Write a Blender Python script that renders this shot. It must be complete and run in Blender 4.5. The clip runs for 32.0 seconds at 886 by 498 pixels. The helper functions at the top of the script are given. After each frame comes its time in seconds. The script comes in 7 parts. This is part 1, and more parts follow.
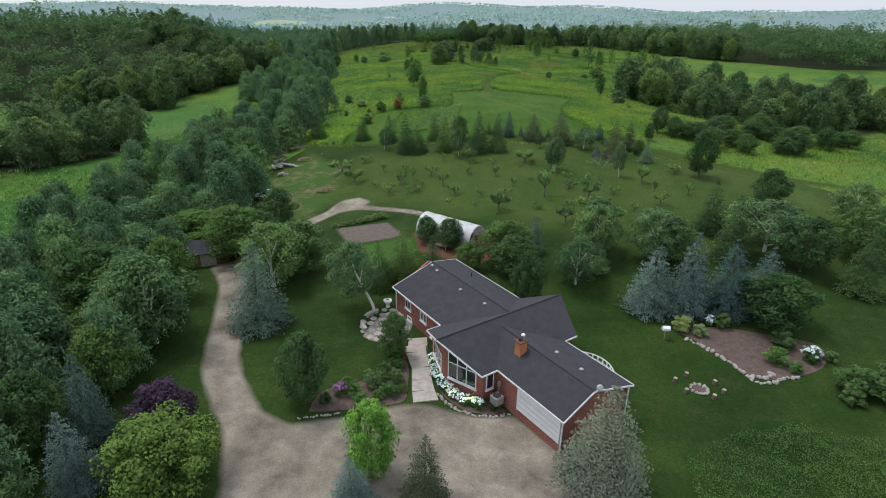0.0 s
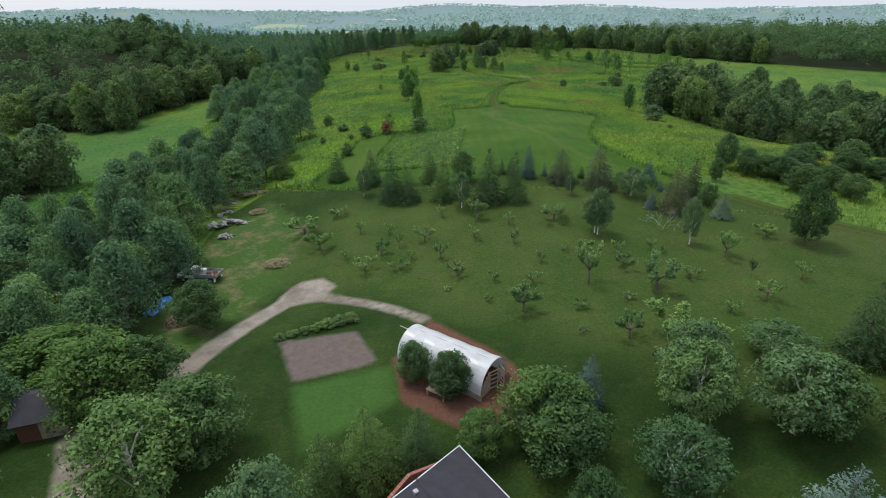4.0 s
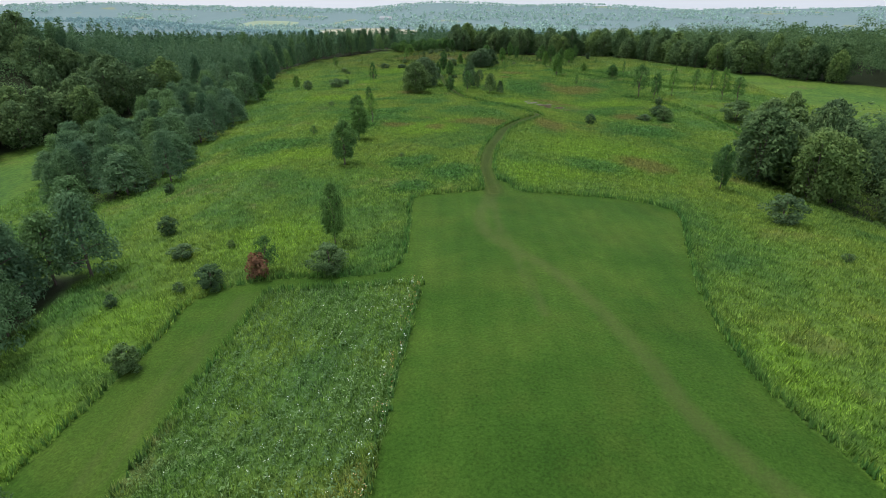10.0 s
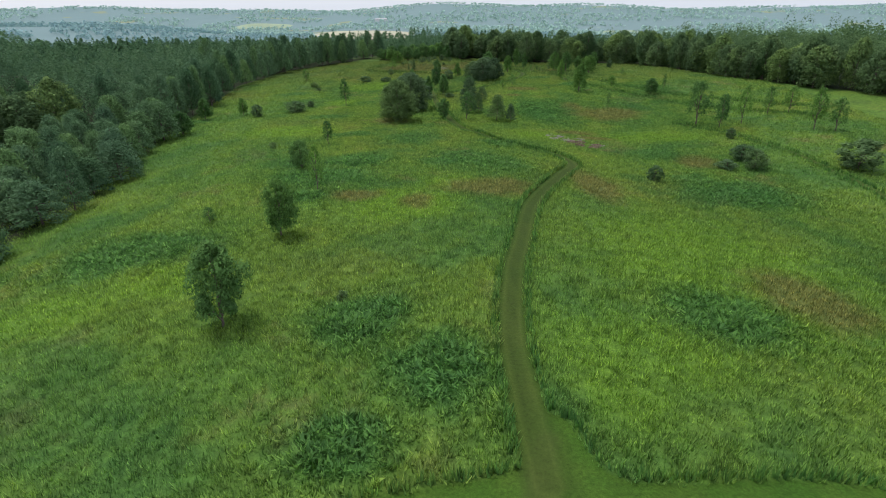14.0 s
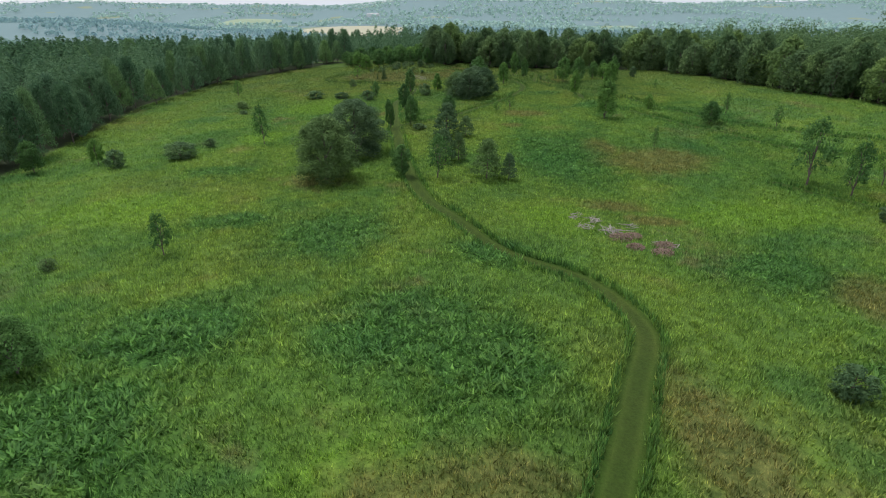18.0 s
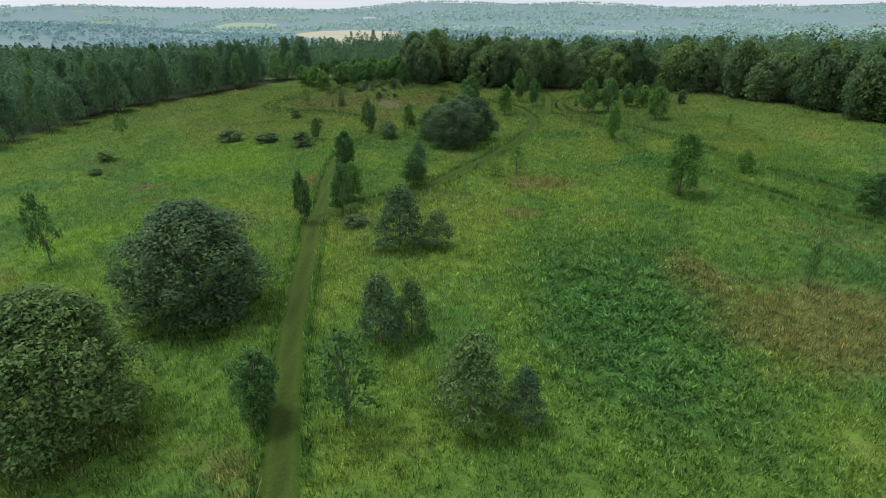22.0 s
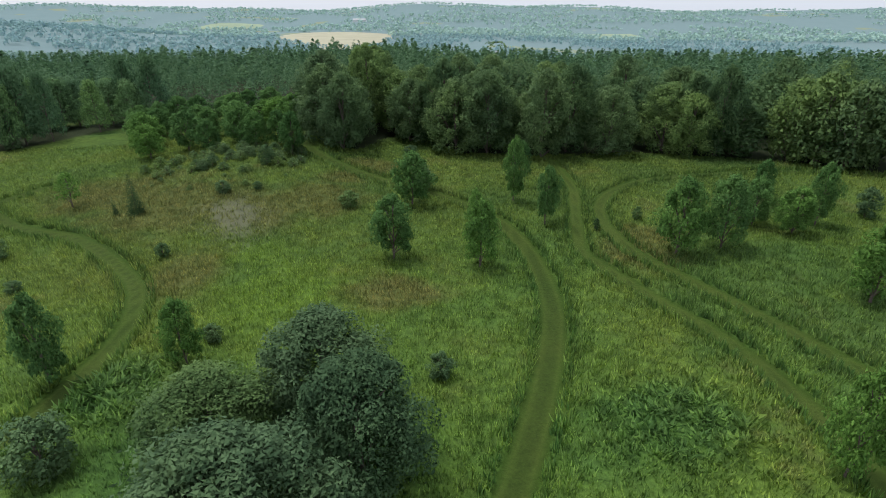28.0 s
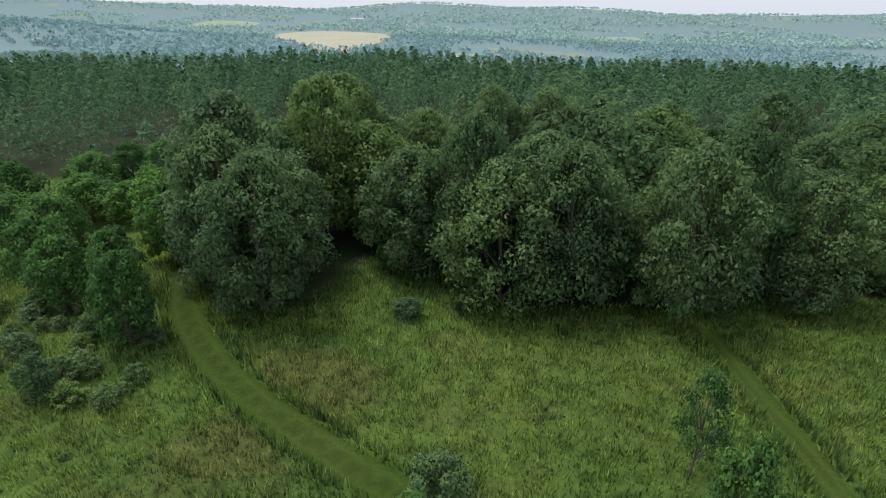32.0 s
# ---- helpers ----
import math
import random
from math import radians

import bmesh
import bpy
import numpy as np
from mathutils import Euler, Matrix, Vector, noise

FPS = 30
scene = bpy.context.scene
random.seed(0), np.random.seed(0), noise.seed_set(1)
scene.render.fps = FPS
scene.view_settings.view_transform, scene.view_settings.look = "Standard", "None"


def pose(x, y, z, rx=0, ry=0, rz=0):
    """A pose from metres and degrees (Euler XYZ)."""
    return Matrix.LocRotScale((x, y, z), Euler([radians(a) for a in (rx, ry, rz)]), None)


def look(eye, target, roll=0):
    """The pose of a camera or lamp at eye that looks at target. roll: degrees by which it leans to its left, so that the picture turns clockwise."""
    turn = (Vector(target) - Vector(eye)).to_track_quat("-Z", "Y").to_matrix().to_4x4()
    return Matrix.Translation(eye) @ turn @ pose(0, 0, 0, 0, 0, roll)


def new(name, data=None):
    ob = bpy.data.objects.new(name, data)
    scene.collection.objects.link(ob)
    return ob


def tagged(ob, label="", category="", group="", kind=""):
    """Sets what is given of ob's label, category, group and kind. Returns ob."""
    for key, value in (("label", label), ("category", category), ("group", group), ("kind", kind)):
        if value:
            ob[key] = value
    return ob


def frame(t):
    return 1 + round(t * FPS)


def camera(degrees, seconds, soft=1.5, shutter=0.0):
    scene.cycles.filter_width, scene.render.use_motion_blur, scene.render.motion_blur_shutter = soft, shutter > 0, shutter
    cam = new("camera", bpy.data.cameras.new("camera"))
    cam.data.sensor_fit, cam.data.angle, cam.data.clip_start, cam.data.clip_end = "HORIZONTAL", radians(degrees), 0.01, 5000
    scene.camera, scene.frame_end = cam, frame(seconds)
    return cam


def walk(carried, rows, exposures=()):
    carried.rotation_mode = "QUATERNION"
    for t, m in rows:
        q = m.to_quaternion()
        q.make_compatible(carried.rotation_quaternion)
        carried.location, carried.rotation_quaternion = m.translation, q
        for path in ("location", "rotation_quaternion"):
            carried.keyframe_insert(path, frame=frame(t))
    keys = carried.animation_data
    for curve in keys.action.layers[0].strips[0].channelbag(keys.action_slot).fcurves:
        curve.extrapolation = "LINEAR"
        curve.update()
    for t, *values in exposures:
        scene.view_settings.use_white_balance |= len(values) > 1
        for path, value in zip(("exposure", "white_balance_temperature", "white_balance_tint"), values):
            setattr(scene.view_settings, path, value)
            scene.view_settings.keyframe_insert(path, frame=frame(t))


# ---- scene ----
# ---- the flight ----
cam = camera(78.0, 32.0, soft=0.8)
PATH = [
    (0.0, 0.00, 0.45, 31.99, -24.00, -0.00, 0.55),
    (0.5, 0.20, 4.22, 31.91, -23.96, -0.01, 0.43),
    (1.0, 0.36, 8.09, 31.86, -23.93, -0.02, 0.31),
    (1.5, 0.41, 12.03, 31.84, -23.93, 0.00, 0.19),
    (2.0, 0.37, 16.08, 31.84, -23.94, 0.05, 0.08),
    (2.5, 0.30, 20.19, 31.81, -23.96, 0.12, -0.03),
    (4.5, 1.07, 37.84, 31.78, -23.87, 0.53, -0.40),
    (5.0, 1.42, 43.56, 31.85, -23.89, 0.50, -0.43),
    (5.5, 1.80, 49.51, 31.94, -23.91, 0.44, -0.44),
    (6.0, 2.25, 55.67, 32.02, -23.93, 0.36, -0.43),
    (6.5, 2.81, 61.98, 32.09, -23.90, 0.27, -0.38),
    (7.0, 3.50, 68.32, 32.12, -23.89, 0.18, -0.31),
    (7.5, 4.27, 74.71, 32.17, -23.89, 0.09, -0.21),
    (8.0, 4.98, 81.15, 32.19, -23.93, 0.03, -0.09),
    (8.5, 5.60, 87.74, 32.23, -23.99, -0.00, 0.04),
    (9.0, 6.09, 94.39, 32.26, -24.05, -0.02, 0.13),
    (9.5, 6.50, 101.07, 32.23, -24.08, -0.03, 0.19),
    (10.0, 6.87, 107.72, 32.14, -24.09, -0.03, 0.21),
    (10.5, 7.19, 114.39, 32.03, -24.05, -0.04, 0.19),
    (11.0, 7.38, 121.05, 31.94, -24.01, -0.03, 0.14),
    (11.5, 7.42, 127.80, 31.85, -23.99, -0.01, 0.06),
    (12.0, 7.45, 134.61, 31.76, -23.99, 0.00, -0.03),
    (12.5, 7.55, 141.57, 31.68, -23.98, 0.02, -0.12),
    (13.0, 7.75, 148.60, 31.61, -23.98, 0.00, -0.20),
    (13.5, 8.08, 155.91, 31.56, -23.97, -0.05, -0.25),
    (14.0, 8.58, 163.28, 31.43, -23.99, -0.15, -0.28),
    (14.5, 9.18, 170.68, 31.28, -24.01, -0.26, -0.30),
    (16.5, 12.50, 201.66, 30.87, -24.23, -0.58, -0.35),
    (17.0, 13.49, 209.47, 30.69, -24.33, -0.61, -0.35),
    (17.5, 14.48, 217.34, 30.55, -24.40, -0.62, -0.33),
    (18.0, 15.45, 225.21, 30.40, -24.44, -0.62, -0.30),
    (18.5, 16.31, 233.13, 30.23, -24.46, -0.60, -0.26),
    (19.0, 17.03, 240.92, 30.06, -24.45, -0.58, -0.21),
    (19.5, 17.70, 248.66, 29.90, -24.41, -0.56, -0.17),
    (20.0, 18.35, 256.29, 29.74, -24.34, -0.56, -0.15),
    (20.5, 19.03, 263.89, 29.55, -24.25, -0.56, -0.16),
    (21.0, 19.88, 271.36, 29.30, -24.18, -0.60, -0.18),
    (21.5, 20.81, 278.89, 29.10, -24.11, -0.66, -0.20),
    (22.0, 21.82, 286.51, 28.91, -24.07, -0.74, -0.23),
    (22.5, 22.96, 294.21, 28.77, -24.05, -0.85, -0.25),
    (23.0, 24.19, 301.76, 28.65, -24.04, -0.93, -0.25),
    (23.5, 25.52, 309.33, 28.57, -24.02, -1.00, -0.22),
    (24.0, 26.77, 316.89, 28.48, -24.02, -1.03, -0.17),
    (24.5, 27.99, 324.60, 28.43, -24.04, -1.07, -0.12),
    (25.0, 29.19, 332.21, 28.41, -24.05, -1.12, -0.07),
    (25.5, 30.33, 339.69, 28.41, -24.06, -1.16, -0.01),
    (27.5, 33.98, 368.58, 28.15, -23.93, -1.31, 0.19),
    (28.0, 34.31, 375.70, 28.08, -23.92, -1.41, 0.24),
    (28.5, 34.44, 382.81, 28.04, -23.88, -1.50, 0.29),
    (29.0, 34.41, 389.91, 28.02, -23.85, -1.58, 0.36),
    (29.5, 34.25, 397.03, 27.99, -23.83, -1.66, 0.44),
    (30.0, 33.98, 404.04, 27.91, -23.85, -1.72, 0.53),
    (30.5, 33.63, 411.06, 27.88, -23.87, -1.77, 0.63),
    (31.0, 33.25, 417.98, 27.85, -23.89, -1.78, 0.75),
    (31.5, 32.88, 424.91, 27.84, -23.89, -1.79, 0.89),
    (32.0, 32.53, 431.58, 27.74, -23.90, -1.79, 1.02),
]
walk(cam, [(t, pose(x, y, z, 90 + tilt, 0, turn) @ pose(0, 0, 0, 0, 0, lean)) for t, x, y, z, tilt, turn, lean in PATH], [(0, 0.12, 6000, 12), (32, 0.12, 6000, 12)])

# ---- light: a bright, thinly clouded summer sky ----
world = bpy.data.worlds.new("sky")
scene.world = world
world.use_nodes = True
wn = world.node_tree
sky = wn.nodes.new("ShaderNodeTexSky")
sky.sky_type = "NISHITA"
sky.sun_disc = False
sky.sun_elevation, sky.sun_rotation = radians(52), radians(-60)
sky.air_density, sky.dust_density, sky.ozone_density = 1.0, 3.0, 1.0
cloud = wn.nodes.new("ShaderNodeMix")
cloud.data_type = "RGBA"
cloud.inputs["Factor"].default_value = 0.6
cloud.inputs["B"].default_value = (9.0, 9.3, 9.6, 1)
wn.links.new(sky.outputs[0], cloud.inputs["A"])
wn.links.new(cloud.outputs["Result"], wn.nodes["Background"].inputs[0])
wn.nodes["Background"].inputs[1].default_value = 0.12
sun = new("sun", bpy.data.lights.new("sun", "SUN"))
sun.data.energy, sun.data.angle, sun.data.color = 1.7, radians(16), (1.0, 0.96, 0.88)
sun.matrix_world = look((0, 0, 200), (0 + 70, -70 + 200 - 200 + 30, 0))


# ---- materials ----
def soft(c, grey=0.1):
    """A colour drawn a little towards grey and blue: a slight haze put into it."""
    v = 0.3 * c[0] + 0.59 * c[1] + 0.11 * c[2]
    r, g, b = (x + (v - x) * grey for x in c)
    return r, g, b * 1.25


def material(name):
    m = bpy.data.materials.new(name)
    m.use_nodes = True
    return m, m.node_tree.nodes, m.node_tree.links, m.node_tree.nodes["Principled BSDF"]


def ramp(nodes, links, source, stops):
    r = nodes.new("ShaderNodeValToRGB")
    while len(r.color_ramp.elements) < len(stops):
        r.color_ramp.elements.new(0.5)
    for e, (p, c) in zip(r.color_ramp.elements, stops):
        e.position, e.color = p, (*c, 1)
    links.new(source, r.inputs[0])
    return r.outputs[0]


def noise_of(nodes, links, scale, detail=4.0, rough=0.55, vector=None):
    n = nodes.new("ShaderNodeTexNoise")
    n.inputs["Scale"].default_value, n.inputs["Detail"].default_value, n.inputs["Roughness"].default_value = scale, detail, rough
    if vector is not None:
        links.new(vector, n.inputs["Vector"])
    return n.outputs["Fac"]


def mix(nodes, links, fac, a, b, blend="MIX"):
    m = nodes.new("ShaderNodeMix")
    m.data_type, m.blend_type = "RGBA", blend
    for socket, v in (("Factor", fac), ("A", a), ("B", b)):
        if isinstance(v, tuple):
            m.inputs[socket].default_value = (*v, 1)
        elif isinstance(v, (int, float)):
            m.inputs[socket].default_value = v
        else:
            links.new(v, m.inputs[socket])
    return m.outputs["Result"]


def math_node(nodes, links, op, a, b=0.0, c=0.0):
    m = nodes.new("ShaderNodeMath")
    m.operation = op
    for i, v in enumerate((a, b, c)):
        if isinstance(v, (int, float)):
            m.inputs[i].default_value = v
        else:
            links.new(v, m.inputs[i])
    return m.outputs[0]


def bump(nodes, links, bsdf, height, strength=0.3, distance=0.05):
    b = nodes.new("ShaderNodeBump")
    b.inputs["Strength"].default_value, b.inputs["Distance"].default_value = strength, distance
    links.new(height, b.inputs["Height"])
    links.new(b.outputs[0], bsdf.inputs["Normal"])


def plain(name, colour, rough=0.7, grain=0.12, scale=6.0, metal=0.0):
    m, n, k, b = material(name)
    pos = n.new("ShaderNodeTexCoord").outputs["Object"]
    f1 = noise_of(n, k, scale, 5, 0.6, pos)
    f2 = noise_of(n, k, scale * 9, 3, 0.6, pos)
    f = math_node(n, k, "ADD", math_node(n, k, "MULTIPLY", f1, 0.65), math_node(n, k, "MULTIPLY", f2, 0.35))
    lo = tuple(c * (1 - grain * 2) for c in colour)
    hi = tuple(min(1, c * (1 + grain * 2)) for c in colour)
    k.new(ramp(n, k, f, ((0.3, lo), (0.7, hi))), b.inputs["Base Color"])
    b.inputs["Roughness"].default_value, b.inputs["Metallic"].default_value = rough, metal
    bump(n, k, b, f2, 0.15, 0.01)
    return m


def foliage(name, dark, light, rough=0.75, through_light=0.3, strength=1.75):
    m, n, k, b = material(name)
    geo, info = n.new("ShaderNodeNewGeometry"), n.new("ShaderNodeObjectInfo")
    pos = n.new("ShaderNodeTexCoord").outputs["Object"]
    f = math_node(n, k, "ADD", math_node(n, k, "MULTIPLY", geo.outputs["Random Per Island"], 0.55), math_node(n, k, "MULTIPLY", noise_of(n, k, 0.5, 4, 0.6, geo.outputs["Position"]), 0.75))
    colour = ramp(n, k, f, ((0.25, tuple(c * strength for c in soft(dark))), (0.85, tuple(c * strength for c in soft(light)))))
    tint = ramp(n, k, info.outputs["Random"], ((0.0, (0.64, 0.72, 0.68)), (0.5, (1, 1, 1)), (1.0, (1.22, 1.2, 0.84))))
    colour = mix(n, k, 1.0, colour, tint, "MULTIPLY")
    stand = noise_of(n, k, 0.1, 3, 0.6, geo.outputs["Position"])
    colour = mix(n, k, 1.0, colour, ramp(n, k, stand, ((0.32, (0.72, 0.8, 0.78)), (0.68, (1.14, 1.16, 0.95)))), "MULTIPLY")
    k.new(colour, b.inputs["Base Color"])
    b.inputs["Roughness"].default_value = rough
    b.inputs["Specular IOR Level"].default_value = 0.08
    t = n.new("ShaderNodeBsdfTranslucent")
    k.new(colour, t.inputs[0])
    s = n.new("ShaderNodeMixShader")
    s.inputs[0].default_value = through_light
    k.new(b.outputs[0], s.inputs[1])
    k.new(t.outputs[0], s.inputs[2])
    k.new(s.outputs[0], n["Material Output"].inputs[0])
    return m


def zone_of(n, k, name, noise_out):
    """How far a patch of one kind of plant covers the meadow here, with a ragged edge."""
    a = n.new("ShaderNodeAttribute")
    a.attribute_name = name
    f = math_node(n, k, "ADD", a.outputs["Fac"], math_node(n, k, "MULTIPLY_ADD", noise_out, 1.0, -0.5))
    return ramp(n, k, f, ((0.3, (0, 0, 0)), (0.75, (0.74, 0.74, 0.74))))


def meadow_colour(n, k, tall):
    """Patches of grass, goldenrod, milkweed and dry stems, by place in the field."""
    pos = n.new("ShaderNodeNewGeometry").outputs["Position"]
    big = noise_of(n, k, 0.022, 4, 0.55, pos)
    mid = noise_of(n, k, 0.09, 5, 0.6, pos)
    fine = noise_of(n, k, 0.95, 5, 0.7, pos)
    base = ramp(n, k, big, ((0.3, (0.085, 0.18, 0.048)), (0.46, (0.125, 0.225, 0.048)), (0.58, (0.175, 0.25, 0.045)), (0.72, (0.22, 0.225, 0.07))))
    patch = ramp(n, k, mid, ((0.3, (0.052, 0.135, 0.052)), (0.45, (0.11, 0.205, 0.046)), (0.6, (0.165, 0.25, 0.05)), (0.75, (0.25, 0.21, 0.1))))
    c = mix(n, k, 0.55, base, patch)
    dry = noise_of(n, k, 0.05, 5, 0.7, pos)
    c = mix(n, k, ramp(n, k, dry, ((0.6, (0, 0, 0)), (0.68, (0.5, 0.5, 0.5)))), c, (0.22, 0.165, 0.1))
    lush = noise_of(n, k, 0.035, 4, 0.6, pos)
    c = mix(n, k, ramp(n, k, lush, ((0.54, (0, 0, 0)), (0.6, (0.5, 0.5, 0.5)))), c, (0.06, 0.155, 0.05))
    ragged = noise_of(n, k, 0.3, 5, 0.65, pos)
    c = mix(n, k, zone_of(n, k, "lime", ragged), c, (0.165, 0.28, 0.038))
    c = mix(n, k, zone_of(n, k, "dry", ragged), c, mix(n, k, fine, (0.1, 0.14, 0.035), (0.24, 0.17, 0.09)))
    # lush plants, and the shade painted on blades beside mown grass
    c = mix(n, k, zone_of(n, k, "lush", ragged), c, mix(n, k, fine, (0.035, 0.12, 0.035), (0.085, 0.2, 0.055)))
    split = n.new("ShaderNodeSeparateXYZ")
    k.new(pos, split.inputs[0])
    upper = ramp(n, k, math_node(n, k, "MULTIPLY_ADD", math_node(n, k, "ADD", split.outputs[1], math_node(n, k, "MULTIPLY", big, 90.0)), 0.01, -4.1), ((0.0, (0, 0, 0)), (0.8, (0.45, 0.45, 0.45))))
    c = mix(n, k, upper, mix(n, k, 1.0, c, (1.21, 1.28, 1.16), "MULTIPLY"), mix(n, k, mid, (0.09, 0.15, 0.04), (0.165, 0.17, 0.06)))
    return mix(n, k, 1.0, c, ramp(n, k, fine, ((0.33, (0.52, 0.57, 0.54)), (0.5, (0.94, 0.94, 0.94)), (0.67, (1.28, 1.24, 1.15)))), "MULTIPLY"), fine


def ground_material():
    """Meadow, mown grass, gravel, tilled soil and bark mulch, each inside its own outline."""
    m, n, k, b = material("ground_cover")
    pos = n.new("ShaderNodeNewGeometry").outputs["Position"]
    meadow, fine = meadow_colour(n, k, False)
    wobble = noise_of(n, k, 0.6, 4, 0.6, pos)

    def inside(name, blur, waver):
        a = n.new("ShaderNodeAttribute")
        a.attribute_name = name
        d = math_node(n, k, "ADD", a.outputs["Fac"], math_node(n, k, "MULTIPLY", math_node(n, k, "SUBTRACT", wobble, 0.5), waver))
        return ramp(n, k, math_node(n, k, "MULTIPLY_ADD", d, -0.5 / blur, 0.5), ((0.0, (0, 0, 0)), (1.0, (1, 1, 1))))

    # mown grass with mower stripes, worn and dark places
    sep = n.new("ShaderNodeSeparateXYZ")
    k.new(pos, sep.inputs[0])
    g = ramp(n, k, noise_of(n, k, 0.07, 5, 0.65, pos), ((0.3, (0.028, 0.068, 0.01)), (0.5, (0.044, 0.094, 0.014)), (0.68, (0.07, 0.118, 0.02))))
    g = mix(n, k, ramp(n, k, noise_of(n, k, 0.13, 5, 0.65, pos), ((0.47, (0, 0, 0)), (0.72, (0.5, 0.5, 0.5)))), g, (0.076, 0.106, 0.02))
    g = mix(n, k, 1.0, g, ramp(n, k, noise_of(n, k, 4.5, 6, 0.8, pos), ((0.3, (0.5, 0.53, 0.5)), (0.7, (1.5, 1.45, 1.4)))), "MULTIPLY")
    g = mix(n, k, 1.0, g, (0.98, 1.04, 0.8), "MULTIPLY")
    stripes = math_node(n, k, "SINE", math_node(n, k, "MULTIPLY", sep.outputs[0], 2.6))
    g = mix(n, k, 1.0, g, ramp(n, k, math_node(n, k, "MULTIPLY_ADD", stripes, 0.5, 0.5), ((0.0, (0.96, 0.965, 0.96)), (1.0, (1.03, 1.03, 1.03)))), "MULTIPLY")
    old = ramp(n, k, noise_of(n, k, 0.11, 5, 0.65, pos), ((0.3, (0.034, 0.068, 0.013)), (0.45, (0.044, 0.077, 0.015)), (0.57, (0.058, 0.085, 0.02)), (0.72, (0.05, 0.11, 0.017))))
    old = mix(n, k, ramp(n, k, noise_of(n, k, 0.45, 5, 0.7, pos), ((0.52, (0, 0, 0)), (0.72, (0.75, 0.75, 0.75)))), old, (0.07, 0.088, 0.026))
    old = mix(n, k, 1.0, old, ramp(n, k, noise_of(n, k, 3.6, 6, 0.8, pos), ((0.3, (0.55, 0.57, 0.55)), (0.7, (1.42, 1.4, 1.35)))), "MULTIPLY")
    # ground below the tall grass: dull thatch, and shade between stems painted in
    meadow = mix(n, k, 0.15, mix(n, k, 1.0, meadow, (0.66, 0.68, 0.56), "MULTIPLY"), (0.05, 0.056, 0.022))
    meadow = mix(n, k, 1.0, meadow, ramp(n, k, noise_of(n, k, 4.5, 5, 0.75, pos), ((0.3, (0.6, 0.62, 0.6)), (0.7, (1.3, 1.28, 1.2)))), "MULTIPLY")
    # yard grass, its colour lowered further for the shade of trees
    yard = ramp(n, k, noise_of(n, k, 0.09, 5, 0.65, pos), ((0.3, (0.014, 0.033, 0.006)), (0.5, (0.023, 0.048, 0.009)), (0.7, (0.042, 0.072, 0.015))))
    yard = mix(n, k, ramp(n, k, noise_of(n, k, 0.6, 5, 0.7, pos), ((0.5, (0, 0, 0)), (0.72, (0.6, 0.6, 0.6)))), yard, (0.046, 0.06, 0.018))
    yard = mix(n, k, 1.0, yard, ramp(n, k, noise_of(n, k, 4.5, 6, 0.8, pos), ((0.3, (0.5, 0.52, 0.5)), (0.7, (1.5, 1.45, 1.4)))), "MULTIPLY")
    g = mix(n, k, mix(n, k, inside("worn", 0.4, 0.8), (0, 0, 0), (0.42, 0.42, 0.42)), g, (0.09, 0.108, 0.03))
    g = mix(n, k, inside("yard", 0.5, 0.5), g, yard)
    g = mix(n, k, inside("old", 3.0, 6.0), g, old)
    path = mix(n, k, noise_of(n, k, 0.12, 5, 0.65, pos), (0.034, 0.064, 0.01), (0.068, 0.082, 0.018))
    lane_d = n.new("ShaderNodeAttribute")
    lane_d.attribute_name = "lane"
    # across the lane: paler wheel ruts, darker middle and edges
    ruts_and_edges = ramp(n, k, math_node(n, k, "MULTIPLY_ADD", lane_d.outputs["Fac"], 1.0, 1.0), ((0.0, (0.8, 0.84, 0.8)), (0.18, (0.95, 0.96, 0.92)), (0.42, (1.3, 1.22, 1.25)), (0.62, (1.0, 1.0, 1.0)), (0.9, (0.7, 0.74, 0.7))))
    path = mix(n, k, 1.0, path, ruts_and_edges, "MULTIPLY")
    path = mix(n, k, 1.0, path, ramp(n, k, noise_of(n, k, 4.0, 6, 0.8, pos), ((0.3, (0.62, 0.64, 0.62)), (0.7, (1.34, 1.3, 1.3)))), "MULTIPLY")
    g = mix(n, k, mix(n, k, inside("lane", 0.9, 0.6), (0, 0, 0), (0.85, 0.85, 0.85)), g, path)
    c = mix(n, k, inside("mown", 0.2, 0.4), meadow, g)
    c = mix(n, k, mix(n, k, inside("bare", 2.5, 4.5), (0, 0, 0), (0.5, 0.5, 0.5)), c, (0.15, 0.14, 0.105))
    rich = mix(n, k, noise_of(n, k, 0.2, 4, 0.6, pos), (0.036, 0.085, 0.016), (0.06, 0.125, 0.024))
    c = mix(n, k, inside("rich", 0.6, 1.5), c, mix(n, k, 1.0, rich, ramp(n, k, noise_of(n, k, 2.5, 4, 0.7, pos), ((0.25, (0.75, 0.75, 0.75)), (0.75, (1.2, 1.2, 1.2)))), "MULTIPLY"))
    rough = mix(n, k, ramp(n, k, noise_of(n, k, 0.35, 5, 0.65, pos), ((0.48, (0, 0, 0)), (0.7, (1, 1, 1)))), (0.05, 0.1, 0.02), (0.16, 0.145, 0.07))
    c = mix(n, k, inside("rough", 1.5, 4.0), c, mix(n, k, 1.0, rough, ramp(n, k, noise_of(n, k, 2.5, 4, 0.7, pos), ((0.25, (0.7, 0.7, 0.7)), (0.75, (1.25, 1.2, 1.2)))), "MULTIPLY"))
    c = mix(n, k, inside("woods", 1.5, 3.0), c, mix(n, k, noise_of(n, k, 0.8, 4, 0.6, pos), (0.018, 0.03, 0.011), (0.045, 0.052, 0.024)))
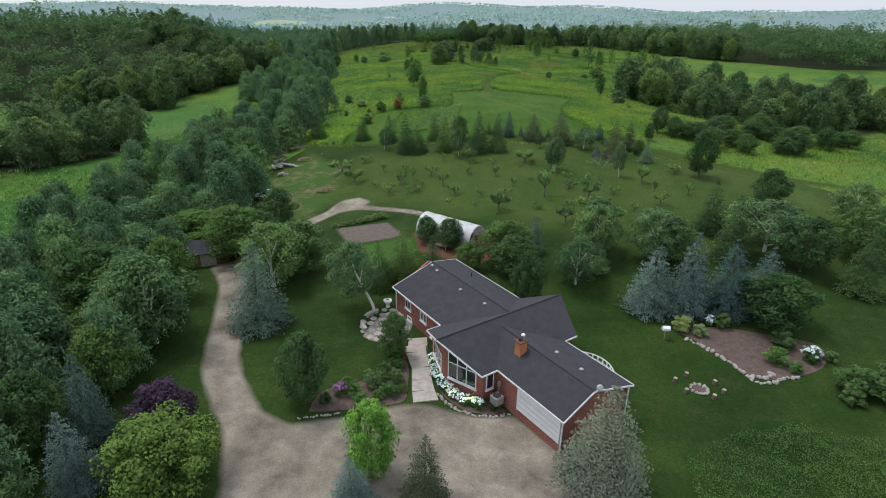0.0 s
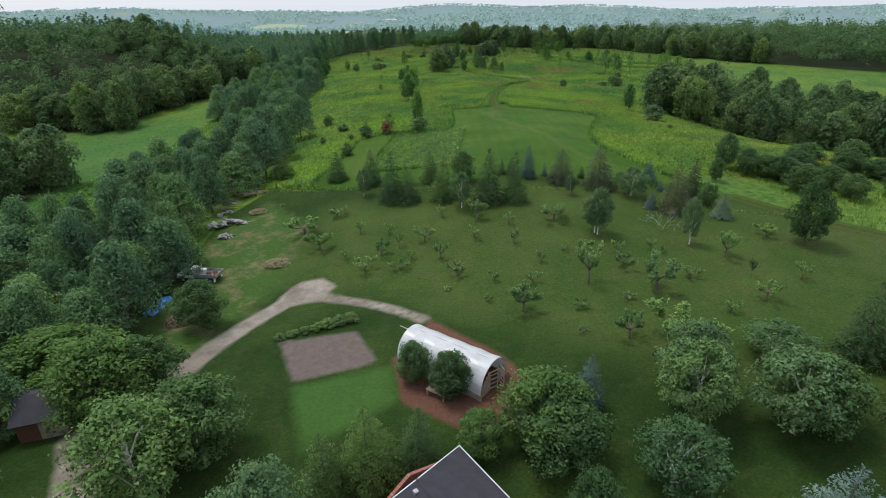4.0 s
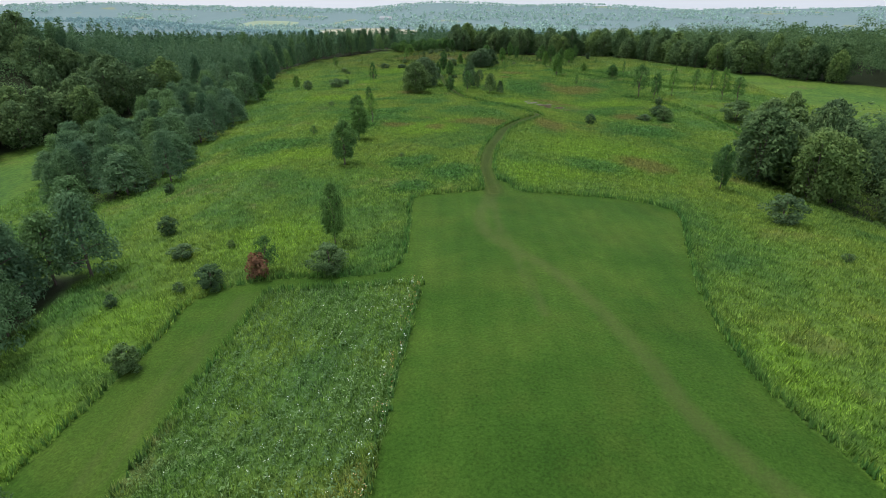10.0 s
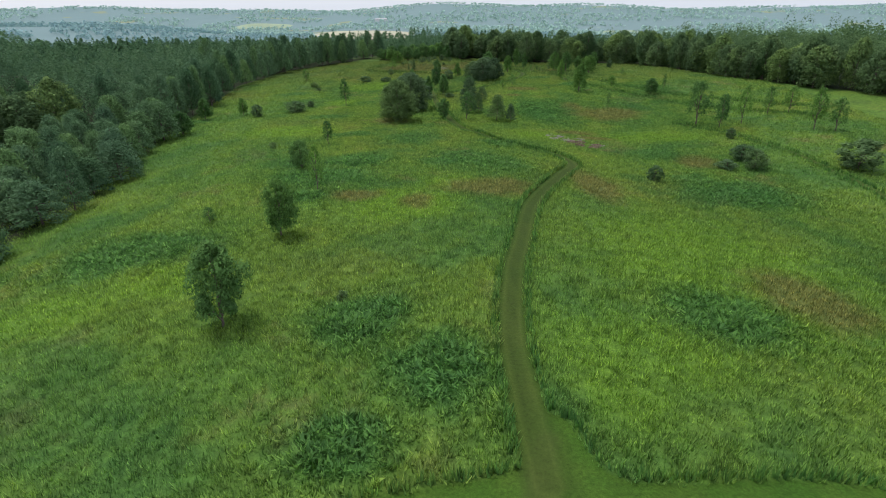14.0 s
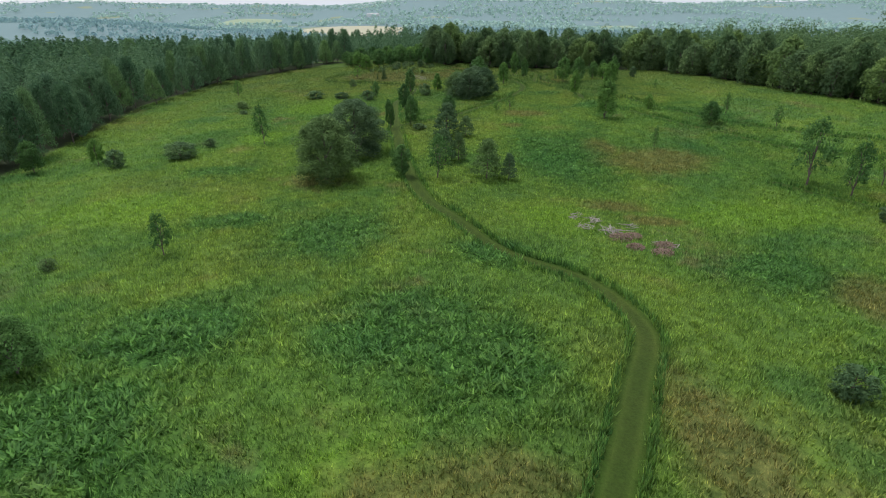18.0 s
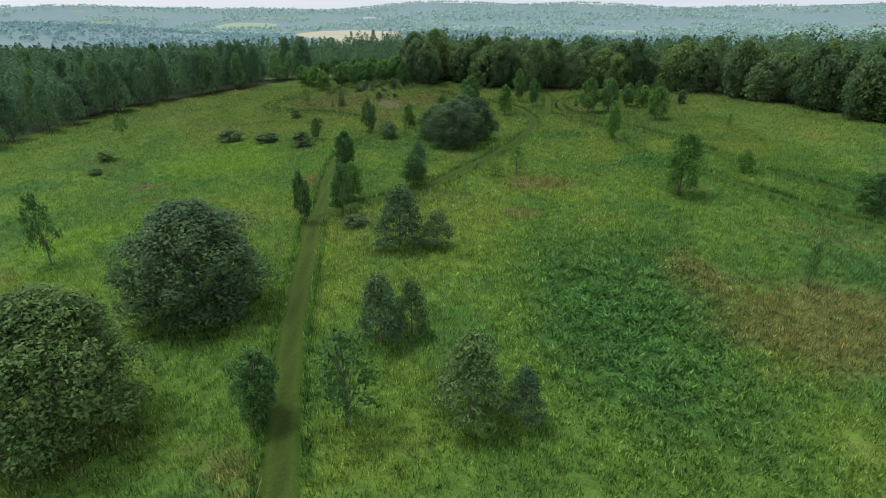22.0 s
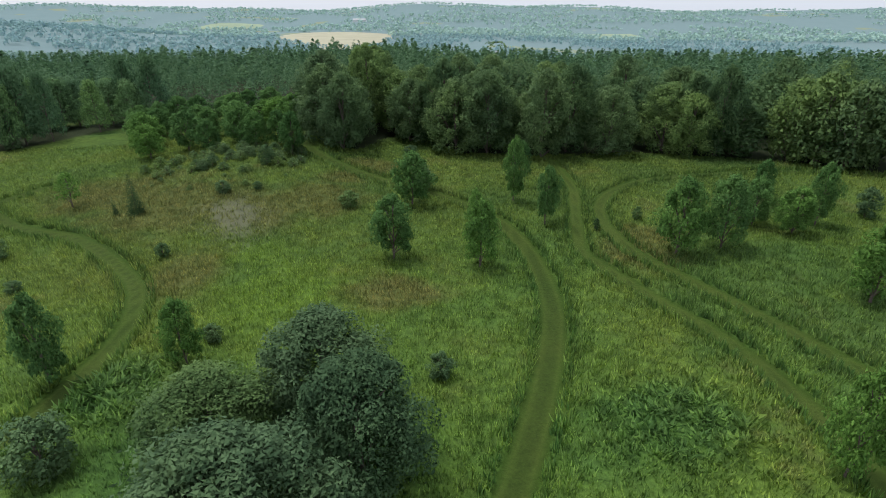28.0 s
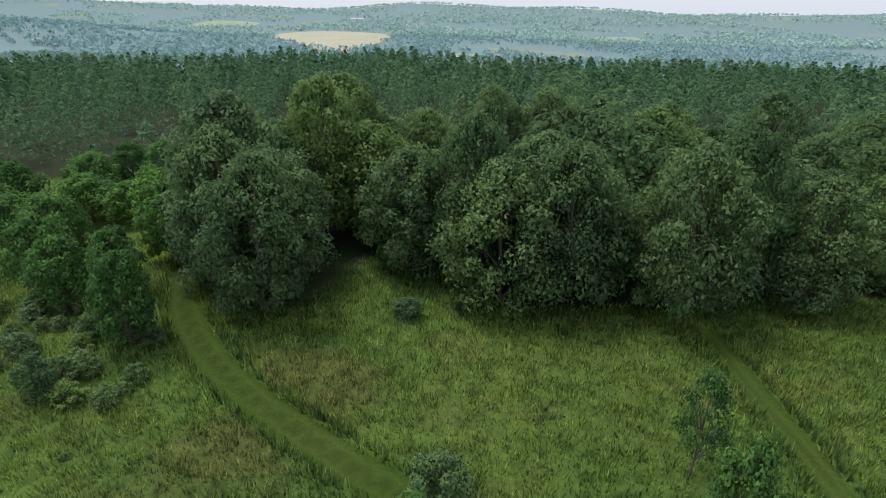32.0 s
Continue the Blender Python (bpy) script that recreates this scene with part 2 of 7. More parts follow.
    gravel = ramp(n, k, noise_of(n, k, 0.3, 6, 0.65, pos), ((0.32, (0.135, 0.115, 0.09)), (0.5, (0.225, 0.195, 0.152)), (0.68, (0.33, 0.292, 0.232))))
    gravel = mix(n, k, 1.0, gravel, ramp(n, k, noise_of(n, k, 7.0, 6, 0.8, pos), ((0.3, (0.68, 0.68, 0.68)), (0.7, (1.26, 1.26, 1.26)))), "MULTIPLY")
    c = mix(n, k, inside("gravel", 0.3, 0.8), c, gravel)
    soil = mix(n, k, noise_of(n, k, 1.6, 5, 0.7, pos), (0.075, 0.06, 0.048), (0.19, 0.155, 0.13))
    c = mix(n, k, inside("soil", 0.3, 0.9), c, soil)
    mulch = mix(n, k, noise_of(n, k, 3.5, 5, 0.75, pos), (0.06, 0.03, 0.02), (0.19, 0.095, 0.06))
    c = mix(n, k, inside("mulch", 0.3, 0.9), c, mulch)
    k.new(c, b.inputs["Base Color"])
    b.inputs["Roughness"].default_value = 0.95
    b.inputs["Specular IOR Level"].default_value = 0.1
    bump(n, k, b, noise_of(n, k, 2.2, 5, 0.7, pos), 0.5, 0.25)
    return m


def meadow_plant_material():
    m, n, k, b = material("meadow_plants")
    c, _ = meadow_colour(n, k, True)
    # brighter overall, with blue raised to put some haze into the colour
    c = mix(n, k, 1.0, c, (1.36, 1.25, 1.25), "MULTIPLY")
    isl = n.new("ShaderNodeNewGeometry").outputs["Random Per Island"]
    c = mix(n, k, 1.0, c, ramp(n, k, isl, ((0.0, (0.62, 0.68, 0.64)), (0.55, (0.98, 0.98, 0.96)), (0.93, (1.22, 1.18, 0.98)), (1.0, (1.75, 1.6, 1.4)))), "MULTIPLY")
    k.new(c, b.inputs["Base Color"])
    b.inputs["Roughness"].default_value = 0.7
    b.inputs["Specular IOR Level"].default_value = 0.2
    t = n.new("ShaderNodeBsdfTranslucent")
    k.new(c, t.inputs[0])
    s = n.new("ShaderNodeMixShader")
    s.inputs[0].default_value = 0.42
    k.new(b.outputs[0], s.inputs[1])
    k.new(t.outputs[0], s.inputs[2])
    k.new(s.outputs[0], n["Material Output"].inputs[0])
    return m


def far_ground_material():
    m, n, k, b = material("far_land_hazed")
    pos = n.new("ShaderNodeNewGeometry").outputs["Position"]
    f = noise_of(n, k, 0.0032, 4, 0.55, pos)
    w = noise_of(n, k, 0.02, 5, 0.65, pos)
    # haze painted into the far ground: pale blue-grey between the distant trees
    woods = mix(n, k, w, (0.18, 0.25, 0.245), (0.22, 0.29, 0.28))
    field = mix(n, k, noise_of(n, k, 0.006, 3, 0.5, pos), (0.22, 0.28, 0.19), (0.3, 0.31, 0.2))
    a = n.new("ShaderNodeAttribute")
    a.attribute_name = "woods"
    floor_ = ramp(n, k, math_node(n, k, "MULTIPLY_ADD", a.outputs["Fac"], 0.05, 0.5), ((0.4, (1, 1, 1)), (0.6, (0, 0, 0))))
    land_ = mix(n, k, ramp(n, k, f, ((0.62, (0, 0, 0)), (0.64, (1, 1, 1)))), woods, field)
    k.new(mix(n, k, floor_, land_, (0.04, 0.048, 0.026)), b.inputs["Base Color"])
    b.inputs["Roughness"].default_value = 1.0
    b.inputs["Specular IOR Level"].default_value = 0.0
    return m


GROUND_MAT, FAR_HAZE_MAT, PLANT_MAT = ground_material(), far_ground_material(), meadow_plant_material()
BARK = plain("bark", (0.13, 0.1, 0.08), 0.9, 0.25, 3)
DEAD_WOOD = plain("dead_wood", (0.3, 0.28, 0.25), 0.9, 0.2, 4)
BIRCH_BARK = plain("birch_bark", (0.6, 0.57, 0.52), 0.7, 0.2, 5)
LEAF = foliage("leaf_green", (0.027, 0.066, 0.013), (0.09, 0.17, 0.032), 0.75, 0.38)
LEAF_DARK = foliage("leaf_dark", (0.038, 0.072, 0.024), (0.117, 0.172, 0.052), 0.75, 0.45)
LEAF_YARD = foliage("leaf_yard", (0.022, 0.05, 0.014), (0.076, 0.128, 0.032), 0.75, 0.36)
LEAF_SAGE = foliage("leaf_sage", (0.032, 0.062, 0.02), (0.09, 0.14, 0.045))
LEAF_LIME = foliage("leaf_lime", (0.045, 0.11, 0.014), (0.115, 0.225, 0.035))
LEAF_OLIVE = foliage("leaf_olive", (0.026, 0.054, 0.011), (0.085, 0.13, 0.028))
NEEDLE_THICKET = foliage("needle_thicket", (0.027, 0.054, 0.018), (0.08, 0.125, 0.044), 0.7, 0.3)
LEAF_PALE = foliage("leaf_pale", (0.075, 0.105, 0.035), (0.18, 0.22, 0.085))
LEAF_SCRUB = foliage("leaf_scrub", (0.042, 0.078, 0.024), (0.125, 0.18, 0.055), 0.75, 0.4)
LEAF_BIRCH = foliage("leaf_birch", (0.04, 0.075, 0.022), (0.1, 0.16, 0.05))
LEAF_APPLE = foliage("leaf_apple", (0.05, 0.092, 0.022), (0.14, 0.215, 0.055))
LEAF_PURPLE = foliage("leaf_purple", (0.02, 0.012, 0.02), (0.065, 0.035, 0.055))
LEAF_RED = foliage("leaf_red", (0.075, 0.045, 0.02), (0.19, 0.085, 0.045))
NEEDLE = foliage("needle_green", (0.018, 0.042, 0.013), (0.062, 0.1, 0.028), 0.7, 0.15)
NEEDLE_PINE = foliage("needle_pine", (0.028, 0.06, 0.022), (0.096, 0.16, 0.06), 0.7, 0.3)
NEEDLE_BLUE = foliage("needle_blue", (0.03, 0.05, 0.038), (0.105, 0.145, 0.112), 0.7, 0.1)
NEEDLE_GREY = foliage("needle_grey", (0.04, 0.05, 0.036), (0.12, 0.135, 0.105), 0.7, 0.1)
NEEDLE_BROWN = foliage("needle_brown", (0.026, 0.04, 0.016), (0.085, 0.09, 0.04), 0.7, 0.1)
# leaves paler and bluer with distance: haze put into the base colour
HAZED_VALLEY_LEAF = foliage("hazed_valley_leaf", (0.1, 0.16, 0.12), (0.16, 0.23, 0.155), 0.9, 0.25, 1.6)
HAZED_MID_LEAF = foliage("hazed_mid_leaf", (0.15, 0.22, 0.2), (0.2, 0.28, 0.24), 0.9, 0.25, 1.75)
HAZED_FAR_LEAF = foliage("hazed_far_leaf", (0.17, 0.235, 0.25), (0.21, 0.28, 0.28), 0.9, 0.25, 1.85)


# ---- the lie of the land ----
LAND_X = (-130, -70, -25, 15, 55, 110)
LAND_Y = (0, 45, 90, 135, 190, 250, 310, 370, 430, 490)
LAND_Z = np.array([[-0.0, 0.8, 0.7, -0.1, -0.2, -0.6], [-2.7, -1.5, 0.1, -1.3, -0.2, -0.1], [-4.5, -4.7, -1.8, 2.4, 3.3, 1.6], [-4.8, -3.9, 2.5, 7.0, 6.0, 1.8], [-10.0, -4.6, 4.8, 6.4, 3.3, -8.5], [-9.0, -1.6, 4.7, 5.4, 1.7, -0.6], [-1.6, 0.7, 2.4, 2.4, 0.2, 2.4], [-0.2, 0.8, 1.7, 3.9, 3.6, 5.0], [-0.1, 0.9, 1.2, 3.2, 3.0, 4.1], [-0.2, 1.8, 3.9, 5.7, 3.0, 1.8]])


def knots(v, k):
    k = np.array(k, float)
    v = np.clip(v, k[0], k[-1])
    i = np.clip(np.searchsorted(k, v) - 1, 0, len(k) - 2)
    t = (v - k[i]) / (k[i + 1] - k[i])
    return i, 0.5 * t + 0.5 * t * t * (3 - 2 * t)


def smooth(a, b, v):
    t = np.clip((v - a) / (b - a), 0, 1)
    return t * t * (3 - 2 * t)


def land(x, y):
    """The height of the ground."""
    x, y = np.asarray(x, float), np.asarray(y, float)
    i, s = knots(x, LAND_X)
    j, r = knots(y, LAND_Y)
    z = (LAND_Z[j, i] * (1 - s) + LAND_Z[j, i + 1] * s) * (1 - r) + (LAND_Z[j + 1, i] * (1 - s) + LAND_Z[j + 1, i + 1] * s) * r
    z = z + 0.12 * np.sin(x * 0.31 + 1.3 * np.sin(y * 0.11)) * np.cos(y * 0.27 + np.sin(x * 0.13)) * smooth(70, 100, y)
    knoll = 1.6 * np.exp(-((x - 6) / 13) ** 2 - ((y - 462) / 14) ** 2)
    out = smooth(490, 900, y) * 20 + smooth(850, 1400, y) * 42 + smooth(200, 700, np.abs(x)) * 14 * smooth(-50, 300, y)
    ridge = smooth(2450, 4300, y) * (88 + 14 * np.sin(x * 0.0021 + 0.4) + 9 * np.sin(x * 0.0053 + 2.0))
    left = 62 * smooth(-250, -1000, x) * smooth(600, 1300, y) * (1 - smooth(1700, 2600, y))
    slope = 15 * smooth(232, 300, y) * smooth(-100, -150, x) * (1 - smooth(330, 430, y))
    return z + knoll - out + ridge + left + slope


def land1(x, y):
    return float(land(np.array([x]), np.array([y]))[0])


def along(line, x, y):
    """The distance from points to a line of (x, y) corners."""
    best = np.full(np.shape(x), 1e9)
    for (ax, ay), (bx, by) in zip(line, line[1:]):
        dx, dy = bx - ax, by - ay
        t = np.clip(((x - ax) * dx + (y - ay) * dy) / (dx * dx + dy * dy), 0, 1)
        best = np.minimum(best, np.hypot(x - ax - t * dx, y - ay - t * dy))
    return best


def within(corners, x, y):
    """Signed distance to a polygon, negative inside."""
    odd = np.zeros(np.shape(x), bool)
    ring = list(corners) + [corners[0]]
    for (ax, ay), (bx, by) in zip(ring, ring[1:]):
        cross = ((ay > y) != (by > y)) & (x < (bx - ax) * (y - ay) / (by - ay + 1e-12) + ax)
        odd ^= cross
    d = along(ring, x, y)
    return np.where(odd, -d, d)


def soft_line(corners, steps=6):
    """A rounded line through the corners."""
    out, n = [], len(corners)
    for i in range(n - 1):
        p0, p1, p2, p3 = (np.array(corners[max(0, min(n - 1, i + q))], float) for q in (-1, 0, 1, 2))
        for s in range(steps):
            t = s / steps
            out.append(tuple(0.5 * (2 * p1 + (p2 - p0) * t + (2 * p0 - 5 * p1 + 4 * p2 - p3) * t * t + (3 * p1 - p0 - 3 * p2 + p3) * t ** 3)))
    return out + [corners[-1]]


# outlines of mown grass, gravel, beds
YARD = [(-32, -30), (60, -30), (75, 40), (72, 85), (62, 98), (46, 112), (30, 119), (8, 122), (-19, 126.3), (-31, 128), (-36, 118), (-37, 90), (-36, 60), (-33, 30)]
FIELD_LAWN = soft_line([(-23.6, 128.4), (-19.7, 150), (-19, 157.5), (-12.7, 161), (1, 161), (2.6, 172), (2.6, 184), (7, 186.3), (13.2, 187.6), (15, 192), (17, 191.5), (19.4, 186.6), (31.6, 187.7), (39, 185.5), (40.8, 181), (34, 161), (30.6, 145), (32, 133), (37, 123), (45, 113), (30, 119), (8, 120), (-19, 124.5)], 4)
GARDEN = [(-14.4, 132.0), (2.4, 130), (4.8, 157.6), (-11.8, 158.9)]
LANES = [
    soft_line([(14.6, 186), (14.4, 201.3), (16.2, 215), (17.8, 222), (22, 239.4), (28.5, 254), (31, 259.5), (33.6, 265), (34.0, 270), (31.3, 277.1), (23.7, 283.5), (17.9, 296), (14.1, 304.3), (11.4, 314.8), (8.6, 330.8), (7, 345), (6, 353.5), (9, 357), (14, 360.3), (20.6, 365.6), (29.3, 379.5), (38.9, 398), (44.6, 415), (45.6, 427), (44.3, 436), (41, 444.3), (35.2, 450.1), (27, 456), (18, 463), (12, 473), (8, 490)]),
    soft_line([(6, 353.5), (5.5, 362), (4.6, 370), (4.2, 378), (3.8, 389.4), (6.6, 399), (8.4, 406), (8.7, 413.4), (7.6, 419), (4.6, 425), (-1.7, 431.8), (-9.2, 438), (-17, 441.5), (-27, 449), (-25.5, 455), (-22, 459)]),
    soft_line([(118, 318), (98, 328), (86, 335.5), (79.5, 347), (73.4, 355), (67, 368), (63, 377), (60.4, 385), (59.2, 393), (60.2, 402), (58.4, 413), (52.5, 427), (51.4, 432.4), (53.2, 441.9), (55.8, 455), (56, 470)]),
    soft_line([(128, 330), (115.5, 333), (95, 345.5), (84, 354.5), (80.3, 362), (74.8, 374.5), (72.6, 387), (69.4, 400.5), (64, 414.5), (60.6, 423), (56.8, 432), (57.4, 446), (65.8, 457), (79.6, 461.7), (96, 464), (120, 458)]),
    soft_line([(45, 113), (62, 98), (95, 85)]),
    soft_line([(74, 316), (83.3, 299.3), (86.8, 283.4), (87.5, 266), (85.5, 248)]),
]
DRIVE = soft_line([(-30, 68), (-26.8, 62.6), (-23.5, 52), (-21.3, 44), (-17, 37), (-12.5, 33.2)], 4)
COURT = [(-21.8, 46), (-18.6, 37), (-16, 30), (-14, 18), (12, 18), (10.4, 33.5), (6.3, 38.4), (2.6, 38.2), (-1.5, 39.4), (-3.4, 39.4), (-8, 37.5), (-12.8, 36.2), (-16, 38.2), (-18.3, 42)]
TRACK = soft_line([(-28.5, 68), (-26.2, 76), (-24.4, 82), (-21.4, 88), (-18.2, 92.4), (-16.4, 94.2)], 4)
SPUR = soft_line([(-15, 92), (-8.3, 88.9), (-1.9, 84.3)], 4)
DIRT = [(-20.8, 92.6), (-19, 96.6), (-15.4, 97), (-12.6, 94.2), (-14.5, 90.6), (-17.5, 90)]
VEG_BED = [(-17.3, 82.4), (-14, 74.9), (-6, 77.2), (-9.1, 83.3)]
GREEN_BED = [(-13.9, 74.3), (-10.7, 66), (-3.5, 71.5), (-4.5, 76.4)]
MULCH = [(-4.6, 77.6), (-3.2, 71), (4, 66.5), (9.4, 70.5), (6, 77), (-1, 84)]
ROUGH_GRASS = [(-36, 108), (-33, 84), (-27, 78), (-21, 96), (-21, 112), (-30, 122)]


WORN = soft_line([(15, 190), (12.6, 180.4), (11.7, 174.5), (13, 168), (18.7, 159.1), (22.8, 144.7), (23.8, 136.7), (27.8, 129.1), (31.3, 124.6), (33, 119.1)], 4)
PLOUGH = [soft_line([(-17.4, 133.6), (-16.2, 145), (-14.2, 158)], 4), soft_line([(-15.9, 133.2), (-14.6, 145), (-12.9, 158.4)], 4)]
WORN_LANE = soft_line([(14.6, 189), (13.9, 174.3), (14.8, 166), (16, 150)], 4)
BARE = [(13, 433), (7, 438), (4, 444), (7.6, 448.5), (13.5, 443)]
ORCHARD = [(-20, 118), (-22, 96), (-10, 92), (12, 80), (30, 70), (62, 66), (66, 96), (46, 112), (30, 117), (8, 120)]


# outlines of the woods
PINE_ROW = [(-34, 88), (-36, 105), (-38.5, 122), (-34, 134), (-33.5, 168), (-44, 172), (-58, 150), (-62, 110), (-62, 60), (-56, 20), (-44, 18), (-47, 56), (-40, 75)]
PINE_MID = [(-44, 205), (-52, 235), (-50, 250), (-57, 290), (-62, 312), (-84, 305), (-84, 230), (-62, 200)]
PINE_WOOD = [(-62, 312), (-64, 330), (-74, 403), (-68, 452), (-58, 463), (-38, 484), (-24, 505), (-260, 505), (-260, 320)]
PINE_BACK = [(-330, 505), (-20, 508), (12, 520), (40, 514), (420, 508), (560, 620), (520, 820), (-480, 820)]
DRIVE_TREES = [(-27.5, 38), (-31, 64), (-40, 80), (-48, 60), (-44, 22), (-32, 24)]
GAP_TREES = [(-30, 480), (-6, 482), (8, 490), (10, 505), (-20, 503)]
HARDWOOD = [(15, 505), (14.5, 475), (18, 468), (24, 468), (28, 478), (33, 478), (39, 470), (56, 472), (73, 474), (90, 471), (104, 466), (112, 446), (118, 410), (134, 362), (210, 300), (330, 330), (330, 505)]
WOOD_RIGHT = [(64, 206), (72, 196), (92, 188), (120, 184), (150, 190), (168, 204), (150, 216), (118, 220), (94, 234), (78, 232)]
WOOD_LEFT = [(-112, 226), (-116, 250), (-104, 266), (-94, 280), (-88, 310), (-270, 330), (-330, 235), (-155, 229)]
WOOD_LOW = [(-82, 138), (-88, 158), (-103, 164), (-140, 158), (-230, 130), (-260, 70), (-150, 75), (-104, 112)]
THICKET = [(52, 122), (58, 112), (92, 118), (98, 128), (70, 136)]


def near_only(line, x, y, reach, measure):
    """A distance worked out for the points round a line alone; 50 m for the rest."""
    xs, ys = [p[0] for p in line], [p[1] for p in line]
    m = (x > min(xs) - reach) & (x < max(xs) + reach) & (y > min(ys) - reach) & (y < max(ys) + reach)
    d = np.full(np.shape(x), 50.0)
    if m.any():
        d[m] = measure(line, x[m], y[m])
    return d


def lane_distance(x, y):
    d = np.full(np.shape(x), 50.0)
    for lane, half in zip(LANES, (1.3, 1.15, 1.05, 1.1, 1.4, 0.9)):
        for i in range(0, len(lane) - 1, 12):
            d = np.minimum(d, near_only(lane[i:i + 13], x, y, 6, along) - half)
    return d


def mown_distance(x, y):
    d = np.minimum(np.minimum(near_only(YARD, x, y, 6, within), near_only(FIELD_LAWN, x, y, 6, within)), lane_distance(x, y))
    return np.maximum(d, -near_only(GARDEN, x, y, 6, within))


# patches of milkweed and clover, of dry stems and of fresh yellow-green grass: x, y and half widths of each; the first
# three of LUSH only make the side field darker
LUSH = ((-108, 195, 26, 42), (-88, 150, 22, 45), (-72, 95, 16, 35), (-10.9, 252.4, 8.8, 7.4), (-7.7, 265.1, 7.7, 6.0), (13.2, 265.5, 8.4, 7.8), (55.2, 258.7, 5.4, 7.3), (55.7, 282.5, 7.3, 5.8), (40.0, 332.0, 9.3, 16.4), (1.8, 290.1, 7.9, 8.9), (-12.0, 242.7, 3.9, 2.7), (8.5, 197.9, 4.7, 5.1), (2.0, 189.9, 4.3, 3.1), (59.8, 252.5, 11.7, 8.4), (-29.7, 223.5, 9.7, 6.7), (18.9, 261.6, 6.7, 7.5), (1.4, 205.2, 4.6, 5.0), (35.1, 207.8, 6.7, 6.1), (39.8, 326.1, 7.2, 8.8), (22.1, 283.5, 4.5, 4.3), (-12.6, 295.3, 6.3, 3.7), (-23.4, 321.4, 6.6, 4.0), (39.6, 339.6, 8.3, 6.9), (37.6, 329.5, 6.6, 4.0), (58.5, 379.0, 5.0, 4.6), (50.6, 403.8, 4.8, 3.8), (12.0, 407.3, 3.6, 4.1))
DRY = ((0, 446, 11, 9), (-12, 453, 9, 8), (19, 447, 7, 6), (34.7, 251.5, 4.1, 8.8), (-4.3, 242.4, 4.2, 2.7), (58.8, 330.4, 9.7, 7.9), (62.4, 276.0, 4.3, 5.8), (5.0, 239.5, 2.4, 3.6), (49.7, 337.9, 3.6, 6.3), (49.3, 329.1, 4.7, 3.0), (37.7, 368.0, 5.8, 3.8), (2.8, 370.8, 3.5, 3.7), (33.4, 355.7, 2.6, 2.0), (9.8, 443.8, 4.4, 7.3), (-12.6, 454.1, 8.8, 6.6), (9.1, 427.0, 3.7, 5.7), (57.3, 430.3, 4.4, 4.7), (30.9, 421.6, 4.8, 3.4), (12.8, 443.0, 5.0, 7.1), (23.7, 463.3, 3.8, 2.3), (26.6, 461.9, 3.4, 3.4), (21.1, 455.6, 3.4, 2.4), (60.4, 435.9, 3.6, 3.9), (46.7, 213.1, 5.4, 7.2), (16.5, 246.1, 8.4, 5.0), (43.3, 305.4, 5.1, 2.6), (47.9, 299.5, 4.6, 2.1))
LIME = ((-28.0, 138.0, 7.1, 6.9), (-25.2, 152.9, 5.0, 6.0), (36.3, 130.8, 4.4, 4.4), (34.4, 142.0, 2.9, 6.4), (40.8, 219.8, 14.0, 18.0), (-20.3, 214.9, 6.9, 3.9), (-29.6, 208.9, 6.0, 5.2), (3.6, 238.4, 8.9, 8.1), (21.8, 196.1, 3.9, 5.6), (10.8, 248.5, 5.7, 3.7), (-30.4, 302.4, 13.3, 7.8), (63.2, 301.7, 13.1, 6.7), (19.8, 421.5, 5.8, 8.0), (14.5, 430.7, 5.9, 3.4), (-24.1, 350.3, 6.4, 5.6), (7.9, 344.5, 3.0, 2.9), (-18.9, 388.1, 11.8, 10.6), (25.0, 413.7, 4.1, 5.0), (-18.5, 394.9, 6.9, 9.7), (32.6, 298.9, 6.1, 6.5), (24.8, 200.9, 8.8, 6.4), (-13.9, 172.4, 7.3, 6.5))


def patches(places, x, y):
    """How deep inside the nearest patch a place lies: 1 in its middle, 0 well outside."""
    best = np.zeros(np.shape(x))
    for px, py, rx, ry in places:
        best = np.maximum(best, np.exp(-0.7 * (((x - px) / rx) ** 2 + ((y - py) / ry) ** 2)))
    return best


def meadow_zones(me, x, y):
    for key, places in (("lush", LUSH), ("lime", LIME), ("dry", DRY)):
        me.attributes.new(key, "FLOAT", "POINT").data.foreach_set("value", patches(places, x, y).astype(np.float32))


def grid_mesh(name, xs, ys, drop=0.0):
    X, Y = np.meshgrid(xs, ys)
    x, y = X.ravel(), Y.ravel()
    verts = np.stack([x, y, land(x, y) - drop], 1)
    nx, ny = len(xs), len(ys)
    q = (np.arange(ny - 1)[:, None] * nx + np.arange(nx - 1)[None, :]).ravel()
    faces = np.stack([q, q + 1, q + nx + 1, q + nx], 1)
    me = quick_mesh(name, verts, faces)
    return me, x, y


def quick_mesh(name, verts, faces, smooth_shade=True, normals=None):
    me = bpy.data.meshes.new(name)
    verts, faces = np.asarray(verts, np.float32), np.asarray(faces, np.int32)
    k = faces.shape[1]
    me.vertices.add(len(verts))
    me.vertices.foreach_set("co", verts.ravel())
    me.loops.add(faces.size)
    me.loops.foreach_set("vertex_index", faces.ravel())
    me.polygons.add(len(faces))
    me.polygons.foreach_set("loop_start", np.arange(0, faces.size, k, dtype=np.int32))
    me.polygons.foreach_set("use_smooth", np.full(len(faces), smooth_shade))
    me.update(calc_edges=True)
    if normals is not None:
        me.normals_split_custom_set_from_vertices(np.asarray(normals, np.float32))
    return me


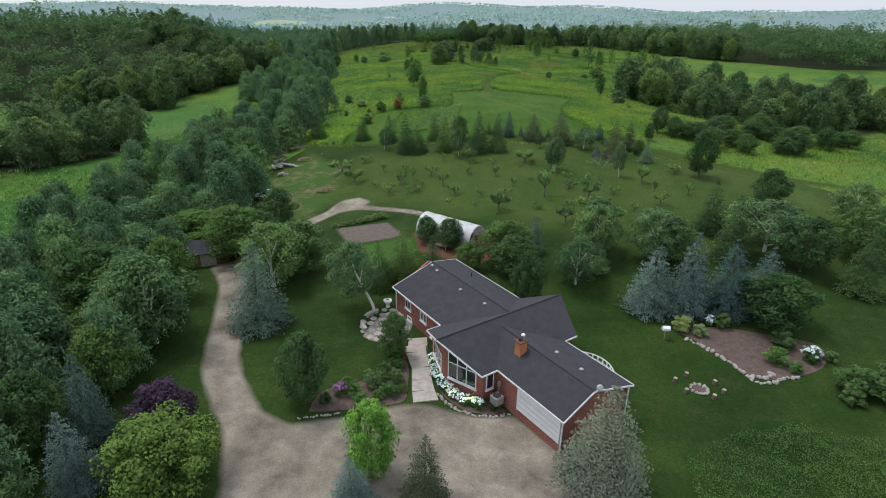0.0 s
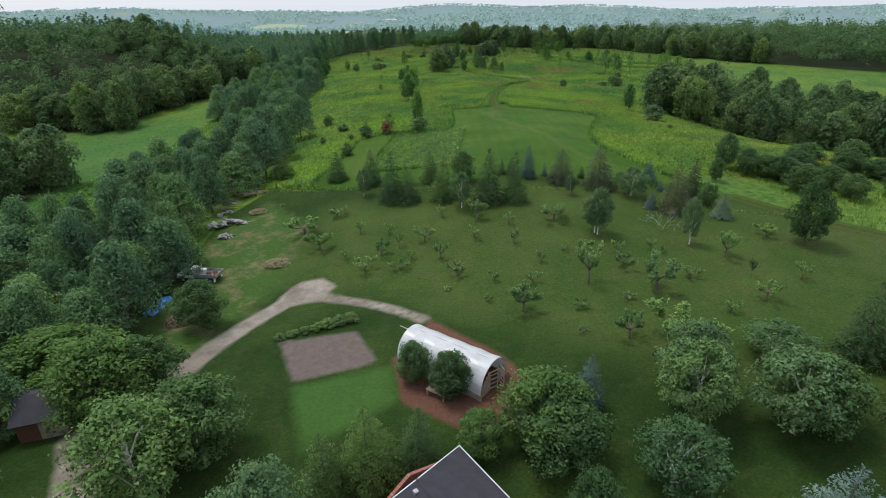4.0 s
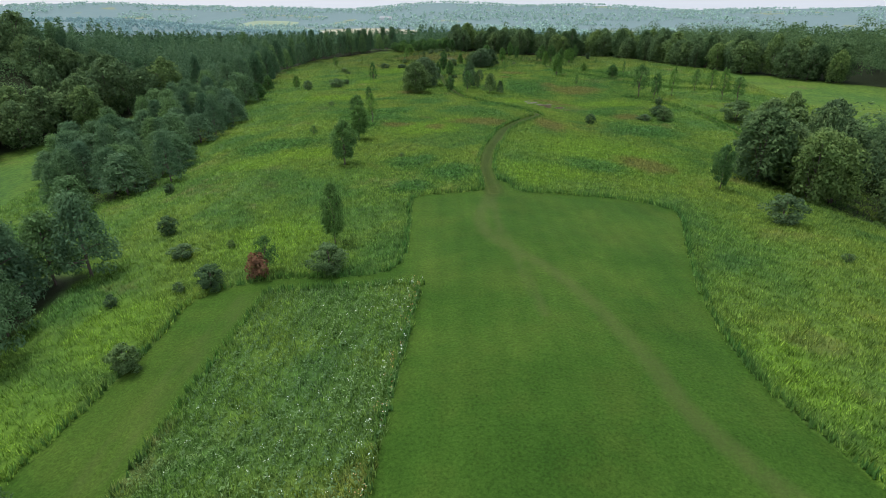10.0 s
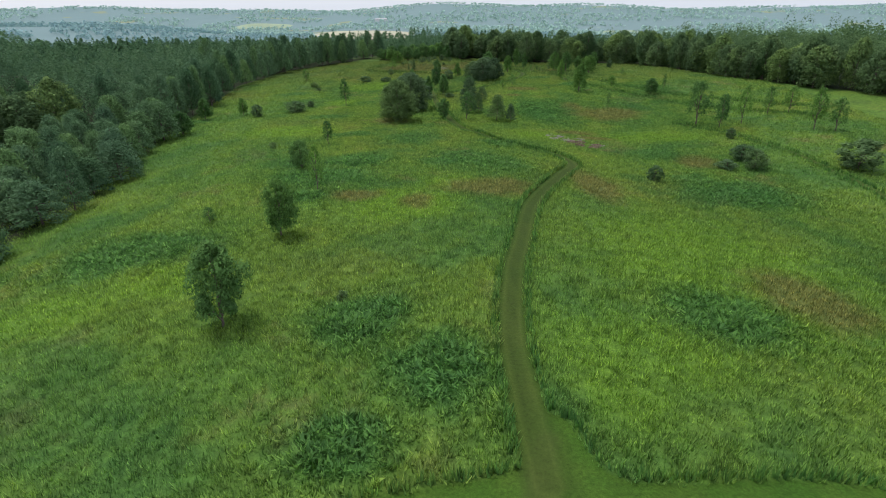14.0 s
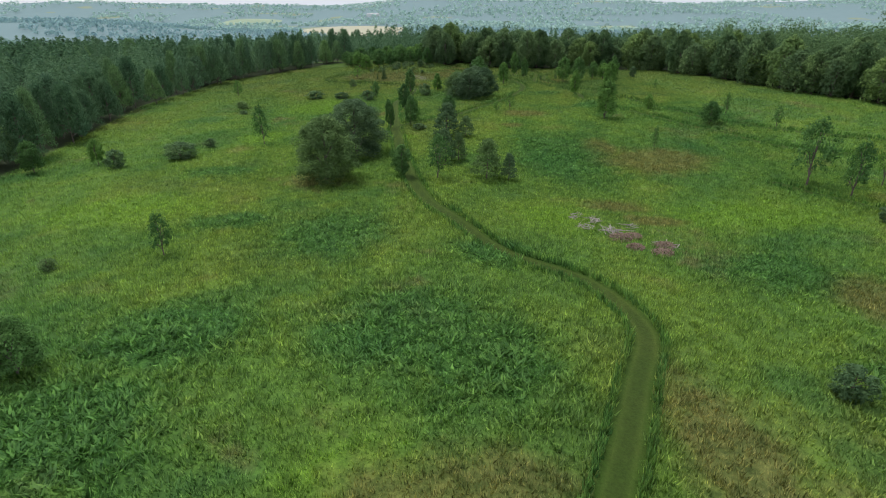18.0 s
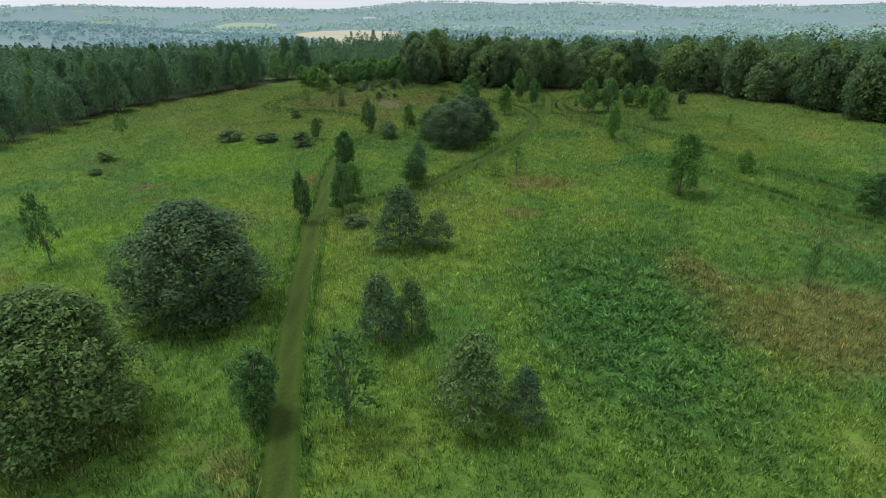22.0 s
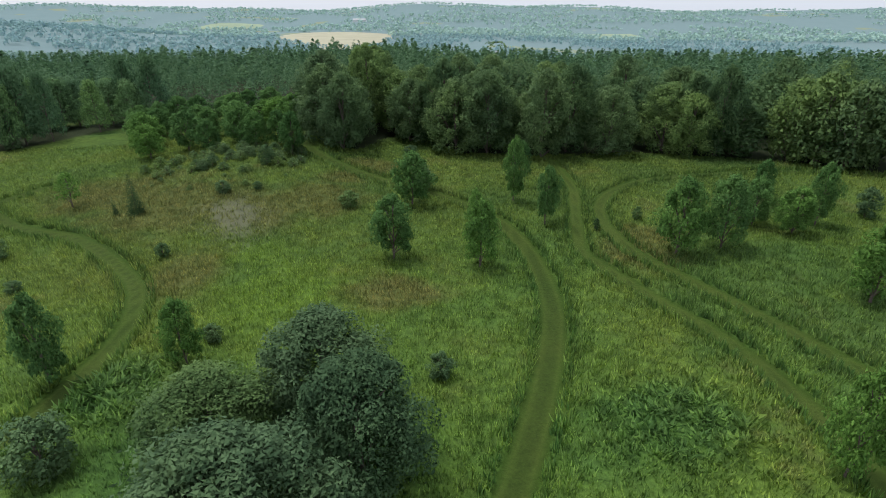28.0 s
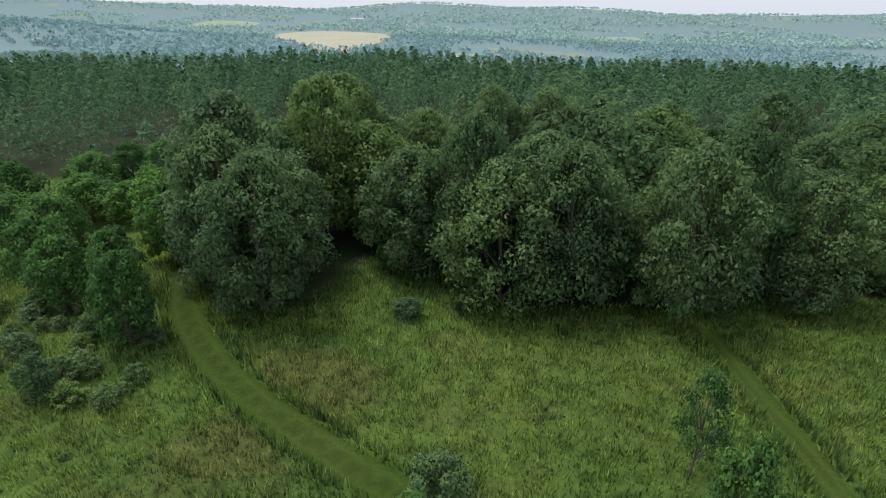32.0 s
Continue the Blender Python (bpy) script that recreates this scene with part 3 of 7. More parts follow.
def spread(lo, hi, fine_lo, fine_hi, step):
    """Even steps between fine_lo and fine_hi, growing ones outside."""
    mid = list(np.arange(fine_lo, fine_hi + step / 2, step))
    v, s, up = mid[-1], step, []
    while v < hi:
        s *= 1.22
        v += s
        up.append(min(v, hi))
    v, s, down = mid[0], step, []
    while v > lo:
        s *= 1.22
        v -= s
        down.append(max(v, lo))
    return np.array(down[::-1] + mid + up)


ground_mesh, gx, gy = grid_mesh("ground", spread(-3500, 3500, -60, 105, 0.95), spread(-900, 4700, 15, 485, 0.95))
for key, values in (
    ("mown", mown_distance(gx, gy)),
    ("bare", within(BARE, gx, gy)),
    ("yard", within(YARD, gx, gy)),
    ("worn", np.minimum.reduce([along(WORN, gx, gy) - 0.8, along(WORN_LANE, gx, gy) - 0.5, along(PLOUGH[0], gx, gy) - 0.25, along(PLOUGH[1], gx, gy) - 0.25])),
    ("lane", lane_distance(gx, gy)),
    ("old", within(ORCHARD, gx, gy)),
    ("rich", within(GREEN_BED, gx, gy)),
    ("rough", within(ROUGH_GRASS, gx, gy)),
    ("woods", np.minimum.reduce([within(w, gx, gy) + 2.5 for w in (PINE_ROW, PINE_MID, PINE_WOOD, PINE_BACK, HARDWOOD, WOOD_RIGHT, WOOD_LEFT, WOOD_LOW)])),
    ("gravel", np.minimum(np.minimum(along(DRIVE, gx, gy) - 1.7, within(COURT, gx, gy)), np.minimum(np.minimum(along(TRACK, gx, gy) - 1.35, along(SPUR, gx, gy) - 0.75), within(DIRT, gx, gy) + 0.5))),
    ("soil", within(VEG_BED, gx, gy)),
    ("mulch", within(MULCH, gx, gy)),
):
    ground_mesh.attributes.new(key, "FLOAT", "POINT").data.foreach_set("value", np.clip(values, -50, 50).astype(np.float32))
meadow_zones(ground_mesh, gx, gy)
ground_mesh.materials.append(GROUND_MAT)
ground_mesh.materials.append(FAR_HAZE_MAT)
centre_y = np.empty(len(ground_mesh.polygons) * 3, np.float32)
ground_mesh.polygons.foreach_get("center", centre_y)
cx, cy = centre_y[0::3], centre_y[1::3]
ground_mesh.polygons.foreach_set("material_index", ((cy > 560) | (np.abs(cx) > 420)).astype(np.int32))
tagged(new("ground", ground_mesh), "rolling green meadow with mown lawn and paths", "ground", kind="structure")


# ---- plants ----
RNG = np.random.default_rng(7)


def leaves(centres, sizes, normals, rng, slim=0.62, facing=None):
    """Small pointed leaf sprays: one three-cornered blade each, shaded by the way the crown faces."""
    n = len(centres)
    facing = normals if facing is None else facing
    facing = facing / np.maximum(np.linalg.norm(facing, axis=1, keepdims=True), 1e-6)
    normals = normals / np.maximum(np.linalg.norm(normals, axis=1, keepdims=True), 1e-6)
    a = np.cross(normals, rng.normal(size=(n, 3)))
    a /= np.maximum(np.linalg.norm(a, axis=1, keepdims=True), 1e-6)
    b = np.cross(normals, a)
    s = np.asarray(sizes).reshape(-1, 1)
    w = s * slim * 1.1
    v = np.stack([centres + a * s * 1.1, centres - a * s * 0.6 + b * w, centres - a * s * 0.6 - b * w], 1).reshape(-1, 3)
    f = np.arange(3 * n).reshape(n, 3)
    q = v.reshape(n, 3, 3)
    back = (np.cross(q[:, 1] - q[:, 0], q[:, 2] - q[:, 0]) * facing).sum(1) < 0
    f[back] = f[back][:, ::-1]
    return v, f, np.repeat(facing, 3, axis=0)


def tube(points, radii, sides=6):
    """A tapered limb through the points."""
    pts = [Vector(p) for p in points]
    verts, faces = [], []
    for i, p in enumerate(pts):
        way = (pts[min(i + 1, len(pts) - 1)] - pts[max(i - 1, 0)]).normalized()
        u = way.orthogonal().normalized()
        w = way.cross(u)
        for s in range(sides):
            a = 2 * math.pi * s / sides
            verts.append(tuple(p + (u * math.cos(a) + w * math.sin(a)) * radii[i]))
    for i in range(len(pts) - 1):
        for s in range(sides):
            t = (s + 1) % sides
            faces.append((i * sides + s, i * sides + t, (i + 1) * sides + t, (i + 1) * sides + s))
    return verts, faces


def joined(pieces):
    verts, faces, base = [], [], 0
    for v, f in pieces:
        verts.append(np.asarray(v, float))
        faces.append(np.asarray(f, int) + base)
        base += len(v)
    return np.concatenate(verts), np.concatenate(faces)


def leafy_mesh(rng, count, leaf, low=0.22, lumps=24, ragged=0.4, shape=1.0, slim=0.62, puff=1.0):
    """A crown of leaf clumps and a forked trunk, for a tree 1 high and 1 wide."""
    centres, radii = [], []
    for i in range(lumps):
        u = (i + 0.5) / lumps
        z = low + (1 - low) * (0.08 + 0.82 * u)
        foot = 0.18 if low > 0 else 0.34
        wide = math.sin(math.pi * min(1, foot + (1 - foot) * u) ** shape) ** 0.65
        a = i * 2.4 + rng.uniform(-0.5, 0.5)
        r = (0.31 + 0.1 * (1 - puff)) * wide * rng.uniform(0.45 if puff > 0.9 else 0.6, 1.2)
        centres.append((r * math.cos(a), r * math.sin(a), z))
        radii.append(puff * (0.1 + 0.09 * wide) * rng.uniform(0.7, 1.3))
    centres, radii = np.array(centres), np.array(radii)
    which = rng.integers(0, lumps, count)
    d = rng.normal(size=(count, 3))
    d /= np.linalg.norm(d, axis=1, keepdims=True)
    d[:, 2] = np.where(d[:, 2] < -0.75, -d[:, 2], d[:, 2])
    r = radii[which] * (1 - ragged * rng.random(count) ** 2) * (1 + 0.3 * (rng.random(count) > 0.9))
    p = centres[which] + d * r[:, None] * np.array([1, 1, 0.75])
    crown = leaves(p, leaf * rng.uniform(0.6, 1.3, count), d + 0.8 * rng.normal(size=(count, 3)) + np.array([0, 0, 0.8]), rng, slim, d + 0.3 * rng.normal(size=(count, 3)) + (p - np.array([0, 0, 0.5])) * 0.5 + np.array([0, 0, 0.5]))
    limbs = [tube([(0, 0, -0.04), (0.01, 0, low * 0.6), (0, 0.01, low * 1.3), (0.01, 0, 0.8)], [0.026, 0.019, 0.015, 0.005])]
    for c in centres[:: max(1, lumps // 7)]:
        limbs.append(tube([(0, 0, max(low * 0.7, c[2] - 0.3)), tuple(c * np.array([0.55, 0.55, 0.9])), tuple(c)], [0.011, 0.008, 0.003], 5))
    return crown, joined(limbs)


def leaning_birch_mesh(rng):
    crown, _ = leafy_mesh(rng, 7500, 0.018, 0.25, 44, 0.8, 1.1, 0.5, 0.68)
    stem = tube([(0.36, -0.1, -0.03), (0.32, -0.1, 0.12), (0.2, -0.08, 0.34), (0.06, -0.03, 0.58), (-0.02, 0, 0.84)], [0.03, 0.026, 0.022, 0.014, 0.004])
    return crown, joined([stem, tube([(0.13, -0.06, 0.46), (0.2, 0.02, 0.66), (0.22, 0.05, 0.8)], [0.012, 0.008, 0.003], 6), tube([(0.2, -0.08, 0.34), (0.02, -0.16, 0.5), (-0.12, -0.2, 0.62)], [0.012, 0.008, 0.003], 6)])


def conifer_mesh(rng, tiers, per, leaf, droop=0.25, low=0.05, full=1.0):
    """Whorls of drooping, densely sprayed boughs round a straight stem, for a tree 1 high and 1 wide."""
    pos, nor, size = [], [], []
    for i in range(tiers):
        u = (i + rng.uniform(0.3, 0.7)) / tiers
        reach = 0.5 * (1 - u) ** 0.66 * full + 0.012
        n = max(5, int(per * (0.3 + 0.7 * (1 - u))))
        for j in range(n):
            a = 2 * math.pi * (j + rng.random()) / n
            z = low + (1 - low) * u + rng.normal() * 0.008
            rr = reach * rng.uniform(0.8, 1.12)
            steps = max(3, int(10 * rr / 0.5 + 1.5))
            for s in range(steps):
                t = (s + 0.7) / steps
                if t < 0.28 and u < 0.85:
                    continue
                spread_ = 2 if 0.35 < t < 0.9 else 1
                for side in range(-spread_, spread_ + 1):
                    w = rr * t * (1 - 0.05 * abs(side))
                    b = a + side * 0.1 * rng.uniform(0.7, 1.3) * (1.3 - 0.6 * t)
                    pos.append((w * math.cos(b), w * math.sin(b), z - droop * w * t * 0.6 - 0.006 * abs(side) + 0.03 * rr * t ** 4 + rng.normal() * 0.003))
                    nor.append((0.35 * math.cos(b) + rng.normal() * 0.5, 0.35 * math.sin(b) + rng.normal() * 0.5, 1))
                    size.append(leaf * rng.uniform(0.6, 1.3) * (0.6 + 0.5 * (1 - u)))
    crown = leaves(np.array(pos), np.array(size), np.array(nor), rng, 0.42, np.array(nor) * np.array([1.3, 1.3, 0.9]) + np.array(pos) * np.array([2.6, 2.6, 0]))
    return crown, tube([(0, 0, -0.03), (0, 0, 0.3), (0, 0, 0.97)], [0.02, 0.015, 0.003])


def pine_mesh(rng, lumps, count, leaf):
    """Shelves of soft needle tufts on level limbs, for a pine 1 high and 1 wide."""
    pos, nor, size, limbs = [], [], [], [tube([(0, 0, -0.03), (0.005, 0, 0.4), (0, 0.005, 0.97)], [0.024, 0.016, 0.004])]
    for i in range(lumps):
        u = (i + 0.5) / lumps
        z = 0.16 + 0.8 * u
        a = i * 2.4 + rng.uniform(-0.4, 0.4)
        reach = 0.44 * (1 - u ** 1.6) + 0.04
        c = np.array([reach * 0.75 * math.cos(a), reach * 0.75 * math.sin(a), z])
        if i % 3 == 0:
            limbs.append(tube([(0, 0, z - 0.05), tuple(c * np.array([0.6, 0.6, 1])), tuple(c)], [0.01, 0.007, 0.003], 5))
        for j in range(count // lumps):
            d = rng.normal(size=3)
            d /= np.linalg.norm(d)
            q = c + d * np.array([0.15, 0.15, 0.06]) * rng.uniform(0.5, 1.25)
            pos.append(q)
            nor.append(d + rng.normal(size=3) * 0.5 + np.array([0, 0, 0.6]))
            size.append(leaf * rng.uniform(0.6, 1.3))
    return leaves(np.array(pos), np.array(size), np.array(nor), rng, 0.38), joined(limbs)


def apple_mesh(rng, shoots, per, leaf):
    """A low pruned fruit tree: a short trunk, spreading limbs and upright leafy shoots, 1 high and 1 wide."""
    limbs = [tube([(0, 0, -0.05), (0.02, 0.01, 0.16), (0.01, 0, 0.34)], [0.04, 0.033, 0.028])]
    pos, nor = [], []
    arms = 6
    for i in range(arms):
        a = i * 2.4 + rng.uniform(-0.4, 0.4)
        r = rng.uniform(0.26, 0.5)
        c, s = math.cos(a), math.sin(a)
        mid, end = np.array([0.5 * r * c, 0.5 * r * s, 0.42]), np.array([r * c, r * s, rng.uniform(0.42, 0.62)])
        limbs.append(tube([(0.01, 0, 0.28), tuple(mid), tuple(end)], [0.022, 0.016, 0.006], 5))
        for j in range(shoots // arms):
            t = rng.uniform(0.15, 1.05)
            base = mid * (1 - t) * 0.8 + end * t
            top = base + np.array([rng.normal() * 0.05 + 0.04 * c, rng.normal() * 0.05 + 0.04 * s, rng.uniform(0.16, 0.42) * (1.15 - 0.6 * t)])
            limbs.append(tube([tuple(base), tuple(top)], [0.006, 0.002], 3))
            for k in range(per):
                u = rng.uniform(0.0, 1.0)
                pos.append(base + (top - base) * u + rng.normal(size=3) * np.array([0.026, 0.026, 0.02]))
                nor.append(rng.normal(size=3) + np.array([0, 0, 0.7]))
    n = len(pos)
    quads = [(v, [f for f in q]) for v, q in limbs]
    return leaves(np.array(pos), leaf * rng.uniform(0.6, 1.3, n), np.array(nor), rng, 0.5, np.array(nor) + np.array([0, 0, 0.6])), joined(quads)


def bare_mesh(rng):
    """A dead, grey, much forked little tree with a few last leaves."""
    limbs = []

    def fork(p, d, length, r, depth):
        q = p + d * length
        limbs.append(tube([tuple(p), tuple((p + q) / 2 + rng.normal(size=3) * 0.02), tuple(q)], [r, r * 0.8, r * 0.55], 4))
        if depth:
            for _ in range(3):
                e = d + rng.normal(size=3) * 0.55
                fork(q, e / np.linalg.norm(e), length * rng.uniform(0.6, 0.85), r * 0.55, depth - 1)

    for a in range(4):
        d = np.array([math.cos(a * 1.7) * 0.8, math.sin(a * 1.7) * 0.8, 0.8])
        fork(np.array([0, 0, 0.05]), d / np.linalg.norm(d), 0.27, 0.008, 4)
    limbs.append(tube([(0, 0, -0.05), (0, 0, 0.05), (0, 0, 0.1)], [0.03, 0.025, 0.02], 4))
    p = rng.normal(size=(30, 3)) * 0.12 + np.array([0, 0, 0.3])
    return leaves(p, np.full(30, 0.02), rng.normal(size=(30, 3)), rng), joined(limbs)


def mesh_of(name, data, mat):
    if len(data) > 2:
        me = quick_mesh(name, data[0], data[1], True, data[2])
    else:
        me = quick_mesh(name, data[0], data[1], False)
    me.materials.append(mat)
    return me


KINDS = {}


def kind(name, label, category, maker, variants, crown_mat, trunk_mat, group, thing, crown="crown"):
    KINDS[name] = (label, category, [(mesh_of(crown, c, crown_mat), mesh_of("trunk", t, trunk_mat)) for c, t in (maker(np.random.default_rng(31 * v + len(name))) for v in range(variants))], group, thing, crown)


def plant(name, x, y, high, wide, sink=0.08):
    label, category, meshes, group, thing, crown = KINDS[name]
    c, t = meshes[RNG.integers(len(meshes))]
    e = tagged(new(thing), label, category, group)
    e.matrix_world = pose(x, y, land1(x, y) - sink, RNG.uniform(-2, 2), RNG.uniform(-2, 2), RNG.uniform(0, 360)) @ Matrix.Diagonal((wide, wide * RNG.uniform(0.9, 1.1), high, 1))
    for n, me in (("trunk", t), (crown, c)):
        o = new(n, me)
        o.parent = e
    return e


kind("leafy", "broad leafy green tree with a rounded crown", "tree", lambda r: leafy_mesh(r, 11000, 0.018, 0.08, 56, 0.6, 1.15, 0.6, 0.68), 5, LEAF_YARD, BARK, "trees round the house", "leafy_tree")
kind("lime", "yellow-green leafy tree with a full low crown", "tree", lambda r: leafy_mesh(r, 6500, 0.026, 0.05, 40, 0.6, 1.2, 0.55, 0.75), 1, LEAF_LIME, BARK, "trees round the house", "leafy_tree")
kind("olive", "olive green leafy tree with a dense crown", "tree", lambda r: leafy_mesh(r, 13000, 0.0165, 0.05, 56, 0.6, 1.2, 0.6, 0.7), 2, LEAF_OLIVE, BARK, "trees round the house", "leafy_tree")
kind("purple", "dark purple-leaved ornamental tree", "tree", lambda r: leafy_mesh(r, 9000, 0.022, 0.06, 44, 0.6, 1.2, 0.55, 0.72), 1, LEAF_PURPLE, BARK, "trees round the house", "purple_tree")
kind("birch", "birch with white trunk and light airy leaves", "tree", lambda r: leafy_mesh(r, 7500, 0.019, 0.16, 48, 0.8, 1.1, 0.5, 0.68), 3, LEAF_BIRCH, BIRCH_BARK, "birches", "birch_tree")
kind("birch_leaning", "birch leaning over the lawn on its bare white trunk", "tree", leaning_birch_mesh, 1, LEAF_BIRCH, BIRCH_BARK, "birches", "birch_tree")
kind("field", "young leafy tree standing in the meadow", "tree", lambda r: leafy_mesh(r, 7000, 0.022, 0.11, 34, 0.65, 1.0, 0.6, 0.72), 5, LEAF, BARK, "trees in the meadow", "meadow_tree")
kind("thin", "thin sapling with sparse leaves in the meadow", "tree", lambda r: leafy_mesh(r, 1500, 0.03, 0.2, 22, 0.9, 0.9, 0.5, 0.8), 4, LEAF, BARK, "trees in the meadow", "sapling")
kind("bush", "rounded dark green shrub in tall grass", "shrub", lambda r: leafy_mesh(r, 3400, 0.03, 0.02, 26, 0.5, 1.2, 0.6, 0.8), 4, LEAF_SAGE, BARK, "shrubs in the meadow", "shrub")
kind("scrub", "grey-green scrubby shrub on the grassy knoll", "shrub", lambda r: leafy_mesh(r, 1800, 0.036, 0.0, 26, 0.8, 1.2, 0.5, 0.75), 4, LEAF_SCRUB, BARK, "shrubs of the knoll", "knoll_shrub")
kind("big_bush", "large rounded grey-green thicket in the meadow", "shrub", lambda r: leafy_mesh(r, 30000, 0.0135, 0.0, 110, 0.6, 1.25, 0.5, 0.6), 2, NEEDLE_THICKET, BARK, "shrubs in the meadow", "large_shrub")
kind("red_bush", "reddish-brown shrub at the meadow edge", "shrub", lambda r: leafy_mesh(r, 1700, 0.046, 0.02, 14, 0.45, 1.2), 1, LEAF_RED, BARK, "shrubs in the meadow", "red_shrub")
kind("apple", "small open apple tree with upright shoots in orchard grass", "apple tree", lambda r: apple_mesh(r, 36, 22, 0.042), 6, LEAF_APPLE, BARK, "apple trees of the orchard", "apple_tree")
kind("apple_full", "larger spreading apple tree with upright leafy shoots", "apple tree", lambda r: apple_mesh(r, 84, 34, 0.03), 3, LEAF_APPLE, BARK, "apple trees of the orchard", "apple_tree")
kind("bare", "dead grey leafless fruit tree in the orchard", "tree", bare_mesh, 1, LEAF_APPLE, DEAD_WOOD, "apple trees of the orchard", "dead_tree")
kind("small_pine", "dark bushy young pine in the meadow", "pine", lambda r: pine_mesh(r, 34, 3600, 0.034), 4, NEEDLE_THICKET, BARK, "shrubs in the meadow", "young_pine")
kind("spruce", "dark green spruce with drooping boughs", "spruce", lambda r: conifer_mesh(r, 17, 20, 0.025), 3, NEEDLE, BARK, "spruces", "spruce_tree")
kind("spruce_brown", "spruce with brownish cone-laden top", "spruce", lambda r: conifer_mesh(r, 17, 20, 0.025, 0.4), 2, NEEDLE_BROWN, BARK, "spruces", "spruce_tree")
kind("spruce_blue", "blue spruce with dense silvery needles", "spruce", lambda r: conifer_mesh(r, 19, 22, 0.023, 0.15), 3, NEEDLE_BLUE, BARK, "blue spruces", "blue_spruce")
kind("spruce_grey", "tall grey-green spruce beside the driveway", "spruce", lambda r: conifer_mesh(r, 26, 26, 0.02, 0.35), 1, NEEDLE_GREY, BARK, "spruces", "spruce_tree")
kind("pine", "white pine with soft blue-green needles", "pine", lambda r: pine_mesh(r, 46, 4400, 0.031), 5, NEEDLE_PINE, BARK, "pines of the windbreak", "pine_tree")
kind("wood", "tall woodland tree at the forest edge", "tree", lambda r: leafy_mesh(r, 15000, 0.0155, 0.0, 80, 0.55, 1.4, 0.6, 0.6), 6, LEAF_DARK, BARK, "trees of the forest edge", "forest_tree")
kind("wood_far", "tall woodland tree at the edge of a side wood", "tree", lambda r: leafy_mesh(r, 4200, 0.028, 0.0, 56, 0.45, 1.4, 0.62, 0.7), 4, LEAF_DARK, BARK, "trees of the side woods", "forest_tree")

SPRUCE_BLUE = [
    (-20.0, 51.8, 10.2, 7.8), (32.7, 55.4, 9.3, 6.8), (28.1, 55.6, 10.3, 6.5), (36.6, 55.7, 8.2, 6.4), (24.1, 56.4, 8.4, 6.9), (12.4, 70, 5.4, 3.6),
]
EVERGREEN = [
    (-12, 39, 9.5, 4.9),
]
LEAFY_Y = [
    (-32.7, 46.2, 4.3, 13.3),
]
LEAFY = [
    (-4.7, 46.5, 5.6, 3.8), (36.8, 52.9, 6.6, 9.4), (-38.7, 56.4, 8.6, 12), (10, 56.9, 7.5, 4.8), (9.4, 64.6, 5.9, 8.4), (3.3, 65.2, 4.4, 4.7),
    (-18.6, 65.5, 7.9, 8.9), (8.6, 66.4, 6.7, 8.6), (30.5, 67.4, 6.6, 7.9), (-29.5, 71.1, 8.3, 10.9), (0.9, 71.8, 4.9, 4.6),
    (-26.9, 73.7, 6.8, 7.9), (-2.4, 74.2, 4.4, 4.0), (-37.4, 77.4, 6, 11.9), (-27.4, 86.5, 6.5, 6.4),
]
SPRUCE = [
    (-7.7, 61.1, 6.4, 4.5), (-5, 62.4, 7.4, 6.3), (-1.4, 64, 6, 4.6), (-4.9, 64.9, 4.1, 4.8), (-22.8, 65.8, 6.4, 12.1),
    (38.1, 67.4, 9.4, 6.6), (39.1, 75.3, 8, 7.9),
]
BIRCH = [
    (-29.5, 47.9, 10.4, 10.9), (-21.2, 61.3, 9.1, 9.1), (16.7, 61.7, 6.6, 6.5), (19.1, 65, 2.4, 5.7), (28.1, 66.8, 7.7, 8.8),
    (20.7, 67.9, 8.2, 7), (44.1, 69.3, 7.7, 11.7), (21.2, 70.2, 8.2, 7.4), (30.9, 75.2, 4.1, 6.9), (20.8, 101.9, 6.1, 3.9),
]
ROW_SPRUCE = [
    (11, 112.7, 7.2, 3.7), (7.1, 112.9, 7.7, 4.6), (-0, 115.9, 6.6, 4), (-5.7, 117.1, 5.4, 4.1), (-8.2, 118.2, 7.5, 4.2), (23, 120.9, 1.9, 1.2),
    (11.6, 122.5, 2.7, 1.9), (9.9, 123.3, 2.7, 1.6), (-2.1, 124.2, 4.9, 3.5), (-12.6, 126, 5.8, 3.5), (-19.4, 130.3, 5, 3.4), (-30.8, 134.9, 5.3, 4.1),
]
ROW_NORWAY = [
    (34, 108.8, 6.7, 4.5), (38.3, 113.7, 5.4, 3.3), (24.9, 116.9, 6.2, 4.8), (19.4, 119.5, 5, 4.5),
]
ROW_LEAFY = [
    (46.8, 97.8, 8.9, 6), (39.3, 110.2, 3.5, 3.1), (44.8, 119.7, 4.2, 2.7), (29.3, 119.7, 1.7, 2.4), (55.9, 120.9, 4.3, 7.3), (3.4, 121.9, 5.6, 5.3),
    (51.6, 123.4, 4.7, 5), (48.8, 126, 6.5, 4.6),
]
ROW_BLUE = [
    (39.8, 106.1, 3.6, 2.8), (30.8, 109.6, 2.5, 1.9), (34.4, 115.9, 1.7, 1.2), (33.8, 119.9, 3.6, 2.7), (14.2, 121.1, 5.2, 2.7), (17, 121.7, 2.4, 1.2),
]
ROW_BIRCH = [
    (32.2, 98.3, 6.8, 3.2), (21.1, 101.4, 7.1, 4.3), (3, 112, 6, 4.5), (29.2, 113.8, 4.8, 5.4), (19.9, 114.3, 3.4, 1.9), (-13.3, 121, 5.2, 3.1),
]
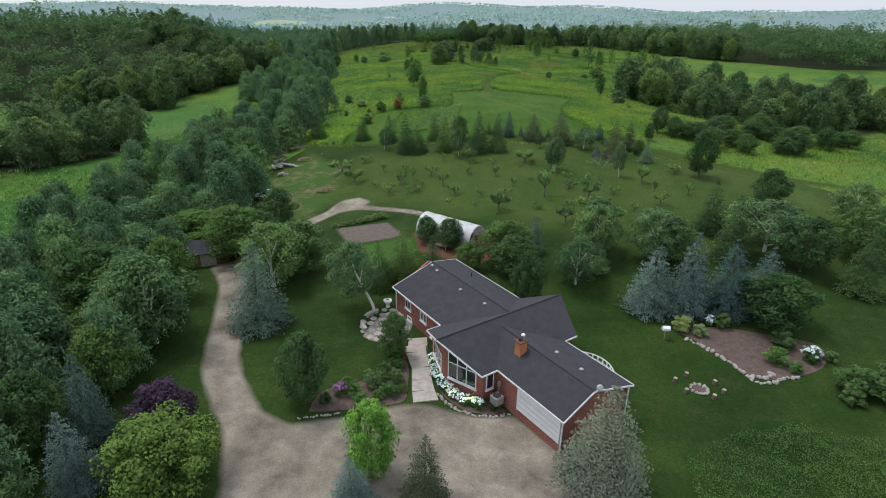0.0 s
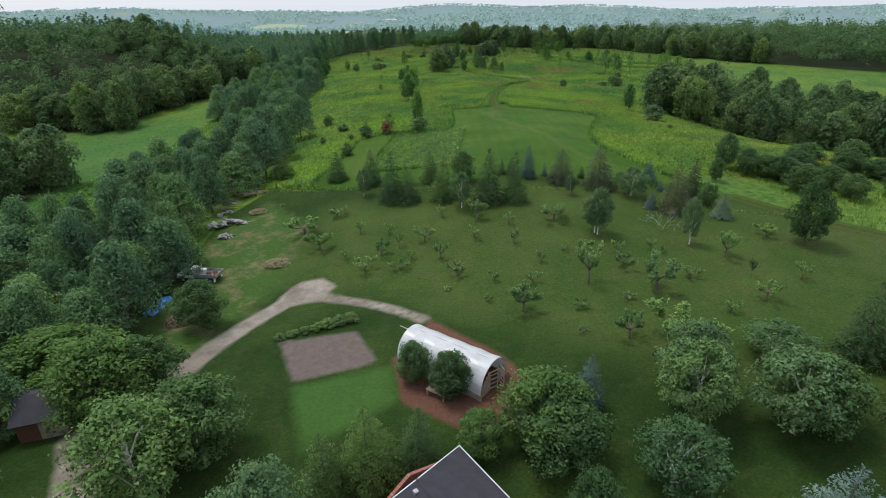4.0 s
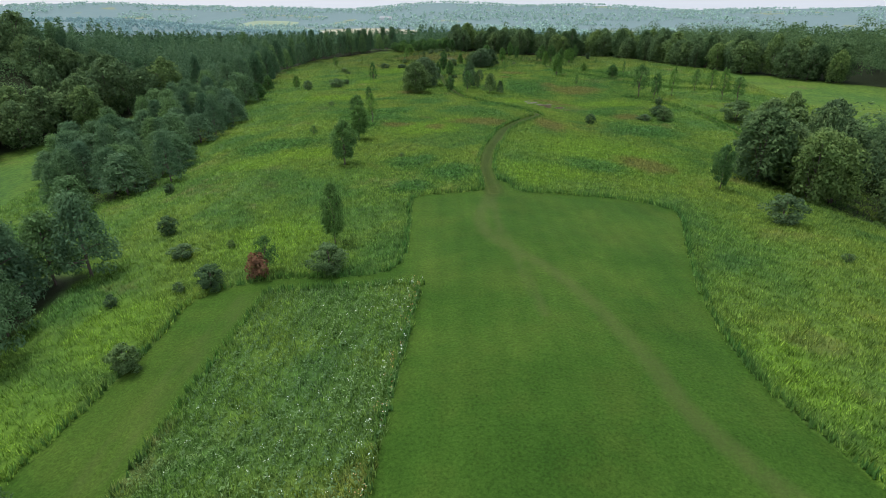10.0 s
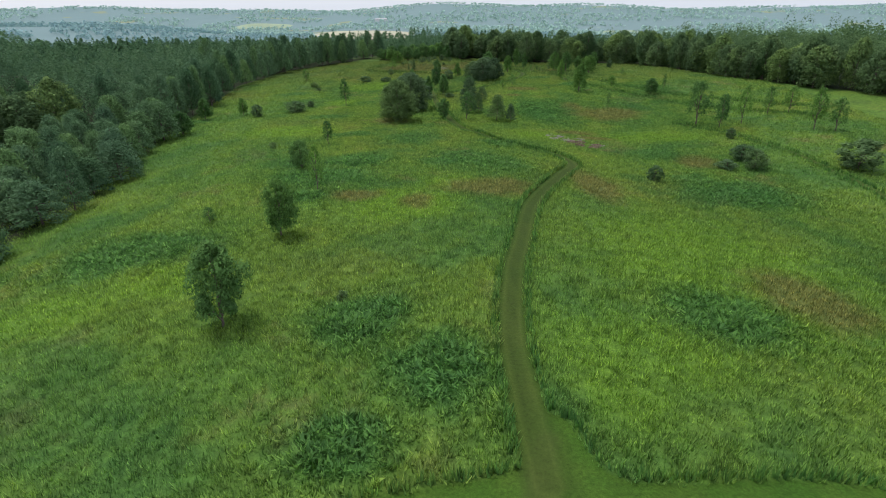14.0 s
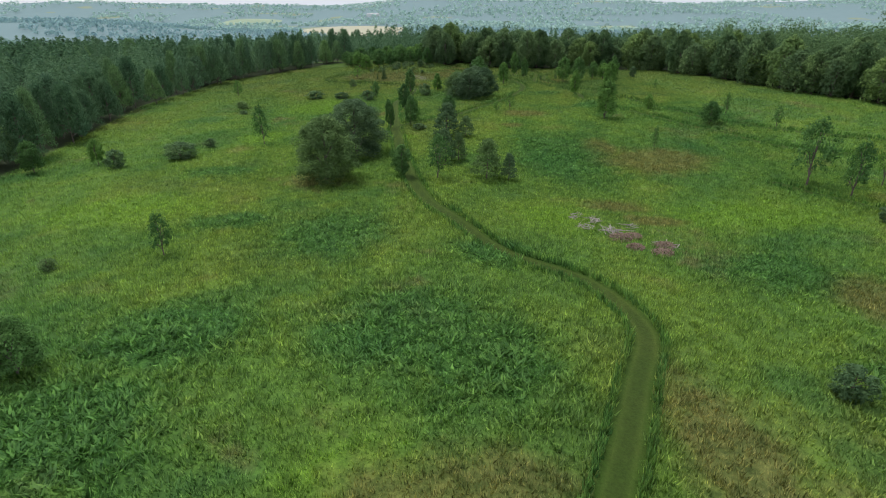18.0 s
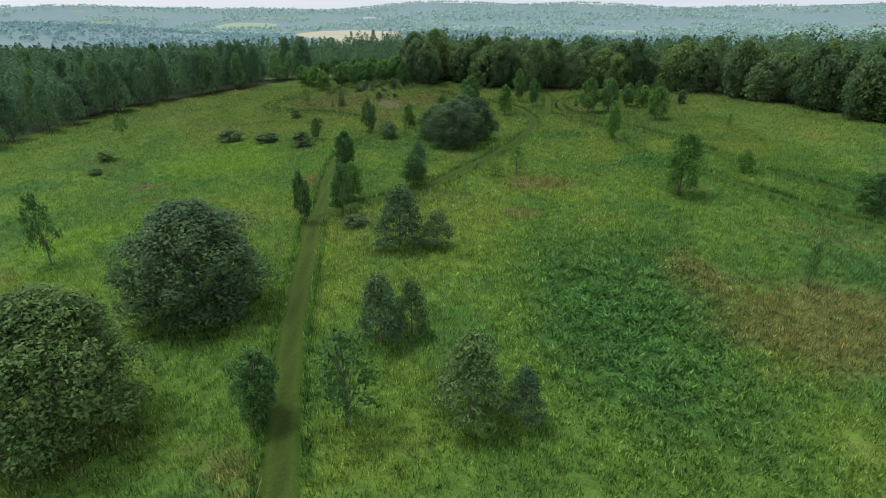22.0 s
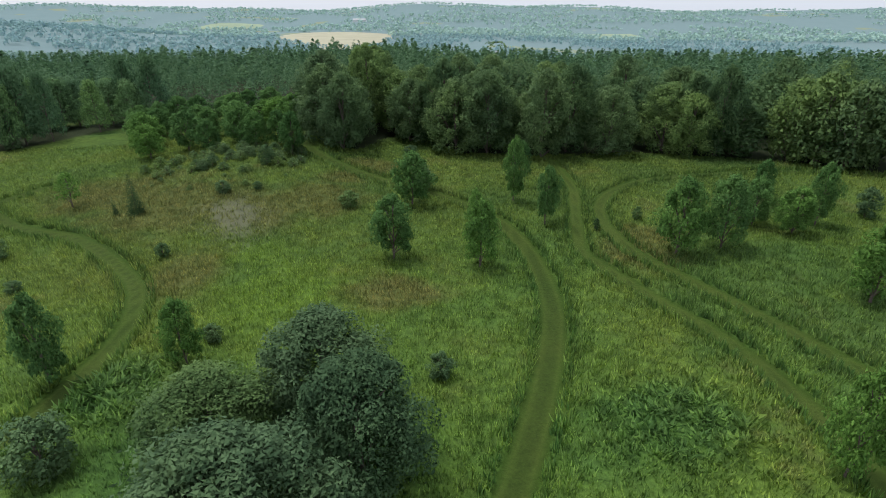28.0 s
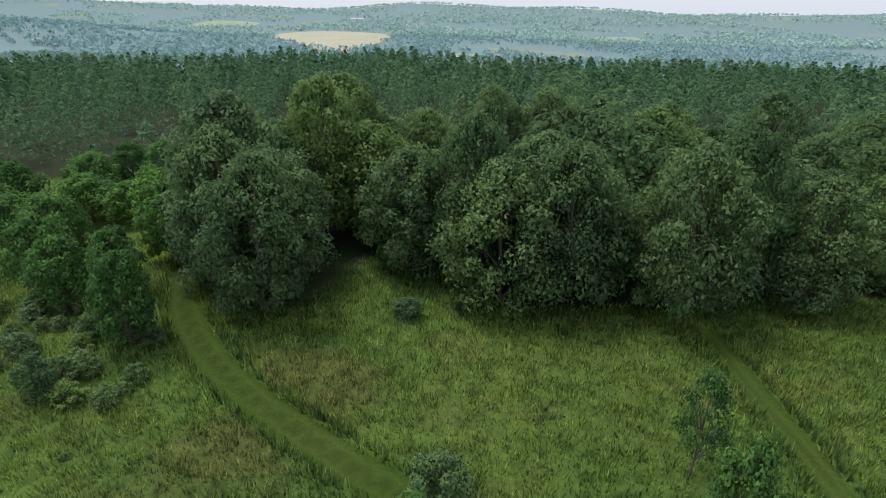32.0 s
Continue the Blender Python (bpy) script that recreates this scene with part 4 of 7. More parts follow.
APPLE = [
    (18.7, 78.8, 3.6, 2.7), (14.4, 79.8, 0.9, 1.2), (30.5, 82.8, 1.8, 1.7), (15.3, 84.4, 1.1, 2), (35.2, 84.8, 3, 2.8), (20.5, 85.5, 1.2, 1.6),
    (5.3, 86.6, 1, 1.1), (41.4, 89, 2.8, 1.9), (17.2, 89.6, 6.2, 2.8), (35.9, 89.6, 3.2, 1.1), (10.8, 89.9, 1.9, 1.7), (29.2, 90, 1.9, 2.5),
    (0.7, 90.1, 0.7, 1.1), (6.3, 90.9, 1.7, 1.4), (22.1, 92.8, 2.3, 2.9), (1.9, 93.4, 2.4, 2.7), (12.5, 94.7, 2, 1.5), (28.1, 96.2, 1.3, 1),
    (22.4, 96.2, 2.5, 1.9), (-5.4, 96.4, 1.6, 2.4), (18.1, 96.5, 2.5, 2.3), (26.8, 96.9, 2, 1.4), (-10, 97.1, 2.4, 2.8), (15.8, 97.2, 1, 1.2),
]
APPLE_B = [
    (-0.1, 98.1, 2.9, 2), (-4, 98.9, 1.6, 1.3), (9.7, 100.2, 2.7, 1.7), (43.2, 100.4, 2.1, 3), (-8.2, 100.6, 2.8, 2.6), (-13.1, 100.7, 1.7, 1.3),
    (4.5, 102.3, 2.2, 2), (-5.9, 102.5, 3.1, 1.4), (-2.3, 103.1, 2.8, 2.7), (9.5, 105.8, 2, 1.7), (-7.7, 106.8, 2.1, 1.5), (-12.2, 108.6, 2.5, 1.8),
    (-20.9, 109.5, 3.4, 5), (0, 109.8, 2.4, 1.5), (-16.7, 114.5, 2, 3.1), (-26.8, 119.1, 1.4, 0.8), (-20.3, 123.5, 2.1, 0.9),
]
APPLE_FULL = [
    (23.2, 77.3, 5.1, 6.6), (8.9, 84.1, 4.2, 3.3), (24.3, 87.4, 5.2, 4.8), (35.4, 95, 4, 3.3), (-17.5, 104.3, 3.2, 3.8), (15.9, 105.8, 3.1, 4.2),
    (5.1, 108.3, 3.5, 3.2),
]
MEADOW_LEAFY = [
    (-6.4, 169.6, 8.2, 3.3), (54.5, 197.9, 8.2, 4.3), (-11.1, 205.5, 8.7, 5.1), (-11.5, 226.7, 8.1, 5.3), (-16.5, 259.6, 5.5, 4.3), (-58.4, 305.5, 6.2, 6.1),
    (9.4, 316.8, 6.1, 3.8), (-60.7, 326.5, 6.7, 4.6), (-50.8, 330.6, 5.5, 3.1), (4.8, 353.1, 7.2, 2.2), (79.6, 353.5, 5.7, 5), (9.4, 355.3, 7.3, 3.5),
    (10.2, 360.3, 6, 3), (57.4, 362.6, 9.7, 6), (18.4, 366.4, 5.2, 3.8), (71.5, 371.6, 4.2, 2.9), (6.9, 375.5, 7.3, 3.8), (58.1, 398.7, 8.2, 3.3),
    (-3.6, 402.8, 5.2, 2.5), (7.1, 408.1, 7.8, 3.4), (15.9, 410.3, 6, 3.2), (74.7, 418.8, 8.3, 5.7), (39.5, 427.3, 7.9, 4.2), (30.3, 429.6, 7.6, 5),
]
MEADOW_LEAFY_B = [
    (61.4, 430.3, 9.3, 5.3), (67.2, 431.7, 9.2, 5.1), (77.2, 434.9, 6.3, 4.7), (81.6, 437.5, 8.5, 3.8), (39.8, 437.9, 5.4, 2.1), (74.2, 438.2, 6.5, 4.2),
    (48.6, 439.4, 8, 3.3), (31.9, 445.8, 7.7, 5.5), (80.5, 447.5, 6.5, 3), (45.8, 447.8, 9.6, 3.4),
]
RED_BUSH = [
    (-13.6, 161, 3.7, 2.4),
]
BUSH = [
    (-20.3, 145.6, 3.6, 3), (-27.7, 157.1, 1.9, 1.4), (-18.2, 159.4, 3.7, 3.5), (-21.6, 159.5, 1.6, 1.3), (-5.6, 160.8, 4.5, 4.3), (54.9, 166, 1.3, 1.4),
    (-24.8, 167.5, 2.4, 3), (-19.5, 170, 1.4, 1.1), (-30, 175.1, 3.5, 3), (55.8, 180.1, 5.7, 6), (-40.6, 198, 2.4, 2.2), (-1, 209.2, 1.2, 1.2),
    (47, 257.7, 3.9, 3.2), (66, 269, 3, 4.8), (71.7, 269.1, 5.5, 5.1), (93.6, 269.3, 8.5, 8.5), (72.6, 276, 4.9, 6), (-27.6, 279.4, 2, 1.9),
    (80.1, 297, 3.5, 2.9), (-45.8, 326.9, 4.6, 3.7), (-35.5, 331.3, 4.9, 5.7), (-32.9, 341, 2.8, 2.7), (11.5, 350.6, 2.2, 3.1), (15.9, 355.7, 2.1, 1.6),
]
BUSH_B = [
    (19.2, 380.7, 2.8, 2), (-38.7, 381, 1.9, 2.6), (-42.4, 391, 3.4, 3.8), (-5.6, 397.1, 4.2, 4.3), (12, 398.8, 4.8, 4.1), (-14.6, 403.2, 3.6, 5.8),
    (-23.8, 406.3, 4, 6), (35, 407.9, 2.7, 2), (16.8, 412.9, 2.1, 1.8), (-7, 424.1, 1.7, 1.7), (4.9, 430.7, 2.2, 1.7), (-14.8, 432.2, 3.7, 2.9),
    (54.6, 437.3, 2, 0.8), (89.8, 439.3, 5, 3.2), (60.9, 441.1, 2.2, 1.2), (23.6, 444, 3.2, 3.1), (5.6, 448.7, 2.6, 2.3), (10, 449.8, 1.7, 1.6),
    (33.3, 451.4, 4.9, 3.2), (9.1, 458.2, 4, 2.7), (30.9, 470.3, 2.4, 2.8), (-44.7, 479.4, 3.2, 3.2),
]
MEADOW_THIN = [
    (-13, 163, 4.7, 3.1), (-22.7, 232.4, 2.4, 2.1), (-10.8, 245.4, 7.7, 2.9), (-16.3, 283.2, 5.6, 3.2), (108.4, 301.6, 8.6, 5.7), (103.8, 302.9, 11.1, 5.1),
    (81.9, 307.8, 9.5, 5), (89.7, 311.8, 10.7, 4.2), (84.9, 312.8, 8.2, 2.4), (78.3, 313.7, 12, 7.2), (15.6, 315.9, 8.1, 5.1), (102, 321.6, 8.1, 3.6),
    (108.2, 322.1, 7.8, 4.9), (60.6, 336.7, 5.4, 1.8), (-21.9, 343.2, 8.9, 4.2), (92.8, 349.2, 5, 2.5), (86.4, 360.4, 6, 1.8), (31.4, 371.3, 2.7, 2.8),
    (35, 373.2, 4.9, 2.7), (85.2, 404.5, 3.7, 1.4), (-50.5, 413.9, 5.8, 3.7), (-15.1, 448.4, 5.3, 3.8), (47.9, 455.1, 7.4, 3.3),
]
MEADOW_PINE = [
    (24.1, 316, 7.2, 5.1), (27.9, 316.1, 4.9, 2.7), (17.1, 325.1, 6.6, 3.9), (19.6, 326.7, 5.4, 2.8), (17.6, 343.8, 7.4, 5.5), (21.9, 344.2, 4.5, 3.5),
    (19, 369.7, 6.1, 2.7),
]
CEDAR = [
    (-7, 444.3, 2.7, 1), (-4.5, 444.7, 5.6, 2.8),
]
BIGBUSH = [
    (-3.2, 312.4, 11, 10.5), (-0.6, 328.2, 11, 12.6), (25.4, 389.5, 9, 10), (30.5, 396.5, 8.6, 7.5), (22, 397.5, 7.2, 8), (27.5, 401, 8.6, 8.5),
]

for x, y, h, w in SPRUCE_BLUE:
    plant("spruce_blue", x, y, h, w)
for x, y, h, w in ROW_BLUE:
    plant("spruce_blue", x, y, h * 1.08, w * 1.2)
for x, y, h, w in SPRUCE:
    plant("spruce", x, y, h, min(w, 6))
for x, y, h, w in ROW_SPRUCE:
    plant("spruce", x, y, h * 1.12, w * 1.32)
for x, y, h, w in ROW_NORWAY:
    plant("spruce_brown", x, y, h * 1.12, w * 1.32)
for x, y, h, w in CEDAR:
    plant("spruce", x, y, h, w * 0.9)
for x, y, h, w in LEAFY + ROW_LEAFY:
    plant("leafy", x, y, h, w)
for x, y, h, w in EVERGREEN:
    plant("leafy", x, y, h * 0.8, w * 1.05)
for x, y, h, w in LEAFY_Y:
    plant("olive", x, y, h + 1.5, w * 0.75)
for x, y, h, w in BIRCH + ROW_BIRCH:
    plant("birch", x, y, h, w * 1.05)
for x, y, h, w in APPLE + APPLE_B:
    plant("apple", x, y, h, w * 1.1)
for x, y, h, w in APPLE_FULL:
    plant("apple_full", x, y, h, w * 1.1)
for x, y, h, w in MEADOW_LEAFY + MEADOW_LEAFY_B:
    plant("field", x, y, h, w * 1.15)
for x, y, h, w in MEADOW_THIN:
    plant("thin", x, y, h, w * 1.1)
for x, y, h, w in BUSH + BUSH_B:
    plant("bush", x, y + 0.25 * w, max(1.2, h - 0.22 * w), w * 1.15)
for x, y, h, w in MEADOW_PINE:
    plant("small_pine", x, y + 0.2 * w, h, w * 1.2)
for x, y, h, w in BIGBUSH:
    plant("big_bush", x, y + 0.3 * w, h * 1.05, w * 1.15)
for x, y, h, w in RED_BUSH:
    plant("red_bush", x, y + 0.25 * w, h - 0.2 * w, w * 1.3)
plant("bare", 30.3, 102.6, 4.2, 5.0)
# trees beside the near end of the driveway
plant("spruce_grey", 12.0, 30.9, 9.2, 7.6)
plant("lime", -5.2, 31.3, 7.2, 4.6)
plant("spruce_brown", -1.2, 28.8, 6.2, 4.4)
plant("spruce_blue", -6.0, 27.7, 5.2, 4.0)
plant("olive", -19.5, 29.0, 6.6, 8.6)
for k_, x, y, h, w in (("pine", -31, 27, 9.5, 7), ("pine", -33, 22, 10, 7), ("leafy", -29.5, 40, 7.5, 6.5), ("pine", -36, 30, 10, 7.5), ("pine", -35, 37, 10, 7), ("leafy", -26, 23, 7, 6), ("leafy", -31, 33, 8, 6), ("birch", -30.5, 44.5, 9, 6), ("leafy", -33.5, 52, 9, 7), ("pine", -39, 44, 10.5, 7), ("leafy", -32, 58, 8.5, 6.5)):
    plant(k_, x, y, h, w)
plant("birch_leaning", -10.3, 55.6, 8.8, 7.0).rotation_euler[2] = 0.1
plant("purple", -21.9, 34.2, 5.6, 6.0)
plant("spruce_blue", -25.7, 29.0, 7.2, 4.6)
plant("spruce_blue", -27.8, 34.2, 8.2, 4.6)


# the knoll before the forest: young trees and a shrubby slope
for x, y, h, w in ((-9, 474, 7.5, 7), (-4, 470.5, 6, 5), (1, 473, 7.5, 6.5), (4.5, 469.5, 6.5, 6), (11.8, 464.5, 7.5, 5.5), (8, 471, 6.5, 5.5), (-14, 470, 6.5, 6), (-1, 478, 8, 7), (9, 479, 8.5, 7), (-18, 478, 7, 7)):
    plant("field", x, y, h, w)
knoll_rng = np.random.default_rng(17)
for j in range(100):
    x, y = knoll_rng.uniform(-12, 15), 469 - 21 * knoll_rng.random() ** 1.8
    if (x - 2) ** 2 / 200 + (y - 460) ** 2 / 90 < 1 and float(along(LANES[0], np.array([x]), np.array([y]))[0]) > 2.2:
        s_ = knoll_rng.uniform(0.9, 2.0) * (0.55 if y < 456 else 1.1)
        plant("scrub", x, y, s_ * 0.9, s_ * 1.3)
# trees at the right-hand end of the yard
for k_, x, y, h, w in (("leafy", 46, 64, 8, 8), ("spruce", 50, 59, 9, 6), ("leafy", 55, 67, 8, 9), ("birch", 60, 76, 7.5, 8), ("spruce", 47, 78, 6.5, 5.5), ("leafy", 52, 84, 6.5, 7), ("leafy", 62, 60, 8, 8), ("birch", 68, 70, 8, 8)):
    plant(k_, x, y, h, w)


def scatter_in(corners, gap, rng, depth=None):
    """Uneven rows of places inside an outline; depth: no further than that from its edge."""
    xs, ys = [c[0] for c in corners], [c[1] for c in corners]
    gx_, gy_ = np.meshgrid(np.arange(min(xs), max(xs), gap), np.arange(min(ys), max(ys), gap))
    px = gx_.ravel() + rng.uniform(-0.48, 0.48, gx_.size) * gap
    py = gy_.ravel() + rng.uniform(-0.48, 0.48, gx_.size) * gap
    d = within(corners, px, py)
    return px[d < 0], py[d < 0], d[d < 0]


# the pine windbreak and the pines behind the meadow
def wood_of(name, corners, gap, high, wide, front, rng):
    """Trees one by one along the front of a wood; returns the places behind them."""
    px, py, d = scatter_in(corners, gap, rng)
    near = (d > -front) & (py < 506) & (np.abs(px - 5) < 165)
    for x, y in zip(px[near], py[near]):
        plant(name if name != "wood" or (-10 < x < 88 and y > 440) else "wood_far", x, y, high * rng.uniform(0.72, 1.15), wide * rng.uniform(0.8, 1.25))
    return px[~near], py[~near]


rest = []
for name, corners, gap, high, wide, front in (
    ("pine", PINE_ROW, 5.6, 9.8, 7.0, 99), ("pine", PINE_MID, 6.2, 9.5, 7.6, 99), ("pine", PINE_WOOD, 6.0, 13.5, 7.2, 8), ("wood", HARDWOOD, 6.5, 15.5, 11.0, 11),
    ("wood_far", WOOD_RIGHT, 7.6, 15.5, 11.0, 13), ("wood_far", WOOD_LEFT, 8.0, 17.0, 12.5, 16), ("wood_far", WOOD_LOW, 8.0, 14.0, 10.5, 14), ("leafy", THICKET, 6.0, 4.6, 6.0, 99), ("pine", DRIVE_TREES, 6.0, 8.8, 6.6, 99), ("field", GAP_TREES, 5.8, 6.5, 6.5, 99), ("pine", PINE_BACK, 9.5, 11.5, 8.6, 0),
):
    px, py = wood_of(name, corners, gap, high, wide, front, RNG)
    rest.append((name, px, py, high, wide))


def crown_cloud(name, px, py, high, wide, mat, per, leaf, pointed, rng, label):
    """Many far crowns joined into one mass of foliage."""
    n = len(px)
    if n == 0:
        return
    z0 = land(px, py)
    h = high * rng.uniform(0.52, 1.22, n)
    w = wide * rng.uniform(0.8, 1.2, n)
    i = np.repeat(np.arange(n), per)
    u = rng.random(len(i))
    a = rng.uniform(0, 2 * math.pi, len(i))
    if pointed:
        r = 0.52 * (1 - u) ** 0.75 + 0.02
    else:
        r = 0.5 * np.sqrt(np.clip(1 - (2 * u - 0.75) ** 2 / 1.6, 0.05, 1))
    r = r * rng.uniform(0.75, 1.08, len(i))
    lift = 0.12 + 0.88 * u
    p = np.stack([px[i] + r * w[i] * np.cos(a), py[i] + r * w[i] * np.sin(a), z0[i] + h[i] * lift], 1)
    nor = np.stack([np.cos(a), np.sin(a), 0.3 + 1.2 * u], 1) + rng.normal(size=(len(i), 3)) * 0.35
    if not pointed:
        lumps = rng.normal(size=(n, 6, 3)) * np.array([0.22, 0.22, 0.18]) + np.array([0, 0, 0.62])
        which = rng.integers(0, 6, len(i))
        d = rng.normal(size=(len(i), 3))
        d /= np.linalg.norm(d, axis=1, keepdims=True)
        d[:, 2] = np.abs(d[:, 2]) * 1.1 - 0.1
        q = lumps[i, which] + d * np.array([0.24, 0.24, 0.2])
        p = np.stack([px[i] + w[i] * q[:, 0], py[i] + w[i] * q[:, 1], z0[i] + h[i] * q[:, 2]], 1)
        nor = d + rng.normal(size=(len(i), 3)) * 0.3 + np.array([0, 0, 0.35])
    v, f, w_ = leaves(p, leaf * rng.uniform(0.6, 1.3, len(i)) * (w[i] / wide), nor, rng, 0.7)
    tagged(new(name, mesh_of(name, (v, f, w_), mat)), label, "woods", kind="stuff")


def gathered(*names):
    return tuple(np.concatenate([r[q] for r in rest if r[0] in names]) for q in (1, 2))


for names, mat, high, wide, pointed, near_look, far_look, label in (
    (("pine",), NEEDLE_PINE, 13.0, 7.4, True, (300, 0.32), (80, 0.8), "dense blue-green pine plantation beyond the meadow"),
    (("wood", "wood_far", "leafy"), LEAF_DARK, 15.5, 11.0, False, (380, 0.33), (120, 0.66), "dense dark green hardwood forest behind the meadow"),
):
    px, py = gathered(*names)
    near = (np.abs(px - 20) < 170) & (py < 590)
    for which, (per, leaf) in ((near, near_look), (~near, far_look)):
        crown_cloud("pine_woods" if pointed else "leafy_woods", px[which], py[which], high, wide, mat, per, leaf, pointed, RNG, label)

# woods of the valley and the far hills
def far_band(n, y0, y1, per, leaf, tall, seed):
    r = np.random.default_rng(seed)
    fy = y0 + (y1 - y0) * r.random(n) ** 1.25
    fx = r.uniform(-1, 1, n) * (fy * 0.95 + 150)
    keep = np.array([noise.noise(Vector((x * 0.0032, y * 0.0032, 3.3))) for x, y in zip(fx, fy)]) > -0.1
    keep &= ~((within(HARDWOOD, fx, fy) < 0) | (within(PINE_WOOD, fx, fy) < 0) | (within(PINE_BACK, fx, fy) < 0))
    for patch in (GOLD_FIELD, PALE_FIELD, SMALL_FIELD, SIDE_FIELD):
        keep &= within(patch, fx, fy) > 5
    fx, fy = fx[keep], fy[keep]
    i = np.repeat(np.arange(len(fx)), per)
    d = r.normal(size=(len(i), 3))
    d /= np.linalg.norm(d, axis=1, keepdims=True)
    d[:, 2] = np.abs(d[:, 2])
    h = tall * r.uniform(0.6, 1.25, len(fx))
    p = np.stack([fx[i], fy[i], land(fx, fy)[i] + h[i] * 0.35], 1) + d * np.stack([h[i] * 0.45, h[i] * 0.45, h[i] * 0.6], 1)
    return leaves(p, leaf * r.uniform(0.7, 1.25, len(i)), d + r.normal(size=(len(i), 3)) * 0.3, r, 0.8)


GOLD_FIELD = [(-505, 2440), (-409, 2640), (-120, 2450), (-78, 2117), (-150, 1640), (-250, 1790), (-351, 1979)]
PALE_FIELD = [(-980, 2900), (-760, 2880), (-740, 3150), (-960, 3200)]
SMALL_FIELD = [(50, 1580), (60, 1470), (118, 1440), (132, 1600)]
SIDE_FIELD = [(560, 2500), (760, 2450), (900, 2800), (640, 2900)]
# one leaf colour per distance, each with more haze painted in
for n_, y0, y1, per, leaf, tall, seed, mat in ((3600, 700, 1250, 26, 1.5, 11, 41, HAZED_VALLEY_LEAF), (7000, 1200, 2300, 12, 2.8, 13, 42, HAZED_MID_LEAF), (11000, 2200, 4500, 8, 4.6, 15, 43, HAZED_FAR_LEAF)):
    tagged(new("far_woods", mesh_of("far_woods", far_band(n_, y0, y1, per, leaf, tall, seed), mat)), "woods covering the distant valley and hills, haze painted into their colour", "woods", kind="stuff")


STUBBLE = plain("stubble", (0.4, 0.37, 0.24), 1.0, 0.08, 0.01)
PASTURE = plain("pasture", (0.27, 0.33, 0.2), 1.0, 0.08, 0.01)
for corners, mat, label in ((GOLD_FIELD, STUBBLE, "pale golden hay field in the distant valley"), (PALE_FIELD, PASTURE, "pale green field on the far hillside"), (SMALL_FIELD, PASTURE, "small bright green pasture in the valley"), (SIDE_FIELD, PASTURE, "pale green pasture on the far slope")):
    ring = soft_line(list(corners) + [corners[0]], 6)[:-1]
    mid_x, mid_y = sum(c[0] for c in ring) / len(ring), sum(c[1] for c in ring) / len(ring)
    rows_v, faces_v = [(mid_x, mid_y, land1(mid_x, mid_y) + 2.5)], []
    for t in (0.33, 0.66, 1.0):
        rows_v += [(mid_x + (x - mid_x) * t, mid_y + (y - mid_y) * t, land1(mid_x + (x - mid_x) * t, mid_y + (y - mid_y) * t) + (2.5 if t < 1 else 1.0)) for x, y in ring]
    k_ = len(ring)
    for q in range(k_):
        w_ = (q + 1) % k_
        faces_v.append((0, 1 + q, 1 + w_))
        for layer in (0, 1):
            o_ = 1 + layer * k_
            faces_v += [(o_ + q, o_ + k_ + q, o_ + k_ + w_), (o_ + q, o_ + k_ + w_, o_ + w_)]
    me = quick_mesh("field", rows_v, faces_v)
    me.materials.append(mat)
    tagged(new("field", me), label, "field", kind="structure")


# ---- tall meadow plants ----
def tufts(x, y, high, rng, blades, rank=None):
    """Upright grass blades in tufts; rank: 0 for fine grass to 1 for broad-leaved plants."""
    n = len(x)
    z = land(x, y)
    i = np.repeat(np.arange(n), blades)
    m = len(i)
    broad = np.zeros(m) if rank is None else np.clip(rank[i] * 1.5 - 0.25 + rng.normal(size=m) * 0.25, 0, 1)
    a = rng.uniform(0, 2 * math.pi, m)
    off = 0.46 * np.sqrt(rng.random(m))
    bx, by = x[i] + off * np.cos(a), y[i] + off * np.sin(a)
    h = high[i] * rng.uniform(0.5, 1.15, m)
    lean = rng.uniform(0.1, 0.5, m) * h * (1 + 0.9 * broad)
    wide = (rng.uniform(0.028, 0.05, m) + 0.03 * h) * (1 + 1.4 * broad)
    c, s = np.cos(a), np.sin(a)
    foot = z[i] - 0.05 + 0.45 * h * broad
    base = np.stack([bx, by, foot], 1)
    turn = rng.uniform(0, 2 * math.pi, m)
    side = np.stack([np.cos(turn) * wide, np.sin(turn) * wide, np.zeros(m)], 1)
    tip = base + np.stack([c * lean, s * lean, h * (1 - 0.45 * broad)], 1)
    v = np.stack([base - side, base + side, tip], 1).reshape(-1, 3)
    up = np.stack([c * 0.25, s * 0.25, np.ones(m)], 1) + rng.normal(size=(m, 3)) * 0.42
    f = np.arange(3 * m).reshape(m, 3)
    q = v.reshape(m, 3, 3)
    back = (np.cross(q[:, 1] - q[:, 0], q[:, 2] - q[:, 0]) * up).sum(1) < 0
    f[back] = f[back][:, ::-1]
    return v, f, np.repeat(up / np.linalg.norm(up, axis=1, keepdims=True), 3, axis=0)


